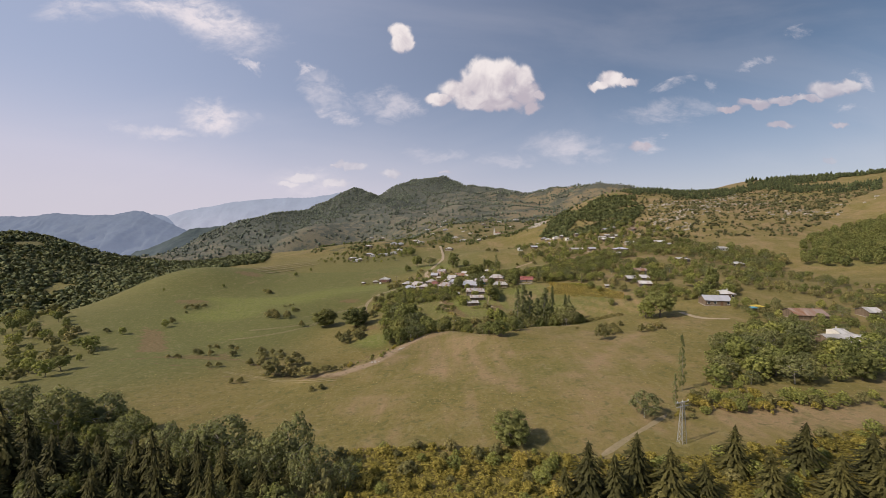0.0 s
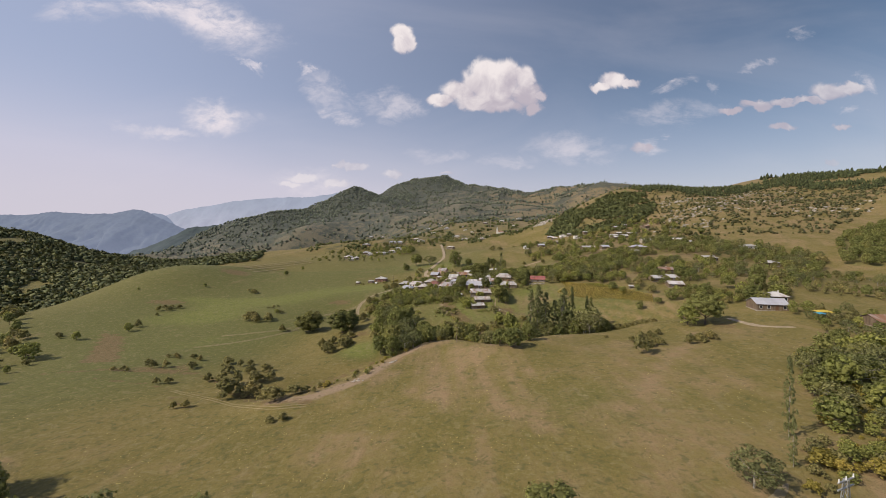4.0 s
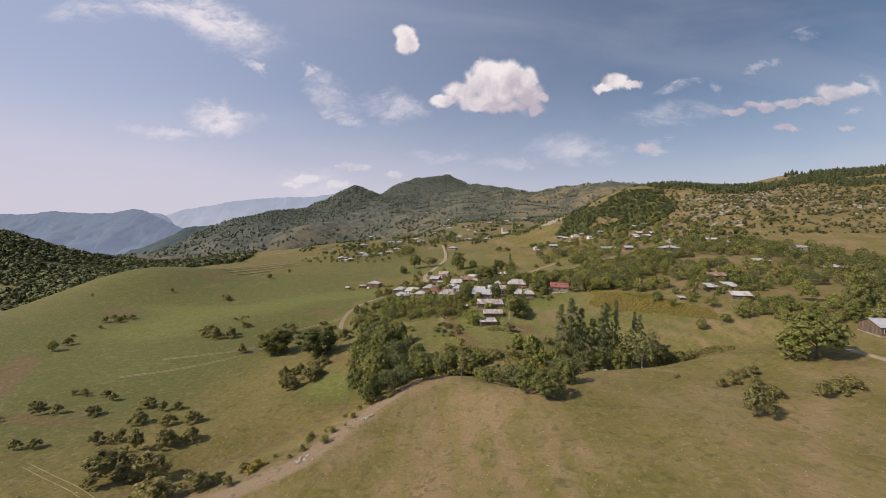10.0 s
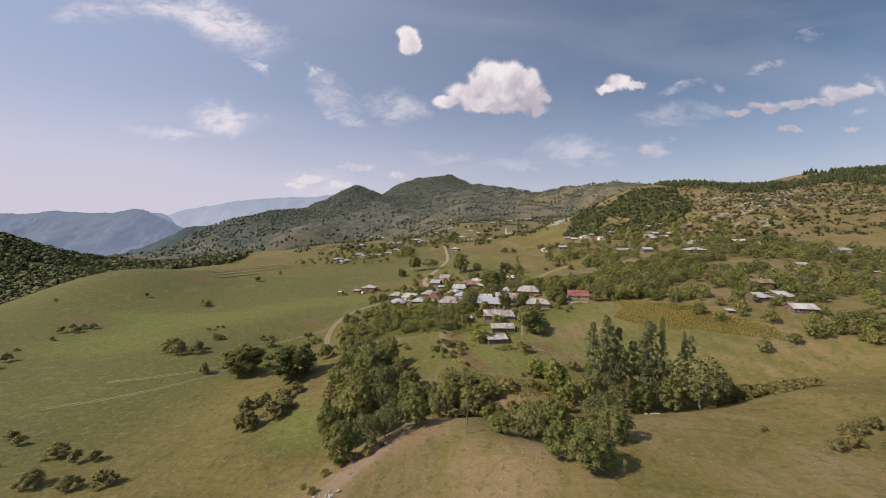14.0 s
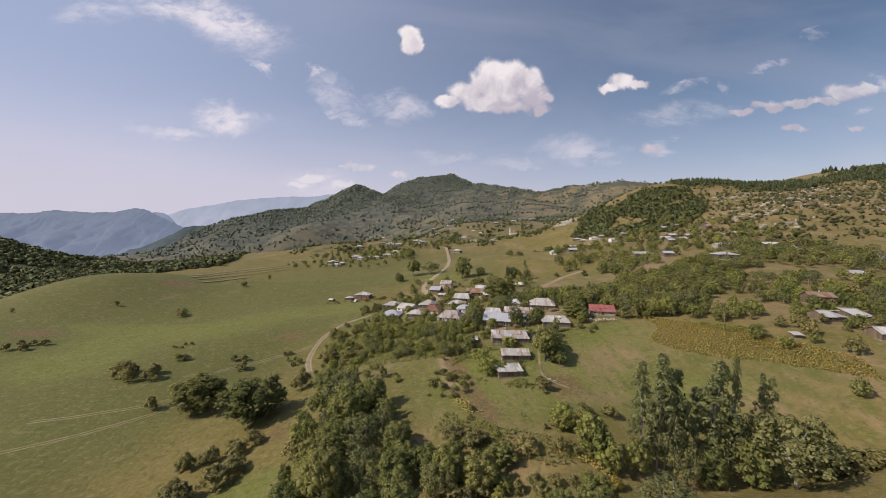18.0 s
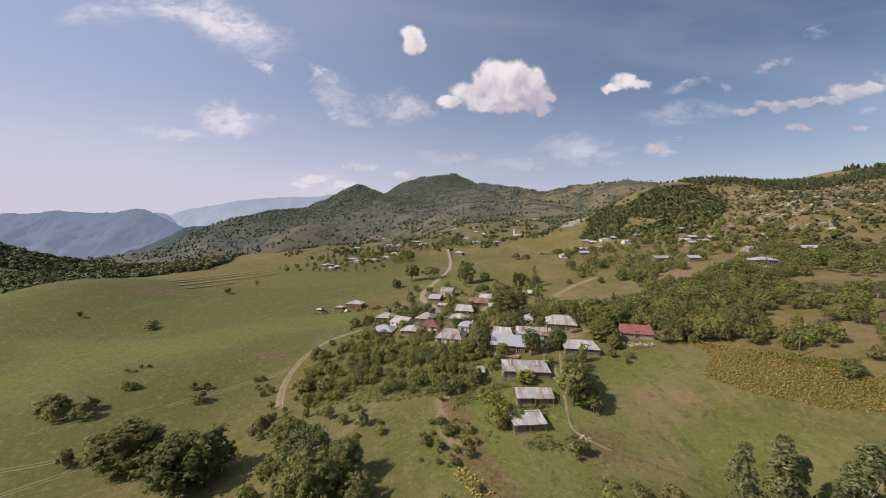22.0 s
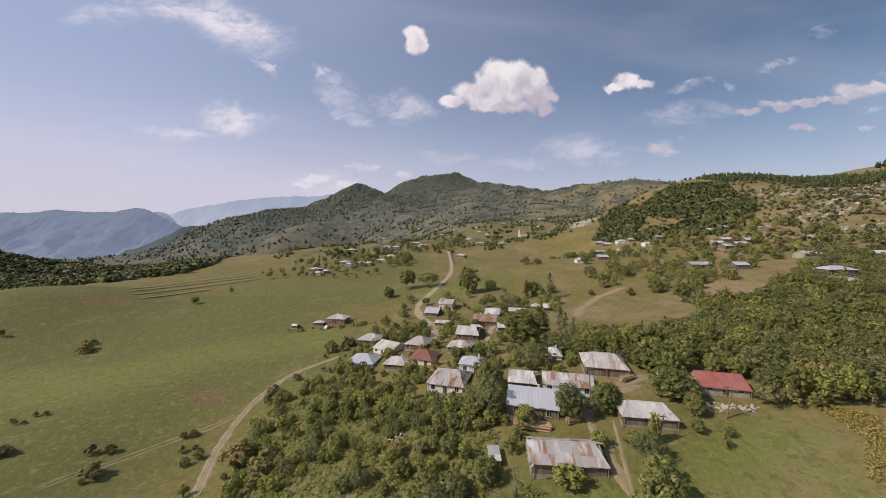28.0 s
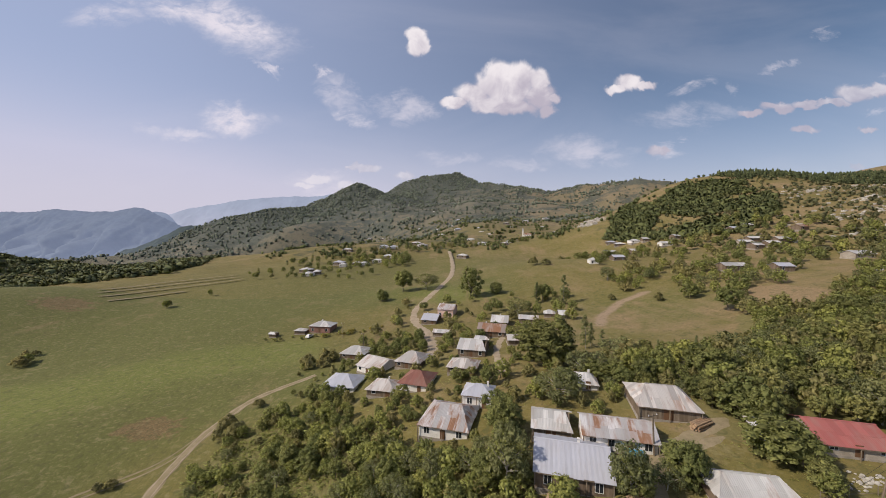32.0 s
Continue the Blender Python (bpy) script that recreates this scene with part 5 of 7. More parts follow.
    if detail == 3:
        for i in range(max(2, int(L / 3.2)) + 1):
            px = -ex + 0.25 + (L - 0.5) * i / max(2, int(L / 3.2))
            Solid().tube((px, -ey + 0.12, foot), (px, -ey + 0.12, eave - 0.16), 0.08, 0.07, 6).part("post", PLANK, top)
        Solid().box(-ex + 0.1, ex - 0.1, -ey + 0.05, -ey + 0.19, eave - 0.24, eave - 0.12).part("eave_beam", PLANK, top)
    return top


house("house", 18.7, 250.7, -13, 10, 10.2, 2.6, 1.84, "steel", "timber", "gable", 3)
house("house", 27, 255.9, -12, 10.5, 7.6, 2.3, 1.37, "patched", "whitewash", "gable", 3)
house("barn", 18.5, 260.8, -12, 6.4, 7.8, 2, 1.4, "pale", "timber", "gable", 3)
house("barn", 37.8, 263.9, -12, 9.6, 10.6, 2.3, 1.91, "patched_pale", "timber", "halfhip", 3)
house("barn", 20.4, 235.0, -3, 11.8, 8.0, 2.1, 1.5, "patched", "stone", "gable", 3)
house("barn", 20, 223.4, 2, 8.3, 6, 1.9, 1.08, "patched_pale", "timber", "gable", 3)
house("shed", 17, 214.3, 7, 6.9, 4.8, 1.8, 0.63, "pale", "timber", "mono", 3)
house("barn", 37.4, 243.6, -9, 9.4, 6.6, 2, 1.5, "pale", "timber", "halfhip", 3)
house("house", 56.8, 253.4, -13, 8.8, 9.2, 1.7, 1.6, "red", "stone", "gable", 3)
house("shed", 47.4, 252.8, -12, 4.5, 6, 1.8, 0.9, "pale", "stone", "mono", 3)
house("shed", 29.5, 276, -12, 4.1, 7.2, 1.4, 1.17, "pale", "whitewash", "hip", 3)
house("shed", 9.4, 236.6, 0, 2, 4.1, 1.4, 0.27, "pale", "timber", "mono", 3)
house("house", -30.8, 324.8, -12, 8.9, 9.2, 1.9, 1.66, "pale", "timber", "hip", 2)
house("house", -20, 307.8, -32, 8.8, 10.2, 2.1, 1.84, "patched_pale", "whitewash", "gable", 2)
house("house", -9.6, 307.6, -18, 8, 10.2, 2.1, 1.84, "patched_pale", "timber", "hip", 2)
house("house", -6.4, 290.1, -14, 7.5, 9.6, 2.1, 1.73, "brick_red", "whitewash", "hip", 2)
house("house", -14.4, 289.8, -12, 7.7, 7.8, 1.9, 1.4, "patched_pale", "timber", "hip", 2)
house("house", -27.1, 297.8, -7, 9.4, 9.8, 2.2, 1.76, "steel", "whitewash", "hip", 2)
house("house", 1.7, 267.5, -14, 9.4, 10.8, 2.4, 1.94, "patched", "whitewash", "halfhip", 3)
house("house", 7.5, 274.5, -12, 6.4, 6.8, 2.7, 1.22, "steel", "whitewash", "hip", 3)
house("house", 4.9, 295.5, -12, 7.9, 7.6, 1.9, 1.37, "patched_pale", "timber", "hip", 2)
house("house", 8.2, 311.2, -12, 8.6, 10.2, 2.4, 1.84, "pale", "timber", "gable", 2)
house("house", 16.1, 334.7, -12, 10.2, 10.2, 2.2, 1.84, "rust", "timber", "gable", 2)
house("shed", 11.7, 323.3, -12, 5.4, 3.6, 1.6, 0.36, "pale", "timber", "mono", 2)
house("house", 20.9, 350.9, -12, 7, 10.2, 1.9, 1.84, "pale", "timber", "gable", 2)
house("house", -1, 373.9, -12, 7.9, 10.2, 3.7, 1.84, "patched", "pink", "gable", 2)
house("house", -7.9, 364.6, -12, 7.3, 10.2, 2.1, 1.84, "steel", "timber", "gable", 2)
house("shed", -2.3, 340.4, -12, 6.9, 4.8, 1.6, 0.72, "pale", "timber", "gable", 2)
house("shed", 32.2, 350.6, -12, 7.9, 6, 1.9, 1.08, "pale", "timber", "gable", 2)
house("shed", 42.4, 358.2, -12, 4.9, 6, 1.8, 1.08, "pale", "timber", "hip", 2)
house("shed", 46.4, 353.5, -7, 3.6, 6, 1.8, 1.44, "pale", "timber", "gable", 2)
house("shed", 20.9, 318.7, 0, 3.9, 6, 1.8, 1.08, "patched_pale", "timber", "gable", 2)
house("house", -56.8, 365, -6, 10.2, 8.6, 3.2, 1.55, "pale", "brown", "hip", 2)
house("shed", -65.4, 361.9, -5, 5.5, 4.8, 1.9, 0.63, "pale", "timber", "hip", 2)
house("shed", -76, 358, -4, 3.7, 3.6, 1.6, 0.54, "pale", "timber", "gable", 2)
house("house", -115.2, 495.3, 5, 8.2, 8.4, 2.4, 1.26, "pale", "whitewash", "hip", 1)
house("house", -111.8, 504.5, 8, 5.9, 8.4, 2.4, 1.26, "pale", "timber", "hip", 1)
house("house", -84.2, 553, 5, 10.2, 8.4, 2.4, 1.26, "pale", "whitewash", "hip", 1)
house("house", -74.5, 570.7, 5, 12.4, 8.4, 2.4, 1.26, "pale", "whitewash", "hip", 1)
house("house", -102.9, 547, 5, 6.6, 8.4, 2.4, 1.26, "pale", "whitewash", "hip", 1)
house("house", 138, 387, 3, 12.5, 7.8, 2.6, 1.35, "pale", "timber", "gable", 1)
house("house", 192, 452, -7, 8.5, 7.8, 2.4, 1.35, "pale", "stone", "gable", 1)
house("house", 147, 370, -4, 7, 7.8, 2.6, 1.35, "steel", "timber", "gable", 1)
house("house", 206, 439, -6, 10, 7.8, 2.4, 1.35, "pale", "timber", "gable", 1)
house("house", 190, 380, 1, 10, 7.8, 2.4, 1.35, "pale", "stone", "gable", 1)
# Dark wall colour here stands in for shade under the roof.
house("house", 158, 333, -1, 12, 8.6, 3.2, 1.35, "steel", "timber", "hip", 1)
house("shed", 149, 319.5, 5, 7, 5.5, 1.9, 1.0, "pale", "timber", "mono", 1)
house("house", 211, 366, -8, 10, 7.8, 2.4, 1.35, "pale", "timber", "gable", 1)
house("house", 91.5, 444.7, -3, 5.7, 7.8, 2.9, 1.35, "pale", "whitewash", "hip", 1)
house("house", 141, 541, 4, 11, 7.8, 2.6, 1.35, "pale", "timber", "gable", 1)
house("house", 147, 508, 7, 8, 7.8, 2.6, 1.35, "pale", "timber", "gable", 1)
house("house", 169, 503, 2, 9, 7.8, 2.6, 1.35, "pale", "whitewash", "gable", 1)
house("house", 132, 250.5, -12, 8, 6.4, 3.0, 1.3, "rust", "timber", "gable", 2)
house("house", 116, 231, -5, 6.8, 7.2, 1.9, 1.26, "pale", "timber", "gable", 1)
house("house", 124.5, 231, -12, 5, 7.2, 1.9, 1.26, "pale", "timber", "mono", 1)
house("house", 116, 215, -12, 7.2, 6.4, 2.0, 1.26, "pale", "timber", "gable", 1)
house("shed", 96.5, 219.5, -12, 2.6, 2.8, 1.3, 0.4, "pale", "timber", "mono", 1)
house("house", 221, 281.5, -8, 9.1, 7.2, 2.4, 1.26, "pale", "timber", "hip", 1)
house("house", 242, 326, 4, 13, 7.2, 2.6, 1.26, "pale", "whitewash", "hip", 1)
house("house", 182.7, 286.4, 5, 10.1, 7.2, 2.4, 1.26, "pale", "timber", "gable", 1)
house("house", 209.7, 350.9, -4, 7.3, 7.2, 2.4, 1.26, "pale", "timber", "gable", 1)
house("house", 125.5, 172, -14, 11, 8.6, 2.6, 1.8, "steel", "timber", "gable", 2)
house("house", 137.5, 182.5, -14, 8, 7.2, 2.6, 1.5, "pale", "timber", "hip", 2)
house("barn", 140.6, 144.9, -10, 11.5, 10.2, 1.9, 1.84, "rust", "timber", "gable", 2)
house("barn", 163.2, 142.5, -10, 5, 7.2, 2.2, 1.35, "pale", "timber", "gable", 2)
house("barn", 122.6, 113.4, -3, 13.6, 8.4, 2.1, 1.44, "pale", "timber", "gable", 2)
house("shed", 129.6, 121.6, -3, 3.9, 6, 1.9, 0.9, "pale", "whitewash", "gable", 2)
house("house", -124.3, 514.1, -15, 10, 9, 2.6, 1.44, "pale", "timber", "hip", 1)
house("house", -110.9, 561, -10, 11, 9, 2.6, 1.44, "steel", "timber", "hip", 1)
house("house", -88.1, 671.6, 10, 12.5, 9, 2.6, 1.44, "steel", "whitewash", "hip", 1)
house("house", -228, 1198.7, -14, 12.5, 9, 2.6, 1.44, "steel", "timber", "hip", 1)
house("house", -188.4, 1173.6, -15, 12.5, 9, 2.6, 1.44, "pale", "timber", "hip", 1)
house("house", -40.6, 683.7, 15, 12.5, 9, 2.6, 1.44, "patched_pale", "whitewash", "hip", 1)
house("house", -23.7, 881.2, 0, 12.5, 9, 2.6, 1.44, "pale", "whitewash", "hip", 1)
house("house", 6.2, 905.4, 10, 12.5, 9, 2.6, 1.44, "steel", "whitewash", "hip", 1)
house("house", 9.7, 580.1, -20, 11, 9, 2.6, 1.44, "pale", "timber", "hip", 1)
house("house", 61.3, 652.1, -5, 10, 9, 2.6, 1.44, "patched_pale", "timber", "hip", 1)
house("house", 71.3, 681.3, -10, 10, 9, 2.6, 1.44, "steel", "whitewash", "hip", 1)
house("house", 69, 853.1, 14, 12.5, 9, 2.6, 1.44, "steel", "whitewash", "hip", 1)
house("house", 60.2, 844.8, -20, 12.5, 9, 2.6, 1.44, "pale", "whitewash", "hip", 1)
house("house", 132.1, 819.6, 15, 12.4, 9, 2.6, 1.44, "patched_pale", "timber", "hip", 1)
house("house", 153.3, 568, -10, 10, 9, 2.6, 1.44, "steel", "timber", "hip", 1)
house("house", 156, 555.3, -15, 10, 9, 2.6, 1.44, "pale", "timber", "hip", 1)
house("house", 44.6, 895.3, -10, 12.5, 9, 2.6, 1.44, "steel", "whitewash", "hip", 1)
house("house", -50.6, 1288.2, -20, 12.5, 9, 2.6, 1.44, "pale", "whitewash", "hip", 1)
house("house", -66.6, 1335.2, -15, 12.5, 9, 2.6, 1.44, "pale", "whitewash", "hip", 1)
house("house", -34.6, 1299.3, 0, 12.5, 9, 2.6, 1.44, "pale", "timber", "hip", 1)
house("house", 8.2, 1156.7, 10, 12.5, 9, 2.6, 1.44, "steel", "whitewash", "hip", 1)
house("house", 26.5, 801.5, -15, 12.5, 9, 2.6, 1.44, "pale", "whitewash", "hip", 1)
house("house", 48.3, 865.2, 0, 12.5, 9, 2.6, 1.44, "pale", "whitewash", "hip", 1)
house("house", -109.9, 1162.4, -20, 12.5, 9, 2.6, 1.44, "pale", "whitewash", "hip", 1)
house("house", 161.8, 892.3, -20, 12.5, 9, 2.6, 1.44, "pale", "whitewash", "hip", 1)
house("house", 143.6, 728, -15, 12.5, 9, 2.6, 1.44, "pale", "whitewash", "hip", 1)
house("house", -13.1, 1110.4, -20, 12.5, 9, 2.6, 1.44, "pale", "timber", "hip", 1)
house("house", -87.1, 1151.1, 10, 12.5, 9, 2.6, 1.44, "steel", "whitewash", "hip", 1)
house("house", 105.1, 897.6, 10, 12.5, 9, 2.6, 1.44, "steel", "timber", "hip", 1)
house("house", 165.3, 545.9, 0, 10, 9, 2.6, 1.44, "pale", "whitewash", "hip", 1)


# more roofs of the upper hamlet and of the village beyond the plateau
UPPER_HOUSES = [
    (201, 455, -5, 10, "pale", "timber"), (187, 436, 4, 6.5, "pale", "timber"), (195, 434, -3, 8, "pale", "timber"),
    (212, 490, 6, 7, "steel", "timber"), (221, 488, -4, 6, "pale", "timber"), (230, 455, 8, 6.5, "rust", "timber"),
    (110, 452, 2, 8, "steel", "timber"), (172, 538, -6, 9, "pale", "timber"), (184, 515, 5, 7, "pale", "timber"),
]
FAR_HOUSES = [
    (-70, 600, 5, 12, "pale", "whitewash"), (-50, 700, -8, 13, "pale", "timber"), (-44, 1075, 6, 14, "steel", "whitewash"),
    (39, 703, 4, 15, "pale", "whitewash"), (93, 780, -10, 13, "patched_pale", "timber"), (205, 1055, 8, 14, "pale", "whitewash"),
    (101, 940, -5, 13, "pale", "timber"), (-91, 552, 5, 9, "pale", "timber"), (-75, 668, 9, 11, "steel", "whitewash"),
    (-130, 655, -6, 12, "pale", "timber"), (22, 790, 8, 12, "pale", "whitewash"), (80, 745, -4, 12, "steel", "timber"),
    (-8, 1000, 3, 13, "pale", "whitewash"), (60, 1010, -9, 13, "patched_pale", "timber"), (150, 1000, 5, 14, "pale", "whitewash"),
]
for x, y, yaw, length, roof, wall in UPPER_HOUSES:
    house("house", x, y, yaw, length, 7.4, 2.5, 1.35, roof, wall, "gable", 1)
for x, y, yaw, length, roof, wall in FAR_HOUSES:
    house("house", x, y, yaw, length, 9, 2.6, 1.45, roof, wall, "hip", 1)


# ---- woods, orchards and single trees ----
WALNUTS = [
    (-69.5, 219, 10.5, 14.5), (-49.5, 209.5, 11.5, 16.5), (25.9, 292.3, 12, 15.9),
]
ALL_WALNUTS = WALNUTS
BUSHES = [
    (-46.9, 180.3, 4.2, 5.4), (-41.9, 188.2, 3.9, 6.6), (-111.6, 241.9, 5.8, 9.7), (-108.2, 242.1, 5.1, 4.4),
    (-102.4, 243.9, 4.6, 5.2), (-83.4, 218.7, 4.5, 4.1), (-101.2, 257.3, 2.6, 4.2), (-152.8, 326.3, 4.4, 5.9),
    (-184.6, 272.9, 3.1, 3.5), (-180.7, 274.1, 2.9, 4), (-176.8, 275.3, 3.2, 4.5), (-177.5, 256.5, 2.1, 2.6),
    (-169.2, 231.9, 4.1, 4.1), (-178.1, 243, 1.6, 2.2), (-112, 177.5, 1.9, 2.4), (-109.6, 178.3, 2, 2.8),
    (-107.2, 176.3, 2.2, 2), (-101.2, 176.5, 2.6, 3.6), (-97, 174.1, 2.6, 2.6), (-83.7, 170.4, 3.3, 5.5),
    (-77.7, 168.2, 2.9, 2.9), (-74.5, 169.2, 2.6, 3.3),
]
BUSHES_2 = [
    (-69.2, 158.5, 3.1, 4.2), (-63.8, 159.8, 3.4, 4.7), (-77.6, 148, 3.3, 3.8), (-73.6, 149.3, 3.1, 4.3),
    (-62, 149.1, 3.1, 4), (-58, 150.4, 3.3, 4.6), (67.3, 154.2, 2.9, 2.6), (70.8, 155.2, 2.6, 3),
    (74.3, 156.3, 2.5, 3.4), (62.4, 140.1, 3.5, 3.5), (66.2, 141.4, 3.1, 4), (56.4, 157.7, 1.1, 0.9),
    (57.4, 158.1, 1, 1.1), (69.5, 181, 3.9, 6), (72.2, 180.5, 3.8, 7.6),
    (75, 179.5, 3.4, 6), (77.2, 178, 3.1, 6.2), (80.5, 177.5, 2.8, 5), (84, 177, 2.4, 4.5), (6.5, 187, 4.2, 6.1),
    (9.3, 183.2, 4.2, 5), (2.1, 188.9, 3.8, 5.6),
]
BUSHES_3 = [
    (9.6, 178.4, 2.9, 4.4), (15.8, 184.7, 3.6, 5.9), (-34, 246.6, 6, 8.8), (-44.2, 226.8, 5.8, 5.8),
    (-30.3, 189.7, 4.1, 5.1), (26.1, 191.9, 4, 5.1), (29.7, 185.8, 4.3, 4.3), (24.2, 206.6, 3.9, 5),
    (21.8, 184.2, 3.1, 4.2), (12.8, 176.3, 2.8, 2.5), (15.8, 177.3, 2.5, 2.9), (16.1, 175.6, 2.3, 3),
    (18.9, 176.5, 2.4, 3.4), (24.2, 191.6, 3.2, 4.3), (30.8, 197.1, 3.2, 3.9), (36.4, 197.5, 3.2, 4.1),
    (-76.6, 253.1, 3.7, 5.3), (-45.2, 255.7, 6.2, 8.2), (-43.7, 229.6, 5, 5.3), (-54, 191.4, 4.2, 3.7),
    (-49.5, 192.9, 3.8, 4.3), (-45, 194.4, 3.5, 4.9),
]
BUSHES_4 = [
    (-55.2, 191.9, 2.7, 3.5), (-51.4, 193, 2.9, 4), (-47, 196.4, 3.2, 4.4), (-43, 197.8, 3.6, 5),
    (-83.9, 260.3, 2.6, 3), (-80.3, 261.4, 2.5, 3.4), (-64, 263.4, 2, 2), (-61.2, 264.1, 1.8, 2.3),
    (-52, 286, 3.8, 5.2), (-48.4, 282.4, 3.8, 3.8), (-45.1, 317.5, 4.8, 6.6), (-40.4, 321.9, 5, 6.3),
    (-112.9, 273.6, 1.8, 1.8), (-110.5, 274.2, 1.6, 2), (-115.9, 270.7, 1.4, 1.9), (-113.9, 269.5, 1.4, 1.4),
    (-111.9, 270, 1.2, 1.6), (87.4, 357.9, 4.3, 5.7), (73.8, 371.8, 3.6, 4.1), (84.8, 383.5, 3.9, 6.1),
    (55.7, 458, 7, 8.5), (63.1, 452.3, 5.3, 6.8),
]
BUSHES_5 = [
    (-158.1, 403.4, 4.5, 3.2), (-161.4, 335.2, 2.6, 3), (-158.4, 336.3, 2.5, 3.4), (-51.8, 282.4, 3.6, 3.1),
    (-47.8, 283.6, 3.2, 3.7), (-48.4, 293.8, 2.7, 3.2), (-43.8, 314.7, 3.9, 3.4), (-40.2, 316.1, 3.5, 4),
    (-38.9, 321.7, 4.2, 6.8), (-67.6, 269, 1.8, 2.5), (-65.6, 269.7, 2, 2.8), (-63.1, 134.8, 6.1, 9),
    (-57.1, 137.3, 5.3, 7.4), (-44.8, 123, 4.6, 7.8), (-66.4, 145.5, 4.9, 4.2), (-61.4, 147.2, 4.4, 5),
    (-40.2, 126.2, 3.1, 5.2), (-37.6, 127.8, 1.8, 2.6), (-35, 126, 1.8, 1.8), (-77.6, 159.5, 3.3, 5.5),
    (-93.3, 163.6, 3.2, 4.5), (-111.2, 166.3, 3, 4.1),
]
BUSHES_6 = [
    (-107.3, 163.4, 3.3, 2.9), (-103.4, 164.5, 3, 3.4), (-91.9, 144.8, 2.7, 2.7), (-88.7, 145.8, 2.4, 3.1),
    (-71.6, 124.3, 2.5, 2.2), (-69, 125.2, 2.3, 2.6), (-40, 111.4, 1.8, 2.5), (-37.4, 112.1, 2, 2.8),
    (-118.7, 159.4, 1.8, 2.5), (-115.7, 160.1, 2, 2.8), (-112.7, 158.3, 2, 2), (-48.4, 180.5, 5.1, 6.4),
    (-43, 184.2, 4.8, 6.6), (-184.4, 267.1, 3.9, 3.9), (-178.5, 268.5, 3.5, 4.5), (-112.4, 242, 5.5, 7.5),
    (-106.3, 237, 5.5, 5.4), (-100.2, 239, 4.9, 6.3), (-193.4, 212.8, 2.7, 3.7), (-190, 210.1, 3, 2.6),
    (74.7, 140, 3.7, 3.7), (78.8, 141.4, 3.3, 4.3),
]
BUSHES_7 = [
    (82.9, 142.7, 3.5, 4.8), (57.3, 134.1, 6.5, 5.7), (62.6, 150.8, 2.2, 2.9), (66, 151.7, 2.4, 3.3),
    (69.4, 149.4, 2.6, 2.3),
]
ALL_BUSHES = BUSHES + BUSHES_2 + BUSHES_3 + BUSHES_4 + BUSHES_5 + BUSHES_6 + BUSHES_7
SMALL_TREES = [
    (-195.5, 332, 3.4, 3), (-231.7, 309.3, 2.4, 2.1), (-158.5, 401.2, 4.3, 4.3), (-152, 429.1, 4.2, 3.7),
    (27.6, 184.2, 8.2, 6.3), (24.7, 191.3, 5.6, 5.6), (29.6, 181, 5.8, 5.5), (88.3, 161.8, 8.3, 8.6),
    (19.6, 229.9, 3.2, 5), (15.9, 243.5, 4.8, 4.6), (35.9, 237.1, 5.4, 1.9), (12.4, 237.8, 2.9, 2.9),
    (32.2, 236.9, 2.4, 3.7), (26.8, 237.2, 2.8, 3.2), (-167.8, 223.9, 5, 4.5), (-180.2, 208.6, 4.6, 4.6),
    (-154.5, 329.8, 3.5, 5.3), (-103.2, 256.1, 3.3, 3.3), (-84.1, 219.4, 3.8, 2.7), (11.1, 219.1, 4.5, 5.5),
    (11.4, 214.5, 4.9, 5.8), (15.1, 215.9, 2.7, 5),
]
SMALL_TREES_2 = [
    (9.4, 223.1, 3.8, 4.8), (32.2, 229.7, 4.4, 4.4),
]
ALL_SMALL_TREES = SMALL_TREES + SMALL_TREES_2
POPLARS = [
    (36.6, 184, 19.5, 7), (39.4, 183.7, 22.3, 8.5), (42.5, 184.5, 19, 6.5), (46.3, 184.1, 16.1, 6.5), (49.3, 184.4, 21.7, 9.5),
    (51.5, 185.5, 18, 7), (54.6, 185.5, 22.1, 5), (61.2, 187.6, 16.8, 4.2), (63.4, 187.4, 15.8, 4.8), (53.2, 375.4, 14.4, 6),
    (42, 382.4, 10.6, 5.6), (39.6, 305.6, 9.8, 4.3), (43.4, 303.5, 5.8, 3.1), (42.3, 286.5, 6.3, 1.8),
    (46.2, 288.2, 5.6, 1.9), (49.6, 286.5, 6, 2), (52, 284.7, 6.4, 1.9), (57.3, 285.2, 6.7, 1.9),
    (42, 308.6, 6.9, 3), (56.8, 87.7, 14, 2.3), (50.5, 80.2, 7.4, 1.7),
]
ALL_POPLARS = POPLARS
TREES = [
    (21.8, 145.7, 6.6, 7.8), (28.9, 153.6, 6.2, 6.7), (18.4, 149.9, 5.9, 6.4), (17.1, 162.6, 6.1, 7.1),
    (11.1, 161.2, 4.2, 5.8), (-18, 157.3, 8.3, 7.2), (-25.2, 174, 7.5, 8.2), (-11.3, 164, 6.6, 7.2),
    (-5.5, 166.5, 7.2, 7.7), (0.6, 177.9, 7.1, 7.8), (6.5, 177.3, 7, 8.1), (-14.3, 160.9, 6.9, 6.9),
    (-20.3, 176.7, 11.2, 9.8), (-20.9, 197.8, 9.9, 11.7), (-31.6, 214.9, 8.4, 10.1), (-16.3, 189.2, 8.2, 9.1),
    (-9.3, 189.5, 5.9, 7.8), (-22, 189.2, 6.8, 8), (-22.7, 181.4, 6.8, 6.8), (-13.9, 179.2, 8.9, 8.3),
    (-8, 179.3, 7.9, 8.3), (-3, 181.1, 6.7, 7.7),
]
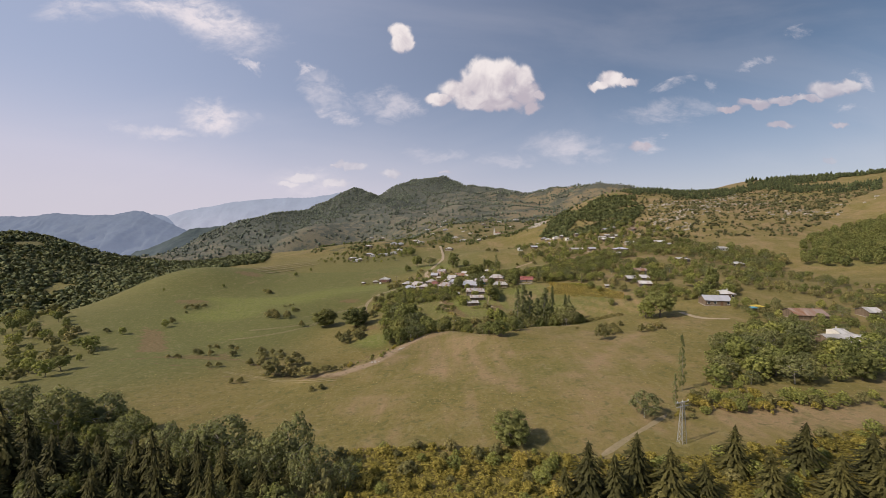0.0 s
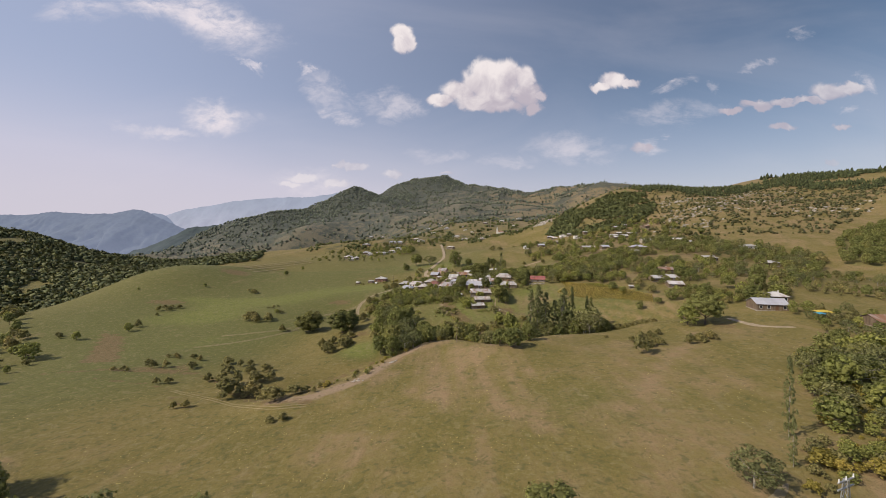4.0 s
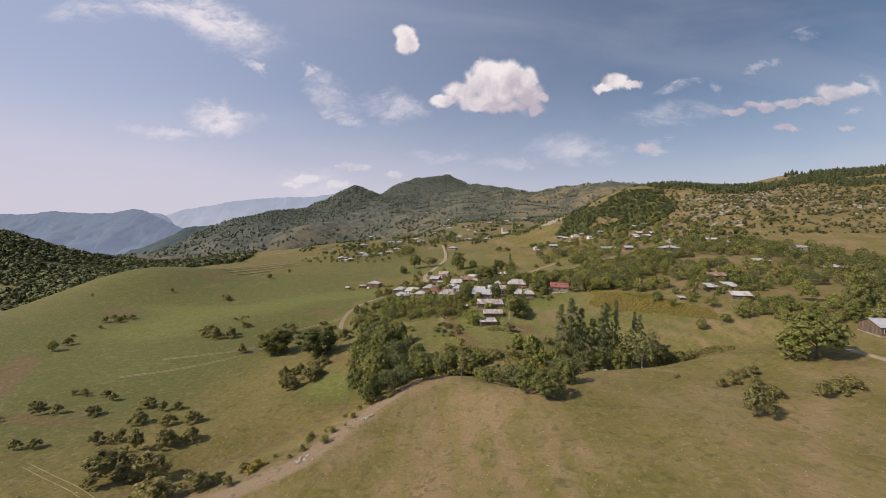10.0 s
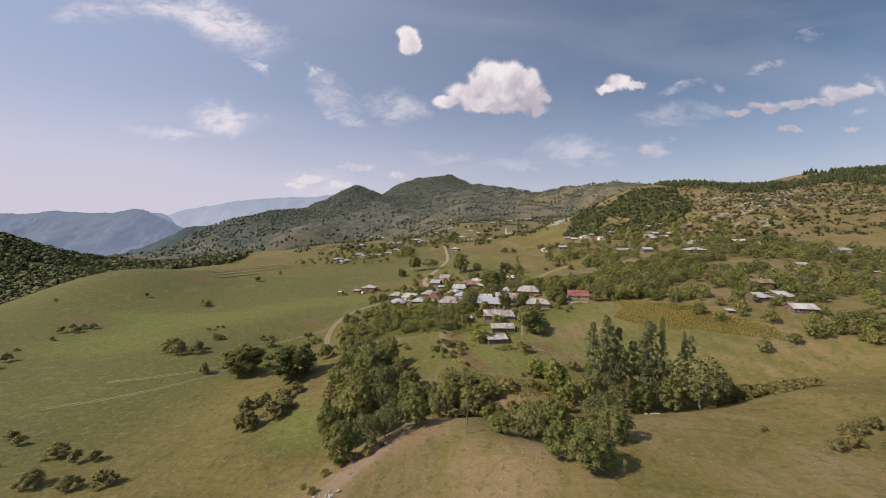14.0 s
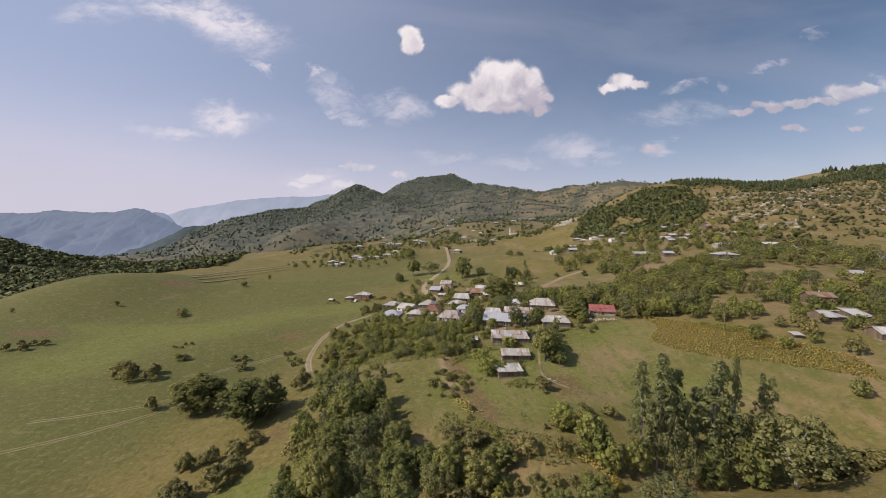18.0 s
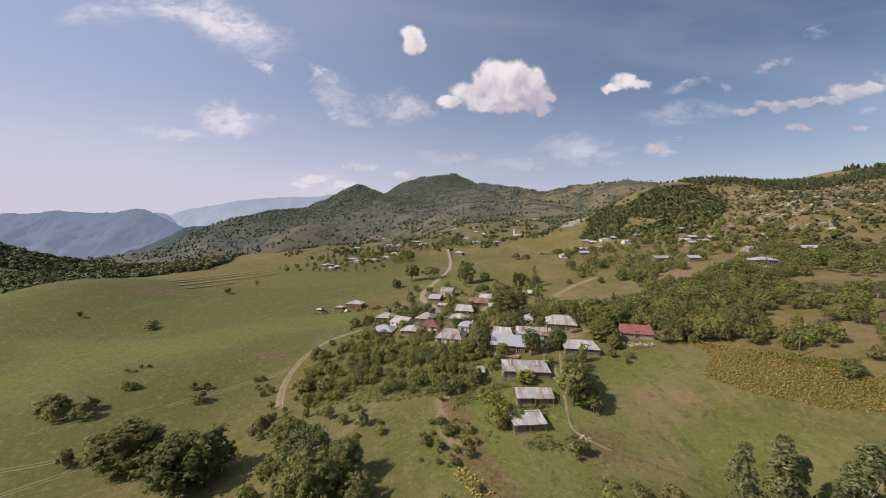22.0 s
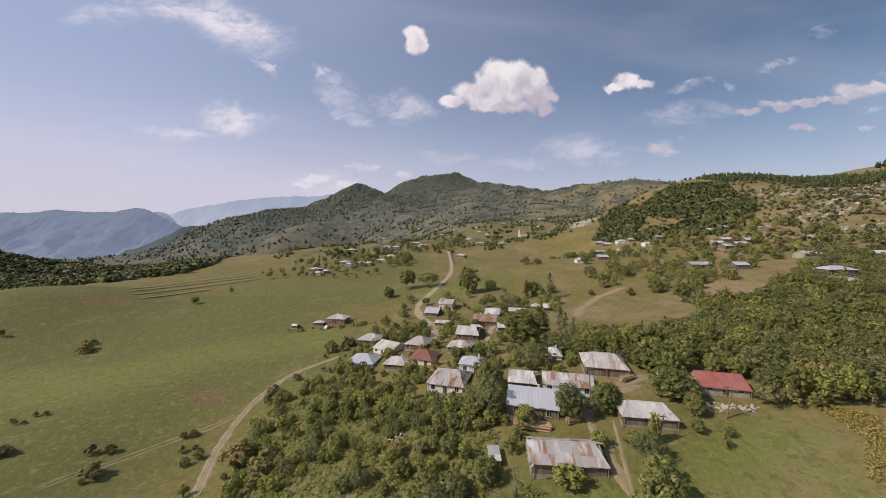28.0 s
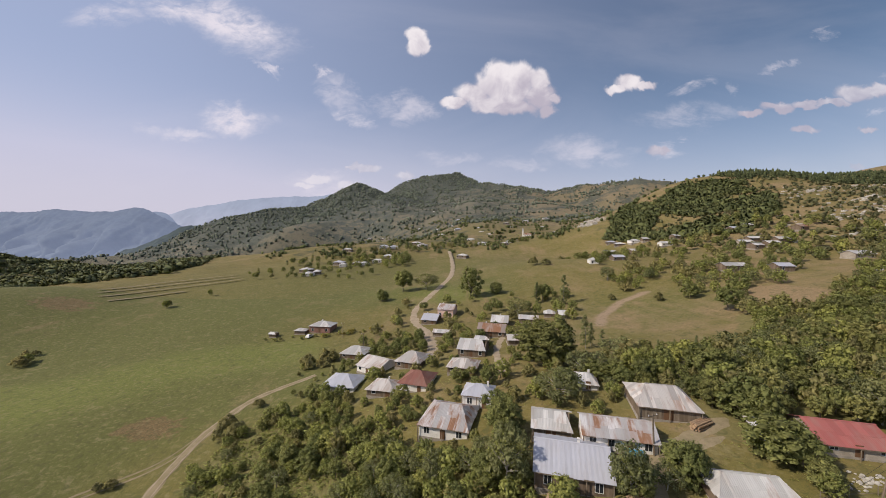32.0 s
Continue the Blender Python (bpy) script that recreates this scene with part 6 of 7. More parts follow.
TREES_2 = [
    (-16.8, 204, 8.2, 8.4), (59.1, 177.3, 13, 14.5), (66, 181, 8.5, 8), (54, 180, 9, 7), (47, 180.5, 7, 7), (42, 180, 8, 6),
    (34.5, 181, 7.5, 5.5), (28.2, 184.1, 7.5, 6.8), (23.7, 171.2, 5.8, 7.5), (32.9, 167.5, 5.9, 9.7), (17.7, 170, 5.3, 5.5), (11, 182.6, 4.6, 6.7),
    (2, 183.6, 5.2, 5.6), (24.1, 244.4, 7.6, 6.1), (31.6, 245.7, 6.2, 5.3), (45.6, 249.7, 5.4, 6.7),
    (47.8, 248.4, 4.8, 6.6), (9.5, 248.6, 9, 7.4), (10.6, 260.4, 7.3, 7.8), (28.1, 220.2, 9.9, 9.3),
    (-29.9, 430.2, 14.7, 15.5), (-15.5, 430.3, 10.8, 16.3),
]
TREES_3 = [
    (-38.8, 410, 7.2, 10), (10.9, 401, 17.1, 15.7), (24.7, 403.9, 6.9, 9), (29.8, 362.4, 8.5, 11.3),
    (45.5, 384.4, 9.4, 9.4), (95.3, 329, 8.7, 10), (97.5, 353, 6.4, 8.7), (84.9, 404.5, 8, 9.2),
    (45.8, 249.9, 6.1, 9.5), (31.6, 247, 5.1, 6.9), (24.8, 244.8, 5.9, 5.9), (21.8, 269.7, 6.4, 10.2),
    (33.2, 278.8, 4.3, 9.6), (48.2, 259.6, 5, 8.1), (7, 249.9, 4.7, 6.2), (29, 245.5, 3.5, 4.2),
    (46.7, 244.3, 3.7, 4.7), (25, 275, 4.6, 6.9), (12.9, 69.9, 6.4, 9.4), (41.7, 76.4, 5.3, 7.3),
    (94, 161.1, 12.3, 14.7), (139, 193.5, 14.1, 9.6),
]
TREES_4 = [
    (129.7, 184.6, 7.5, 9.3), (32.6, 233.5, 4.8, 5.2), (31.5, 225.5, 6.2, 6.4), (31.1, 220, 5.7, 6.3),
    (31.6, 218.1, 4.4, 4.6),
]
ALL_TREES = TREES + TREES_2 + TREES_3 + TREES_4
SPRUCES = [
    (21.3, 54.1, 8.8, 7.6), (28.9, 55.5, 9, 7.7), (32.7, 52.1, 8.1, 8.9), (46, 57.8, 8, 7.1),
    (56.6, 57.7, 8, 8), (54.4, 50.3, 7.4, 7.8), (64.2, 54.6, 7.6, 7.6), (17.9, 53.8, 5, 5),
    (24.9, 52.7, 7.4, 6.5), (37.7, 52.4, 5.7, 5.7), (46.6, 51.5, 7.2, 7.2), (59.2, 49.2, 7.6, 7.6),
    (-73.3, 61.7, 15.3, 11.5), (-62.3, 58.5, 13.6, 10), (-58.8, 59.7, 11.1, 8.3), (-54.1, 59.5, 11.1, 7.4),
    (-50.2, 59.3, 11, 7.4), (-45.9, 59.1, 9.2, 7.3), (-41.3, 58.4, 8.2, 7.2), (-80.6, 70.9, 12.1, 8.8),
    (-91.1, 75.1, 12.8, 10.4), (-70.3, 63.4, 11.8, 8.8),
]
SPRUCES_2 = [
    (-68.3, 66.8, 9.3, 8.3), (-62.4, 66.6, 9.3, 7.2), (-52.4, 64.4, 8, 7), (-36.4, 57, 8, 7.1),
    (-31.8, 55.9, 7.8, 6.9), (-27.1, 55.3, 6.9, 6),
]
ALL_SPRUCES = SPRUCES + SPRUCES_2
ASHES = [
    (-84.1, 80.2, 13.6, 11.1), (-78.8, 84.5, 10.4, 10.4), (-40.1, 66.4, 11.3, 10.3), (-26, 63.3, 11.3, 8.8),
    (-29.5, 60.4, 9.4, 8.4), (-44.6, 65.4, 9.6, 8.1), (-20.8, 58.1, 8.6, 7.2), (-52.4, 69.8, 8.6, 7.6),
    (-65.2, 76.1, 8.2, 8.2), (-104.3, 88.6, 10.9, 10.9), (-33.7, 59.4, 7.4, 7.4), (-16.1, 59.2, 5.5, 5.5),
    (40.7, 183.5, 15.5, 7.2), (53, 184.3, 12.5, 7.3), (59.3, 184.5, 11.5, 6.3), (-0.9, 174.8, 5.5, 5.5),
    (-25, 207.6, 9.4, 9.4),
]
ALL_ASHES = ASHES

for row in ALL_WALNUTS:
    plant("walnut", *row)
for k, (x, y, h, w) in enumerate(ALL_TREES):
    plant(("oak", "tree", "oak", "ash")[k % 4], x, y, h, w * 0.9)
for row in ALL_POPLARS:
    plant("poplar", *row, group="poplars")
for row in ALL_SMALL_TREES:
    plant("fruit", *row)
for row in ALL_ASHES:
    plant("ash", *row)
for row in ALL_SPRUCES:
    plant("spruce", *row, group="spruces at the wood's edge")
for row in ALL_BUSHES:
    plant("bush", *row, group="meadow bushes")

LANES = (TRACK_LINE, VILLAGE_ROAD_LINE, LANE_LINE, YARD_LINE, LANE2_LINE, PATH_LINE)
scatter(ORCHARD_AREA, 68, ["fruit", "fruit", "fruit", "tree", "ash"], (2.0, 4.4), (0.85, 1.3), 11, 2.4, "orchard trees", LANES, 0.7)
scatter(ORCHARD2_AREA, 24, ["fruit", "bush", "tree"], (2.0, 4.2), (0.85, 1.3), 12, 2.6, "orchard trees", LANES, 0.6)
scatter(WOOD_RIGHT_AREA, 190, ["tree", "tree", "ash", "walnut", "fruit", "bush"], (2.2, 7.5), (0.75, 1.15), 13, 2.8, "hillside woods", LANES, 1.0, 80)
scatter(WOOD_RIGHT2_AREA, 230, ["tree", "ash", "walnut", "fruit", "bush", "bush"], (2.2, 7.0), (0.75, 1.15), 14, 3.0, "hillside woods", LANES, 0.8, 60)
scatter(HILL_VILLAGE_AREA, 240, ["tree", "ash", "bush", "fruit"], (2.5, 6.5), (0.75, 1.15), 15, 3.6, "hillside woods", LANES, 0.12, 30)
scatter(LEFT_THICKET_AREA, 75, ["tree", "ash", "ash", "bush"], (3.5, 7.5), (0.6, 0.95), 16, 3.6, "edge of the wood", (), 9, 55)
scatter([(-72, 50), (-30, 47), (-26, 56), (-44, 60), (-74, 62)], 26, ["spruce"], (8.0, 13.0), (0.6, 0.8), 25, 4.2, "spruces at the wood's edge")
scatter([(-9, 160), (-17, 150), (-24, 134), (-32, 125), (-37, 128), (-28, 140), (-22, 156), (-13, 166)], 26, ["heath", "bush", "fruit"], (0.5, 1.7), (1.0, 1.6), 26, 1.6, "shrubs on the scarp", (), 9, 12, "low shrubs on the bare scarp")
scatter([(-78, 350), (-40, 356), (-24, 366), (-24, 369), (-40, 360), (-78, 355)], 26, ["bush", "fruit", "heath"], (0.9, 2.4), (0.9, 1.5), 27, 1.6, "garden bushes of the meadow house", (), 9, 14, "low garden hedge beside the meadow house")
scatter(FRONT_SHRUBS_AREA, 105, ["heath", "heath", "fruit", "bush"], (0.9, 2.8), (0.9, 1.6), 17, 2.3, "shrubs at the wood's edge", (FARM_ROAD_LINE,), 0.45, 60)
scatter([(55, 84), (62, 88), (72, 97), (84, 112), (92, 126), (98, 124), (86, 104), (70, 84), (58, 79)], 60, ["heath", "bush", "heath", "fruit"], (0.8, 2.6), (0.9, 1.5), 28, 1.9, "hedge bushes", (), 9, 20, "shrubby hedge along the field edge")
scatter(RIGHT_WOOD_AREA, 58, ["tree", "ash", "fruit", "walnut"], (3.0, 7.5), (0.8, 1.2), 18, 3.4, "farmstead trees", (), 0.9, 50)
scatter(RIGHT_HEDGE_AREA, 40, ["heath", "fruit", "bush"], (1.2, 3.0), (1.0, 1.5), 19, 1.9, "hedge bushes")
scatter(GULLY_L_AREA, 30, ["tree", "ash", "fruit", "bush"], (3.0, 7.0), (0.7, 1.1), 20, 3.0, "gully trees", (), 9, 18)
scatter([(-6, 186), (36, 182), (40, 200), (24, 204), (0, 200)], 12, ["bush", "fruit"], (0.8, 1.7), (1.0, 1.5), 24, 2.6, "gully trees", LANES, 9, 12)
scatter(GULLY_R_AREA, 42, ["heath", "fruit", "bush", "bush"], (1.2, 3.4), (0.9, 1.4), 21, 2.4, "gully trees")
scatter(CLUMP_LEFT_AREA, 110, ["tree", "bush", "bush", "fruit"], (3.0, 8.0), (0.8, 1.2), 22, 7.0, "valley trees", (), 9, 30, "scattered trees and bushes in the valley")
scatter(STAND_AREA, 120, ["tree"], (6.0, 9.0), (0.7, 1.0), 23, 5.0, "plantation trees", (), 9, 0, "dense even plantation on the slope")


def village_trees(x0, x1, y0, y1, count, seed, h_range=(3.0, 6.5), gap=3.5, singles=9999):
    area = [(x0, y0), (x1, y0), (x1, y1), (x0, y1)]
    scatter(area, count, ["tree", "fruit", "tree", "bush"], h_range, (0.8, 1.2), seed, gap, "village trees", LANES, 9, singles, "trees among village houses and gardens")


village_trees(-34, 34, 262, 345, 120, 31, (2.0, 5.0), 2.8, 70)
village_trees(-44, 14, 258, 292, 42, 38, (1.8, 3.8), 2.4)
village_trees(-12, 50, 235, 262, 34, 32, (1.6, 3.6), 2.6)
village_trees(-46, 34, 256, 330, 100, 39, (1.0, 2.8), 2.0, 25)
scatter([(-20, 192), (34, 190), (26, 214), (8, 232), (-18, 226)], 34, ["bush", "fruit", "bush"], (0.7, 2.4), (1.0, 1.6), 40, 1.5, "village trees", LANES, -0.35, 20, "low shrubs on the slope below the village")
village_trees(-60, -10, 230, 262, 26, 44, (1.2, 3.0), 2.4, 10)
village_trees(-30, 60, 345, 400, 36, 33, (2.5, 6.0), 5.0)
scatter([(-170, 545), (-60, 628), (0, 655), (110, 640), (110, 675), (-20, 700), (-170, 600)], 110, ["tree", "tree", "bush", "poplar"], (3.0, 7.5), (0.6, 1.0), 48, 5.0, "plateau trees", LANES, 0.35, 0, "trees along the far edge of the plateau")
village_trees(-110, -40, 540, 600, 40, 34, (4.0, 8.0), 5.0, 0)
village_trees(90, 250, 380, 520, 150, 35, (4.0, 8.0), 6.0, 0)
village_trees(-170, -60, 480, 545, 40, 36, (2.5, 6.0), 6.0, 0)
village_trees(85, 140, 195, 260, 35, 37, (3.0, 6.0), 4.0, 15)
for area, count, kinds, sizes, seed, gap in (
        (BELT_A_AREA, 55, ["tree", "ash", "fruit", "bush"], (3.0, 6.5), 51, 4.0), (BELT_B_AREA, 170, ["tree", "tree", "ash", "bush"], (3.5, 7.5), 52, 5.0),
        (BELT_C_AREA, 60, ["bush", "fruit", "tree", "bush"], (1.5, 4.0), 53, 2.6), (BELT_D_AREA, 60, ["tree", "ash", "bush", "fruit"], (3.0, 7.0), 54, 4.5),
        (BELT_F_AREA, 60, ["tree", "bush", "fruit", "ash"], (2.0, 5.0), 56, 4.0), (BELT_G_AREA, 60, ["bush", "tree", "bush"], (2.0, 4.5), 57, 3.5),
        (BELT_H_AREA, 80, ["bush", "tree", "ash"], (2.0, 5.5), 58, 4.0), (ORCHARD3_AREA, 60, ["fruit", "fruit", "ash", "tree"], (1.6, 4.0), 59, 2.3),
        (BELT_E_AREA, 45, ["bush", "fruit", "tree"], (1.5, 4.0), 55, 3.0)):
    scatter(area, count, kinds, sizes, (0.8, 1.2), seed, gap, "trees of the upper farms", LANES, 9, 40 if seed == 59 else 12, "trees and hedges round the upper farms")


# ---- far woods, as one mass each ----
def stuff(name, points, material, label, h_range, w_ratio, seed, sprays=0, conifer=False):
    """Many far trees in one mesh: lumpy crowns, with leaf sprays that break their outlines, or tiered conifers."""
    rg = np.random.RandomState(seed)
    P = np.array(points, float)
    n = len(P)
    h = rg.uniform(*h_range, n) * np.where(rg.rand(n) < 0.12, 1.3, 1.0)
    w = h * rg.uniform(*w_ratio, n) * 0.5
    dist = np.hypot(P[:, 0], P[:, 1])
    z = land(P[:, 0], P[:, 1]) + np.clip((dist - 420) / 1500, 0, 1) * (14 * waves(P[:, 0], P[:, 1], 420, 3) + 7 * waves(P[:, 0], P[:, 1], 150, 4)) * (P[:, 1] > 300)
    foot = np.stack([P[:, 0], P[:, 1], z], 1)
    tone = rg.rand(n)
    V, F, N, T, o = [], [], [], [], 0
    if conifer:
        for k in range(4):
            z0, r = 0.06 + 0.22 * k, 1.05 - 0.25 * k
            a = rg.uniform(0, 6.28, n)[:, None] + 6.283 * np.arange(7) / 7
            rr = w[:, None] * r * rg.uniform(0.62, 1.2, (n, 7))
            ring = np.stack([foot[:, 0, None] + np.cos(a) * rr, foot[:, 1, None] + np.sin(a) * rr, foot[:, 2, None] + h[:, None] * (z0 + rg.uniform(-0.04, 0.04, (n, 7)))], 2)
            tip = foot[:, None] + np.stack([w * 0, w * 0, h * min(1.0, z0 + 0.36)], 1)[:, None]
            V.append(np.concatenate([ring, tip], 1).reshape(-1, 3))
            F += [(o + 8 * i + j, o + 8 * i + (j + 1) % 7, o + 8 * i + 7) for i in range(n) for j in range(7)]
            N.append(np.concatenate([np.stack([np.cos(a), np.sin(a), a * 0 + 0.35], 2), np.tile([0.0, 0.0, 1.0], (n, 1, 1))], 1).reshape(-1, 3))
            T.append(np.repeat(tone, 8))
            o += 8 * n
    else:
        iv, fc = ico(1)
        m_ = len(iv)
        lump = rg.uniform(0.62, 1.28, (n, m_, 1))
        size = np.stack([w, w, h * 0.5], 1)[:, None]
        V.append((foot[:, None] + np.stack([w * 0, w * 0, h * 0.46], 1)[:, None] + iv[None] * lump * size).reshape(-1, 3))
        fa = np.array(fc)
        F += (fa[None] + (np.arange(n) * m_)[:, None, None]).reshape(-1, 3).tolist()
        N.append(np.tile(iv + (0, 0, 0.35), (n, 1)) + rg.normal(size=(n * m_, 3)) * 0.16)
        T.append(np.repeat(tone, m_))
        o = n * m_
        if sprays:
            q = n * sprays
            d = rg.normal(size=(q, 3))
            d[:, 2] = np.abs(d[:, 2]) * 0.9 - 0.15
            d /= np.linalg.norm(d, axis=1)[:, None]
            c = np.repeat(foot + np.stack([w * 0, w * 0, h * 0.46], 1), sprays, 0) + d * np.repeat(size[:, 0], sprays, 0) * rg.uniform(0.85, 1.2, (q, 1))
            u = np.cross(d, rg.normal(size=(q, 3)))
            u /= np.linalg.norm(u, axis=1)[:, None]
            t = np.cross(d, u)
            u = u + d * rg.uniform(-0.6, 0.6, (q, 1))
            g = np.repeat(w, sprays)[:, None] * rg.uniform(0.22, 0.48, (q, 1))
            V.append(np.stack([c - u * g, c + t * g * 0.6, c + u * g, c - t * g * 0.6], 1).reshape(-1, 3))
            F += (o + np.arange(4 * q).reshape(q, 4)).tolist()
            N.append(np.repeat(d + (0, 0, 0.35), 4, axis=0))
            T.append(np.repeat(np.repeat(tone, sprays), 4))
    N = np.concatenate(N)
    ob = mesh_ob(name, np.concatenate(V), F, material)
    soften(ob.data, N / np.linalg.norm(N, axis=1)[:, None])
    ob.data.attributes.new("tone", "FLOAT", "POINT").data.foreach_set("value", np.concatenate(T).astype(np.float32))
    return tagged(ob, label, "woods", kind="stuff")


def mountain_points(count, seed):
    """Forest on the peaks and gullies of the far mountain, groves and single trees on its open slopes."""
    rg = np.random.RandomState(seed)
    x, y = rg.uniform(-1300, 900, count * 8), rg.uniform(950, 2500, count * 8)
    forest = 1.3 * bell(x, y, -430, 1840, 240, 200) + 1.3 * bell(x, y, -60, 2320, 480, 220) + 0.9 * bell(x, y, -760, 1650, 300, 260) + 0.5 * bell(x, y, 620, 1900, 260, 240)
    groves = waves(x, y, 190, seed) * 0.5 + waves(x, y, 60, seed + 1) * 0.5
    p = np.clip(forest + 1.1 * np.clip(groves + 0.05, 0, 1), 0.05, 1.0)
    ok = rg.rand(len(x)) < p
    return np.stack([x, y], 1)[ok][:count]


def points_in(area, count, seed, keep=9.0, size=60):
    rg = np.random.RandomState(seed)
    A = np.array(area, float)
    out = []
    for _ in range(60):
        x = rg.uniform(A[:, 0].min(), A[:, 0].max(), count)
        y = rg.uniform(A[:, 1].min(), A[:, 1].max(), count)
        ok = inside(x, y, area) & (waves(x, y, size, seed) < keep)
        out += list(zip(x[ok], y[ok]))
        if len(out) >= count:
            break
    return out[:count]


HILLTOP2_AREA = [(520, 640), (560, 600), (640, 520), (720, 470), (760, 520), (640, 640), (560, 700)]
stuff("hilltop_conifers", points_in(HILLTOP_AREA, 1500, 41, 0.25, 60), HILL_NEEDLE, "dark conifers along the hilltop", (3.0, 6.8), (0.65, 1.05), 41, conifer=True)
stuff("hilltop_conifers", points_in(HILLTOP2_AREA, 900, 47, 0.5, 60), HILL_NEEDLE, "dark conifers along the far crest", (3.5, 7.5), (0.65, 1.05), 47, conifer=True)
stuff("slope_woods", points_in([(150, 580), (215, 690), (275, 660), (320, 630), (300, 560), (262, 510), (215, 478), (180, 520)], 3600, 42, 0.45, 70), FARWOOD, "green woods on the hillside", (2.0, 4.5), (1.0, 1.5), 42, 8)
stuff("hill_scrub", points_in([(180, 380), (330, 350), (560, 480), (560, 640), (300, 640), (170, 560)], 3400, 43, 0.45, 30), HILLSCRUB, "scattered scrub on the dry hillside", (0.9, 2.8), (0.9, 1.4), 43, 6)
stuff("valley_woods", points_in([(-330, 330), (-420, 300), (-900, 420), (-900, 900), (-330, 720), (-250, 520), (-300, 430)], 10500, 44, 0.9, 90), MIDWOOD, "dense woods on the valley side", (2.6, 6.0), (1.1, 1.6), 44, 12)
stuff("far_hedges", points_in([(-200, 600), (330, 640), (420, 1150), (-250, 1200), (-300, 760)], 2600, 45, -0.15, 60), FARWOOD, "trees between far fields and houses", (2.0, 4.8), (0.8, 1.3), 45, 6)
stuff("mountain_woods", mountain_points(17000, 46), HAZY_MOUNTAINWOOD, "woods on the far mountain slopes", (4.0, 8.5), (0.7, 1.1), 46)


def rocks(name, spots, size, label, seed):
    """Angular pale boulders and ledges standing out of the slope."""
    rg = np.random.RandomState(seed)
    iv, fc = ico(1)
    V, F, o = [], [], 0
    for cx, cy, rx, ry, count in spots:
        for _ in range(count):
            x, y = cx + rg.normal() * rx * 0.5, cy + rg.normal() * ry * 0.5
            s = rg.uniform(*size)
            b = np.sign(iv) * np.abs(iv) ** rg.uniform(0.6, 1.0) * rg.uniform(0.7, 1.25, (len(iv), 1)) * s * (rg.uniform(0.8, 1.8), 0.8, rg.uniform(0.4, 0.9))
            far = min(1.0, max(0.0, (math.hypot(x, y) - 420) / 1500))
            V.append(b + (x, y, height(x, y) + far * (14 * float(waves(x, y, 420, 3)) + 7 * float(waves(x, y, 150, 4)))))
            F += [tuple(o + i for i in f) for f in fc]
            o += len(iv)
    ob = mesh_ob(name, np.concatenate(V), F, STONE)
    return tagged(ob, label, "rocks", kind="stuff")


rocks("hillside_rocks", [(290, 470, 60, 18, 90), (420, 430, 60, 22, 60), (330, 560, 60, 18, 80), (400, 520, 70, 20, 80), (250, 420, 40, 12, 50), (440, 570, 60, 20, 70), (320, 500, 40, 12, 60)], (0.5, 2.0), "pale rock ledges on the dry hillside", 91)
rocks("quarry_rocks", [(172, 682, 12, 26, 70), (195, 760, 20, 40, 50), (160, 650, 10, 12, 30)], (0.8, 2.6), "pale broken rocks of the quarry face", 92)


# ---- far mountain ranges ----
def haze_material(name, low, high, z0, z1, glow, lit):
    """Distance: haze painted as emitted light over faint wooded relief, thicker towards the valley."""
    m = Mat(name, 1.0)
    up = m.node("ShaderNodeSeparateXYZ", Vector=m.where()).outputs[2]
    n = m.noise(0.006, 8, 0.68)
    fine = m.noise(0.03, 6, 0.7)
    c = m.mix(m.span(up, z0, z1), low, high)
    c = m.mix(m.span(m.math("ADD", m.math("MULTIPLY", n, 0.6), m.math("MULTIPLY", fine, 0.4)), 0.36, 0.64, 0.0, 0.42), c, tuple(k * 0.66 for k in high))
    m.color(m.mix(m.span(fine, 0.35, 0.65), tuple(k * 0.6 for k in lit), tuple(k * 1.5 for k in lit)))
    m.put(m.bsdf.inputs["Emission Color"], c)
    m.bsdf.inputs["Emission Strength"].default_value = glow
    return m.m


def mountain_range(y, x0, x1, base, level, peaks, seed, material, label, small=1.0):
    n, rows = 300, 34
    v, f = [], []
    xs = np.linspace(x0, x1, n)
    top = level + sum(h * np.exp(-((xs - c) / r) ** 2) for c, r, h in peaks) + small * (5 * waves(xs, xs * 0, 170, seed) + 3 * waves(xs, xs * 0, 60, seed + 1) + 1.6 * waves(xs, xs * 0, 24, seed + 2))
    for j in range(rows):
        k = j / (rows - 1)
        spur = 170 * np.abs(waves(xs, xs * 0 + 900 * k, 420, seed + 5)) + 60 * np.abs(waves(xs, xs * 0 + 500 * k, 130, seed + 6))
        z = base + (top - base) * k ** 0.85
        v += np.stack([xs, y - 620 * (1 - k) - spur * (1 - k) * 1.4, z], 1).tolist()
    for j in range(rows - 1):
        f += [(j * n + i, j * n + i + 1, (j + 1) * n + i + 1, (j + 1) * n + i) for i in range(n - 1)]
    ob = mesh_ob("backdrop", v, f, material, None, "", True)
    return tagged(ob, label, "mountains", kind="structure")


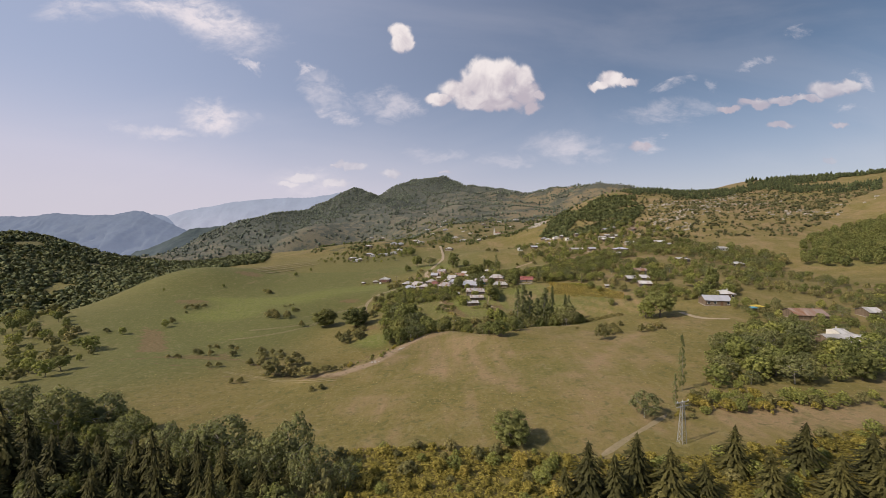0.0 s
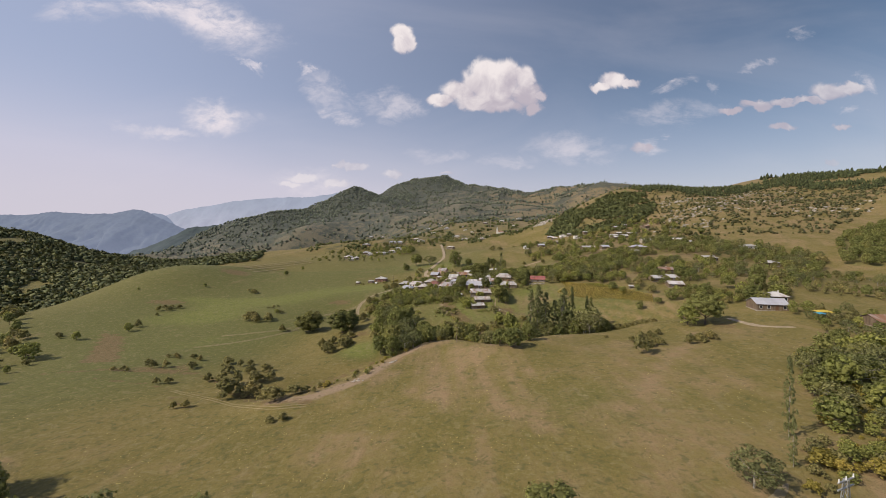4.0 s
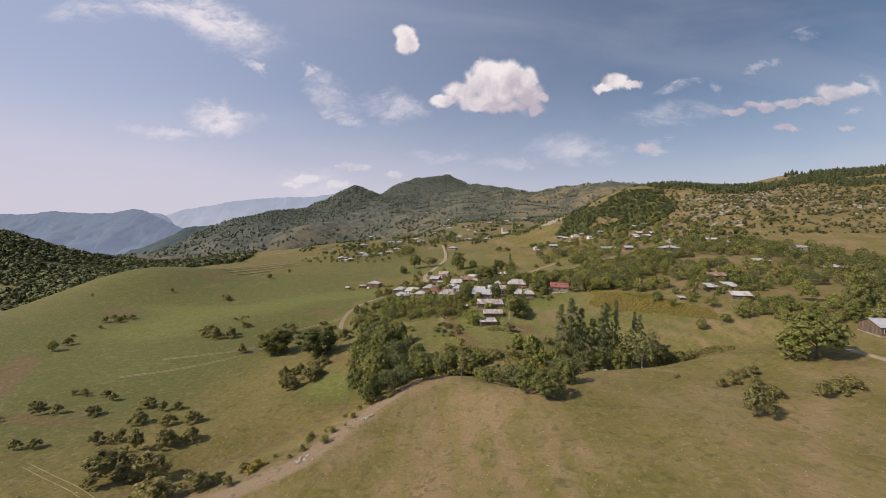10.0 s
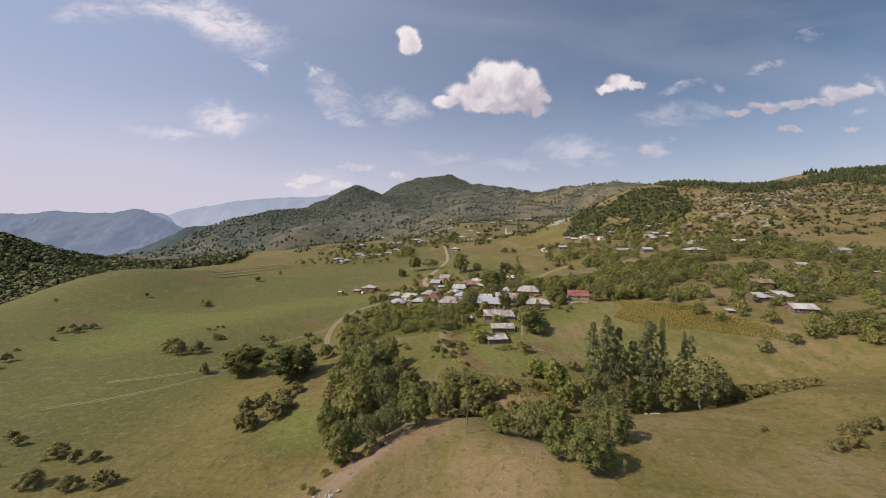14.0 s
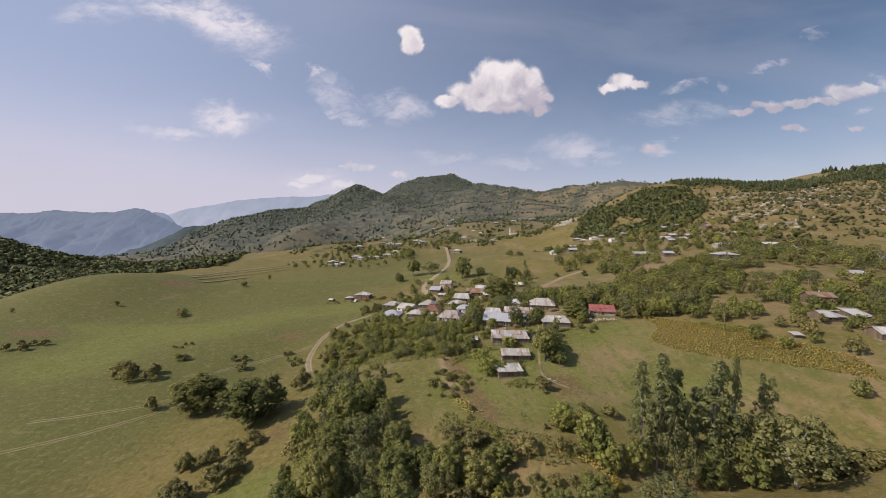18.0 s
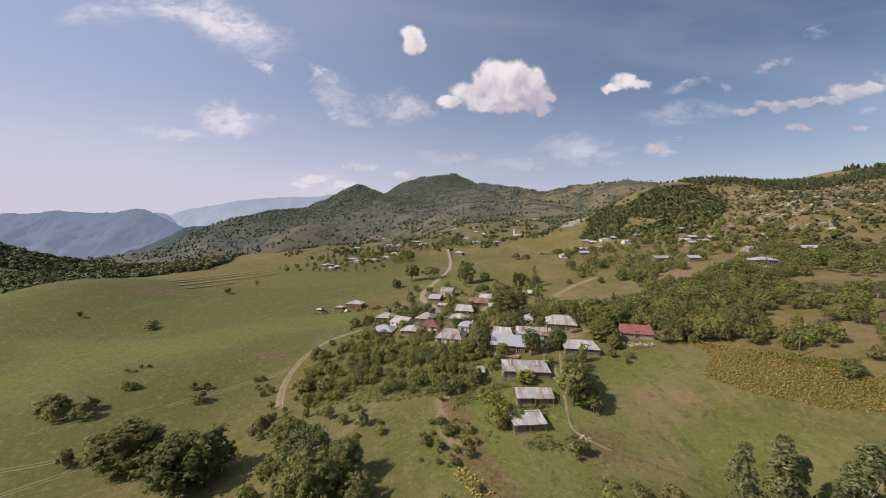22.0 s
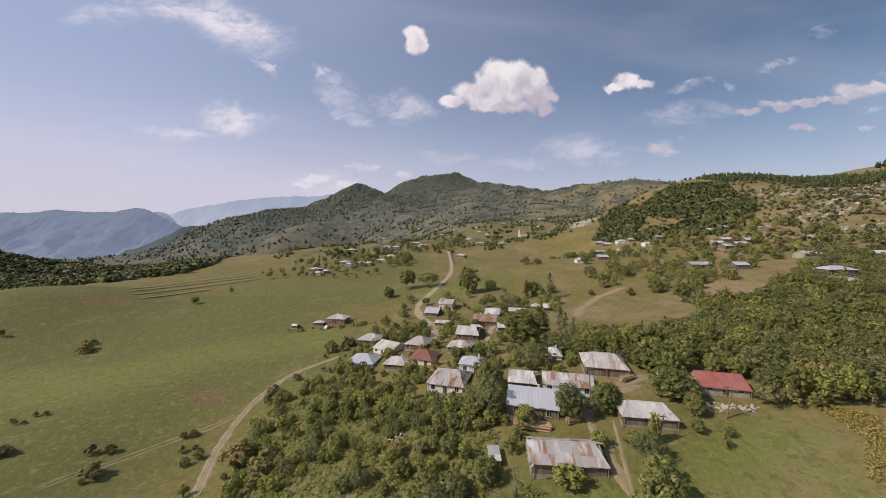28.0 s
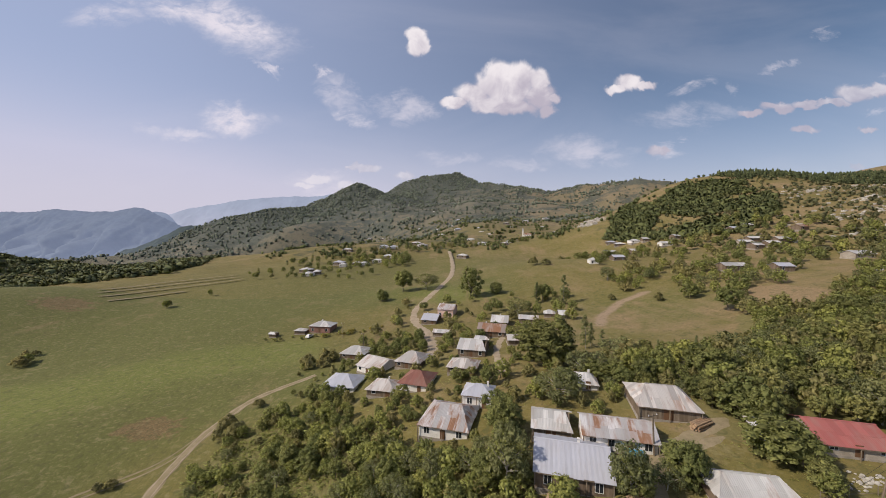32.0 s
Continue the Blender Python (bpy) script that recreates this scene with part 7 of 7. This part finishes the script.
# The ranges glow in haze colours; the slopes themselves give no light.
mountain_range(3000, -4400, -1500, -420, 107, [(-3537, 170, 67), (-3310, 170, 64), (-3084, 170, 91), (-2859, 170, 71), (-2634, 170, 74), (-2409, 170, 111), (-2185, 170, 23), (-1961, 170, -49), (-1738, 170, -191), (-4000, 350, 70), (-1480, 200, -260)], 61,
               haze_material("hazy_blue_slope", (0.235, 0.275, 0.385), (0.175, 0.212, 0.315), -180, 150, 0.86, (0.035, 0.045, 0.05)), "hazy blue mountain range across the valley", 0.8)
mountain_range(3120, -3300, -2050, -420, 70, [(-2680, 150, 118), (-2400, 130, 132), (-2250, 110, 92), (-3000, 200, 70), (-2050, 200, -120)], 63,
               haze_material("paler_blue_haze", (0.30, 0.345, 0.46), (0.255, 0.30, 0.42), -180, 150, 0.86, (0.03, 0.04, 0.045)), "paler hazy blue mountain crest behind the valley range", 0.8)
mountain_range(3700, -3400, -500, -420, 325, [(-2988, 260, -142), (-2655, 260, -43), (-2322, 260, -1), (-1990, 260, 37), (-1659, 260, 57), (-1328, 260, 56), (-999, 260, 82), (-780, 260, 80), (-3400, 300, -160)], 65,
               haze_material("pale_blue_haze", (0.46, 0.475, 0.60), (0.36, 0.40, 0.53), 60, 400, 0.90, (0.03, 0.04, 0.045)), "faint far mountain range in haze", 0.8)
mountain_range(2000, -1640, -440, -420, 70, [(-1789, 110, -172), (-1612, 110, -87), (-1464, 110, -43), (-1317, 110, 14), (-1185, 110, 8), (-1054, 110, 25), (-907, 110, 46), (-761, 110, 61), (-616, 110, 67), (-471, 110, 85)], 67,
               haze_material("hazy_wooded_shoulder", (0.105, 0.128, 0.165), (0.042, 0.055, 0.070), -160, 90, 0.80, (0.030, 0.040, 0.034)), "dark wooded mountain shoulder in thin haze", 0.7)


# ---- maize, weeds and garden rows ----
def blades(name, points, material, label, h_range, spread, count, seed):
    rg = np.random.RandomState(seed)
    n = len(points)
    P = np.repeat(np.array(points), count, axis=0)
    Z = np.repeat(land(np.array(points)[:, 0], np.array(points)[:, 1]), count)
    N = n * count
    h = rg.uniform(*h_range, N)
    a = rg.uniform(0, 6.283, N)
    out = spread * rg.uniform(0.3, 1.0, N)
    base = np.stack([P[:, 0], P[:, 1], Z - 0.05], 1)
    tip = base + np.stack([np.cos(a) * out, np.sin(a) * out, h], 1)
    mid = base * 0.5 + tip * 0.5 + np.stack([np.cos(a) * out * 0.1, np.sin(a) * out * 0.1, h * 0.18], 1)
    wd = (h * rg.uniform(0.09, 0.17, N))[:, None] * np.stack([-np.sin(a), np.cos(a), a * 0], 1)
    arched = np.arange(N) % count > 0
    base[:, 2] += np.where(arched, h * 0.62, 0.0)
    tip[:, 2] -= np.where(arched, h * rg.uniform(0.0, 0.35, N), 0.0)
    mid = np.where(arched[:, None], base * 0.5 + tip * 0.5 + np.stack([a * 0, a * 0, h * 0.12], 1), mid)
    wd = np.where(arched[:, None], wd * 1.8, wd)
    V = np.stack([base, mid - wd, tip, mid + wd], 1).reshape(-1, 3)
    F = [tuple(range(4 * i, 4 * i + 4)) for i in range(N)]
    ob = mesh_ob(name, V, F, material)
    out_ = np.repeat(np.stack([np.cos(a) * 0.35, np.sin(a) * 0.35, a * 0 + 0.94], 1), 4, axis=0)
    soften(ob.data, out_)
    return tagged(ob, label, "plants", kind="stuff")


def row_points(area, turn, gap, step, seed):
    rg = random.Random(seed)
    cx, cy = sum(p[0] for p in area) / len(area), sum(p[1] for p in area) / len(area)
    c, s = math.cos(radians(turn)), math.sin(radians(turn))
    out = []
    for i in range(-70, 71):
        for j in range(-120, 121):
            u, v = i * gap + rg.uniform(-0.3, 0.3) * gap, j * step + rg.uniform(-0.5, 0.5) * step
            x, y = cx + u * s + v * c, cy + u * c - v * s
            if rg.random() < 0.9 and bool(inside(x, y, area)):
                out.append((x, y))
    return out


blades("maize_field", row_points(CORNFIELD_AREA, 35, 0.62, 0.5, 3), MAIZE, "rows of ripe yellow maize plants", (0.30, 0.75), 0.5, 7, 71)
blades("maize_rows", row_points(ROW2_AREA, 35, 0.9, 0.45, 6), MAIZE, "short rows of yellow maize in a garden", (0.3, 0.6), 0.70, 5, 79)
blades("maize_strip", row_points(ROW1_AREA, 35, 0.8, 0.45, 4), GREEN_MAIZE, "strip of green maize beside the yellow field", (0.45, 0.85), 0.45, 8, 72)
blades("maize_patch", row_points([(1.5, 203), (4, 204), (9, 198), (6, 196)], 35, 0.8, 0.45, 9), MAIZE, "small trampled patch of yellow maize", (0.25, 0.5), 0.6, 6, 81)
blades("garden_rows", row_points(GARDEN_AREA, 20, 1.1, 0.5, 5), LEAF_FRUIT, "green vegetable rows below the village", (0.5, 1.1), 0.4, 5, 73)
blades("orchard_weeds", points_in(ORCHARD_AREA + [], 3600, 74), LEAF_FRUIT, "tall weeds under the orchard trees", (0.2, 0.6), 0.9, 7, 74)
blades("village_weeds", points_in([(-40, 190), (60, 190), (62, 300), (-36, 300)], 4200, 75, 0.5, 25), LEAF_FRUIT, "weeds and rough grass in the village", (0.06, 0.20), 0.6, 6, 75)
blades("shrub_weeds", points_in(FRONT_SHRUBS_AREA, 4200, 76), LEAF_HEATH, "tall weeds among the shrubs", (0.25, 0.7), 0.9, 7, 76)
blades("meadow_tufts", points_in([(-110, 80), (100, 80), (110, 175), (-20, 170), (-110, 190)], 2600, 77, 0.2, 30), WEED, "dry grass tufts on the knoll", (0.08, 0.22), 0.3, 5, 77)
blades("barn_weeds", points_in([(2, 212), (22, 206), (24, 222), (12, 232), (2, 226)], 700, 80, -0.1, 14), LEAF_FRUIT, "tall green weeds below the barns", (0.15, 0.5), 0.6, 6, 80)
blades("bank_weeds", [(x + random.uniform(-3, 3), y + random.uniform(-3, 3)) for x, y in [(p.x, p.y) for p in smooth_line(RIM, 0.25)] * 2], WEED, "dry weeds along the grassy rim", (0.05, 0.16), 0.3, 5, 78)


# ---- village things ----
def pole(x, y, h, lean, label, arms=1):
    top = tagged(holder("utility_pole", x, y, 12), label, "pole", "utility poles")
    top.rotation_euler = (0, radians(lean), radians(12))
    Solid().tube((0, 0, -0.6), (0, 0, h), 0.14, 0.10, 8).part("pole", PLANK, top)
    for k in range(arms):
        z = h - 0.35 - 0.6 * k
        Solid().box(-0.75, 0.75, -0.06, 0.06, z, z + 0.12).part("crossarm", PLANK, top)
        for px in (-0.65, 0, 0.65):
            Solid().tube((px, 0, z + 0.12), (px, 0, z + 0.32), 0.05, 0.04, 6).part("insulator", WHITE, top, "white ceramic insulator")
    return top


pole(51, 242.3, 5.5, 14, "leaning grey wooden utility pole in the grass")
pole(36.3, 236.8, 5.0, 10, "grey wooden utility pole beside the barn")
pole(4.5, 160.5, 5.5, 2, "grey wooden utility pole on the knoll rim", 1)
pole(-30, 330, 6.5, 0, "grey wooden utility pole behind the houses")
pole(-44, 352, 6.5, 0, "grey wooden utility pole by the meadow house")
pole(30.5, 251.5, 6.0, -4, "grey wooden utility pole in the yard")


def lattice_pylon(x, y, h):
    top = tagged(holder("lattice_pylon", x, y, 20), "rusty white lattice power pylon in dry grass", "pylon")
    legs = []
    for sx in (-1, 1):
        for sy in (-1, 1):
            a, b = (sx * 0.55, sy * 0.55, -0.4), (sx * 0.16, sy * 0.16, h)
            legs.append((Vector(a), Vector(b)))
            Solid().tube(a, b, 0.06, 0.05, 5).part("leg", STEEL, top)
    for k in range(9):
        t0, t1 = k / 9, (k + 1) / 9
        for i, j in ((0, 1), (1, 3), (3, 2), (2, 0)):
            Solid().tube(legs[i][0].lerp(legs[i][1], t0), legs[j][0].lerp(legs[j][1], t1), 0.03, 0.03, 4).part("brace", STEEL, top)
    for z in (h - 0.2, h - 1.0):
        Solid().box(-1.5, 1.5, -0.07, 0.07, z, z + 0.12).part("crossarm", STEEL, top)
    for px in (-1.35, 0, 1.35):
        Solid().tube((px, 0, h - 0.08), (px, 0, h + 0.28), 0.08, 0.05, 6).part("insulator", WHITE, top, "pale ceramic insulator")


lattice_pylon(43.2, 66.5, 7.6)


def car(x, y, rz):
    top = tagged(holder("car", x, y, rz), "white parked car beside the meadow house", "car")
    s = Solid()
    s.prism([(-2.0, -0.8, 0.32), (2.0, -0.8, 0.32), (2.0, 0.8, 0.32), (-2.0, 0.8, 0.32)], [(-1.95, -0.78, 0.9), (1.9, -0.78, 0.82), (1.9, 0.78, 0.82), (-1.95, 0.78, 0.9)])
    s.prism([(-1.7, -0.74, 0.9), (0.9, -0.74, 0.86), (0.9, 0.74, 0.86), (-1.7, 0.74, 0.9)], [(-1.2, -0.6, 1.45), (0.3, -0.6, 1.45), (0.3, 0.6, 1.45), (-1.2, 0.6, 1.45)])
    s.part("body", WHITE, top)
    Solid().prism([(0.93, -0.62, 0.90), (0.93, 0.62, 0.90), (0.96, 0.62, 0.92), (0.96, -0.62, 0.92)], [(0.36, -0.54, 1.40), (0.36, 0.54, 1.40), (0.39, 0.54, 1.42), (0.39, -0.54, 1.42)]).part("windscreen", GLASS, top)
    for sy in (-1, 1):
        Solid().prism([(-1.3, sy * 0.735, 0.95), (0.6, sy * 0.735, 0.95), (0.6, sy * 0.75, 0.95), (-1.3, sy * 0.75, 0.95)], [(-1.0, sy * 0.64, 1.38), (0.2, sy * 0.64, 1.38), (0.2, sy * 0.66, 1.38), (-1.0, sy * 0.66, 1.38)]).part("side_window", GLASS, top)
        for px in (-1.25, 1.25):
            w = Solid().tube((px, sy * 0.68, 0.31), (px, sy * 0.84, 0.31), 0.31, 0.31, 14).part("wheel", TYRE, top)
            Solid().tube((px, sy * 0.80, 0.31), (px, sy * 0.855, 0.31), 0.18, 0.18, 10).part("rim", STEEL, w)
        Solid().box(1.92, 2.02, sy * 0.62 - 0.15, sy * 0.62 + 0.15, 0.58, 0.72).part("headlight", GLASS, top)


car(-59.6, 356, 80)


def church(x, y, rz):
    top = tagged(holder("church", x, y, rz), "small white village church with pointed tower", "church")
    Solid().box(-6, 6, -3.5, 3.5, -1.5, 5).part("wall", WALLS["whitewash"], top)
    Solid().prism([(-6.3, -3.9, 4.9), (6.3, -3.9, 4.9), (6.3, 3.9, 4.9), (-6.3, 3.9, 4.9)], [(-6.3, -0.05, 7.4), (6.3, -0.05, 7.4), (6.3, 0.05, 7.4), (-6.3, 0.05, 7.4)]).part("roof", ROOFS["rust"], top)
    tw = Solid().box(-8.6, -5.9, -1.4, 1.4, -1.5, 11).part("tower", WALLS["whitewash"], top)
    Solid().prism([(-8.8, -1.6, 11), (-5.7, -1.6, 11), (-5.7, 1.6, 11), (-8.8, 1.6, 11)], [(-7.3, -0.05, 16.5), (-7.2, -0.05, 16.5), (-7.2, 0.05, 16.5), (-7.3, 0.05, 16.5)]).part("spire", STEEL, tw)
    for px in (-3.5, 0, 3.5):
        window(top, px, -3.5, 1.4, 0.9, 2.2, False)


church(118, 808, -10)


def log_pile(x, y, rz, n, length, label):
    rg = random.Random(int(x * 10))
    top = tagged(holder("log_pile", x, y, rz), label, "log pile")
    for i in range(n):
        row, col = i % 4, i // 4
        r = rg.uniform(0.12, 0.17)
        py, pz = col * 0.33 - n / 4 * 0.16 + 0.16 * (row % 2), 0.16 + row * 0.27
        x0 = rg.uniform(-0.25, 0.25)
        Solid().tube((x0 - length / 2, py, pz), (x0 + length / 2, py, pz), r, r * 0.9, 7).part("log", LOG, top)


log_pile(17.2, 243.6, -13, 24, 6.5, "stack of cut logs in front of the grey house")
log_pile(24.5, 243.8, 20, 12, 2.6, "short heap of split logs beside the house")
log_pile(40.5, 257.2, 30, 16, 4.0, "pile of long poles behind the barn")


def rubble(x, y, r, n, seed):
    rg = random.Random(seed)
    top = tagged(holder("rubble_heap", x, y), "heap of pale stones and broken boards", "rubble")
    iv, fc = ico(1)
    for i in range(n):
        a, d = rg.uniform(0, 6.28), r * math.sqrt(rg.random())
        px, py = math.cos(a) * d, math.sin(a) * d * 0.6
        s = rg.uniform(0.15, 0.42)
        pz = height(x + px, y + py) - height(x, y) + s * 0.3
        nrg = np.random.RandomState(seed + i)
        v = iv * nrg.uniform(0.75, 1.15, (len(iv), 1)) * s * np.array([1, 0.8, 0.6]) + np.array([px, py, pz])
        mesh_ob("stone", v, fc, STONE, top)


rubble(51.5, 245.6, 2.6, 40, 5)
rubble(56.5, 245.2, 2.4, 30, 6)
rubble(27.0, 210.5, 1.6, 16, 7)
rubble(43, 168, 1.6, 14, 8)
rubble(-17, 147, 2.4, 18, 9)
rubble(-25, 132, 2.0, 14, 10)


def tarp(name, x, y, z, w, d, h, material, label):
    top = tagged(holder(name, x, y, -12), label, "tarpaulin")
    n = 10
    v, f = [], []
    for lift in (0.0, -0.03):
        for j in range(n + 1):
            for i in range(n + 1):
                u, k = i / n - 0.5, j / n - 0.5
                v.append((u * w, k * d, z + h * (1 - (2 * u) ** 2) * (1 - (2 * k) ** 2) + 0.06 * math.sin(9 * u + 7 * k) + lift))
    m_ = (n + 1) ** 2
    for j in range(n):
        for i in range(n):
            a = j * (n + 1) + i
            f += [(a, a + 1, a + n + 2, a + n + 1), (m_ + a, m_ + a + n + 1, m_ + a + n + 2, m_ + a + 1)]
    mesh_ob("sheet", v, f, material, top, "", True)
    for sx in (-1, 1):
        for sy in (-1, 1):
            Solid().tube((sx * w * 0.46, sy * d * 0.46, -0.5), (sx * w * 0.46, sy * d * 0.46, z), 0.05, 0.05, 6).part("stake", PLANK, top)


tarp("tarpaulin", 27.6, 251.4, 0.9, 2.6, 1.6, 0.2, TARP_BLUE, "blue tarpaulin over a stack beside the house")
tarp("tarpaulin", 133.5, 158.5, 1.8, 5.0, 3.5, 0.5, TARP_YELLOW, "yellow tarpaulin shelter in the farmyard")
tarp("tarpaulin", 131.0, 157.0, 1.6, 2.4, 3.0, 0.4, TARP_BLUE, "blue tarpaulin shelter in the farmyard")


def dish(x, y, z, rz):
    top = tagged(holder("satellite_dish", x, y, rz, z), "round white satellite dish on the barn", "dish")
    v, f, n = [(0, 0.12, 0)], [], 14
    for k, (r, d) in enumerate(((0.22, 0.09), (0.40, 0.0))):
        v += [(math.cos(6.283 * i / n) * r, d, math.sin(6.283 * i / n) * r) for i in range(n)]
    f += [(0, 1 + i, 1 + (i + 1) % n) for i in range(n)]
    f += [(1 + i, 1 + n + i, 1 + n + (i + 1) % n, 1 + (i + 1) % n) for i in range(n)]
    mesh_ob("bowl", v, f, WHITE, top, "", True)
    Solid().tube((0, 0.1, 0), (0, 0.35, -0.5), 0.03, 0.03, 6).part("mount", STEEL, top)


dish(14.2, 230.3, 3.4, 10)


def fence(line, gap, h, label):
    pts = smooth_line(line, gap)
    top = tagged(holder("fence", pts[0].x, pts[0].y), label, "fence")
    rg = random.Random(len(pts))
    ox, oy, oz = top.location
    last = None
    for p in pts:
        z = height(p.x, p.y) - oz
        a = (p.x - ox, p.y - oy, z - 0.3)
        b = (p.x - ox + rg.uniform(-0.08, 0.08), p.y - oy + rg.uniform(-0.08, 0.08), z + h * rg.uniform(0.85, 1.1))
        Solid().tube(a, b, 0.06, 0.05, 5).part("post", PLANK, top)
        if last:
            for k in (0.45, 0.85):
                Solid().tube(Vector(last[0]).lerp(Vector(last[1]), k), Vector(a).lerp(Vector(b), k), 0.03, 0.03, 4).part("rail", PLANK, top)
        last = (a, b)


fence([(25.5, 226), (25.2, 218), (27.0, 212), (32.5, 206.5), (40, 203)], 2.2, 1.2, "weathered wooden field fence beside the path")
fence([(7.5, 236), (7.8, 230), (11.5, 228.5), (12, 234)], 1.6, 1.1, "thin wooden garden fence beside the shed")
fence([(-85, 222), (-80, 219.5), (-76, 220.5), (-75, 224.5)], 1.8, 1.1, "broken wooden fence round a meadow tree")
fence([(45, 243), (52, 243.5), (58, 242)], 2.4, 1.1, "leaning fence below the red-roofed house")


def garden_frame(x, y, rz):
    """A low wooden cold frame with a pale sheet of glass in two halves."""
    top = tagged(holder("garden_frame", x, y, rz), "low wooden garden frame with pale glass top", "garden frame", "garden frames")
    for x0, x1, y0, y1, h in ((-0.8, 0.8, -0.6, -0.55, 0.30), (-0.8, 0.8, 0.55, 0.6, 0.45), (-0.8, -0.75, -0.55, 0.55, 0.32), (0.75, 0.8, -0.55, 0.55, 0.32)):
        Solid().box(x0, x1, y0, y1, -0.3, h).part("side_board", PLANK, top)
    for sx in (-1, 1):
        x0, x1 = sorted((sx * 0.04, sx * 0.78))
        sash = Solid().prism([(x0, -0.62, 0.31), (x1, -0.62, 0.31), (x1, 0.62, 0.46), (x0, 0.62, 0.46)], [(x0, -0.62, 0.35), (x1, -0.62, 0.35), (x1, 0.62, 0.50), (x0, 0.62, 0.50)]).part("sash", FRAMEW, top, "white painted sash")
        Solid().prism([(x0 + 0.08, -0.54, 0.362), (x1 - 0.08, -0.54, 0.362), (x1 - 0.08, 0.54, 0.492), (x0 + 0.08, 0.54, 0.492)], [(x0 + 0.08, -0.54, 0.372), (x1 - 0.08, -0.54, 0.372), (x1 - 0.08, 0.54, 0.502), (x0 + 0.08, 0.54, 0.502)]).part("pane", GLASS, sash)


for gx, gy in ((-10.0, 248.4), (-8.0, 248.3)):
    garden_frame(gx, gy, -8)


def cable(a, b, sag, label):
    """A hanging wire between two pole heads."""
    pa, pb = Vector(a), Vector(b)
    steps, r = 14, 0.018
    along = (pb - pa).normalized()
    side = along.cross(Vector((0, 0, 1))).normalized()
    up = side.cross(along)
    verts, faces = [], []
    for i in range(steps + 1):
        f = i / steps
        p = pa.lerp(pb, f) - Vector((0, 0, sag * 4 * f * (1 - f)))
        verts += [p + side * r, p + up * r, p - side * r, p - up * r]
    for i in range(steps):
        for k in range(4):
            n = (k + 1) % 4
            faces.append((4 * i + k, 4 * i + n, 4 * i + 4 + n, 4 * i + 4 + k))
    faces += [(3, 2, 1, 0), tuple(4 * steps + k for k in range(4))]
    tagged(mesh_ob("cable", verts, faces, TYRE), label, "cable", "overhead cables")


pole(86, 232, 6.0, 3, "grey wooden utility pole at the edge of the maize")
for off in (-0.6, 0.6):
    cable((52.2 + off, 242.3, height(51, 242.3) + 5.25), (86.3 + off, 232, height(86, 232) + 5.85), 0.9, "thin dark overhead cable across the field")
    cable((52.2 + off, 242.3, height(51, 242.3) + 5.25), (37.2 + off, 236.9, height(36.3, 236.8) + 4.85), 0.5, "thin dark overhead cable beside the barn")
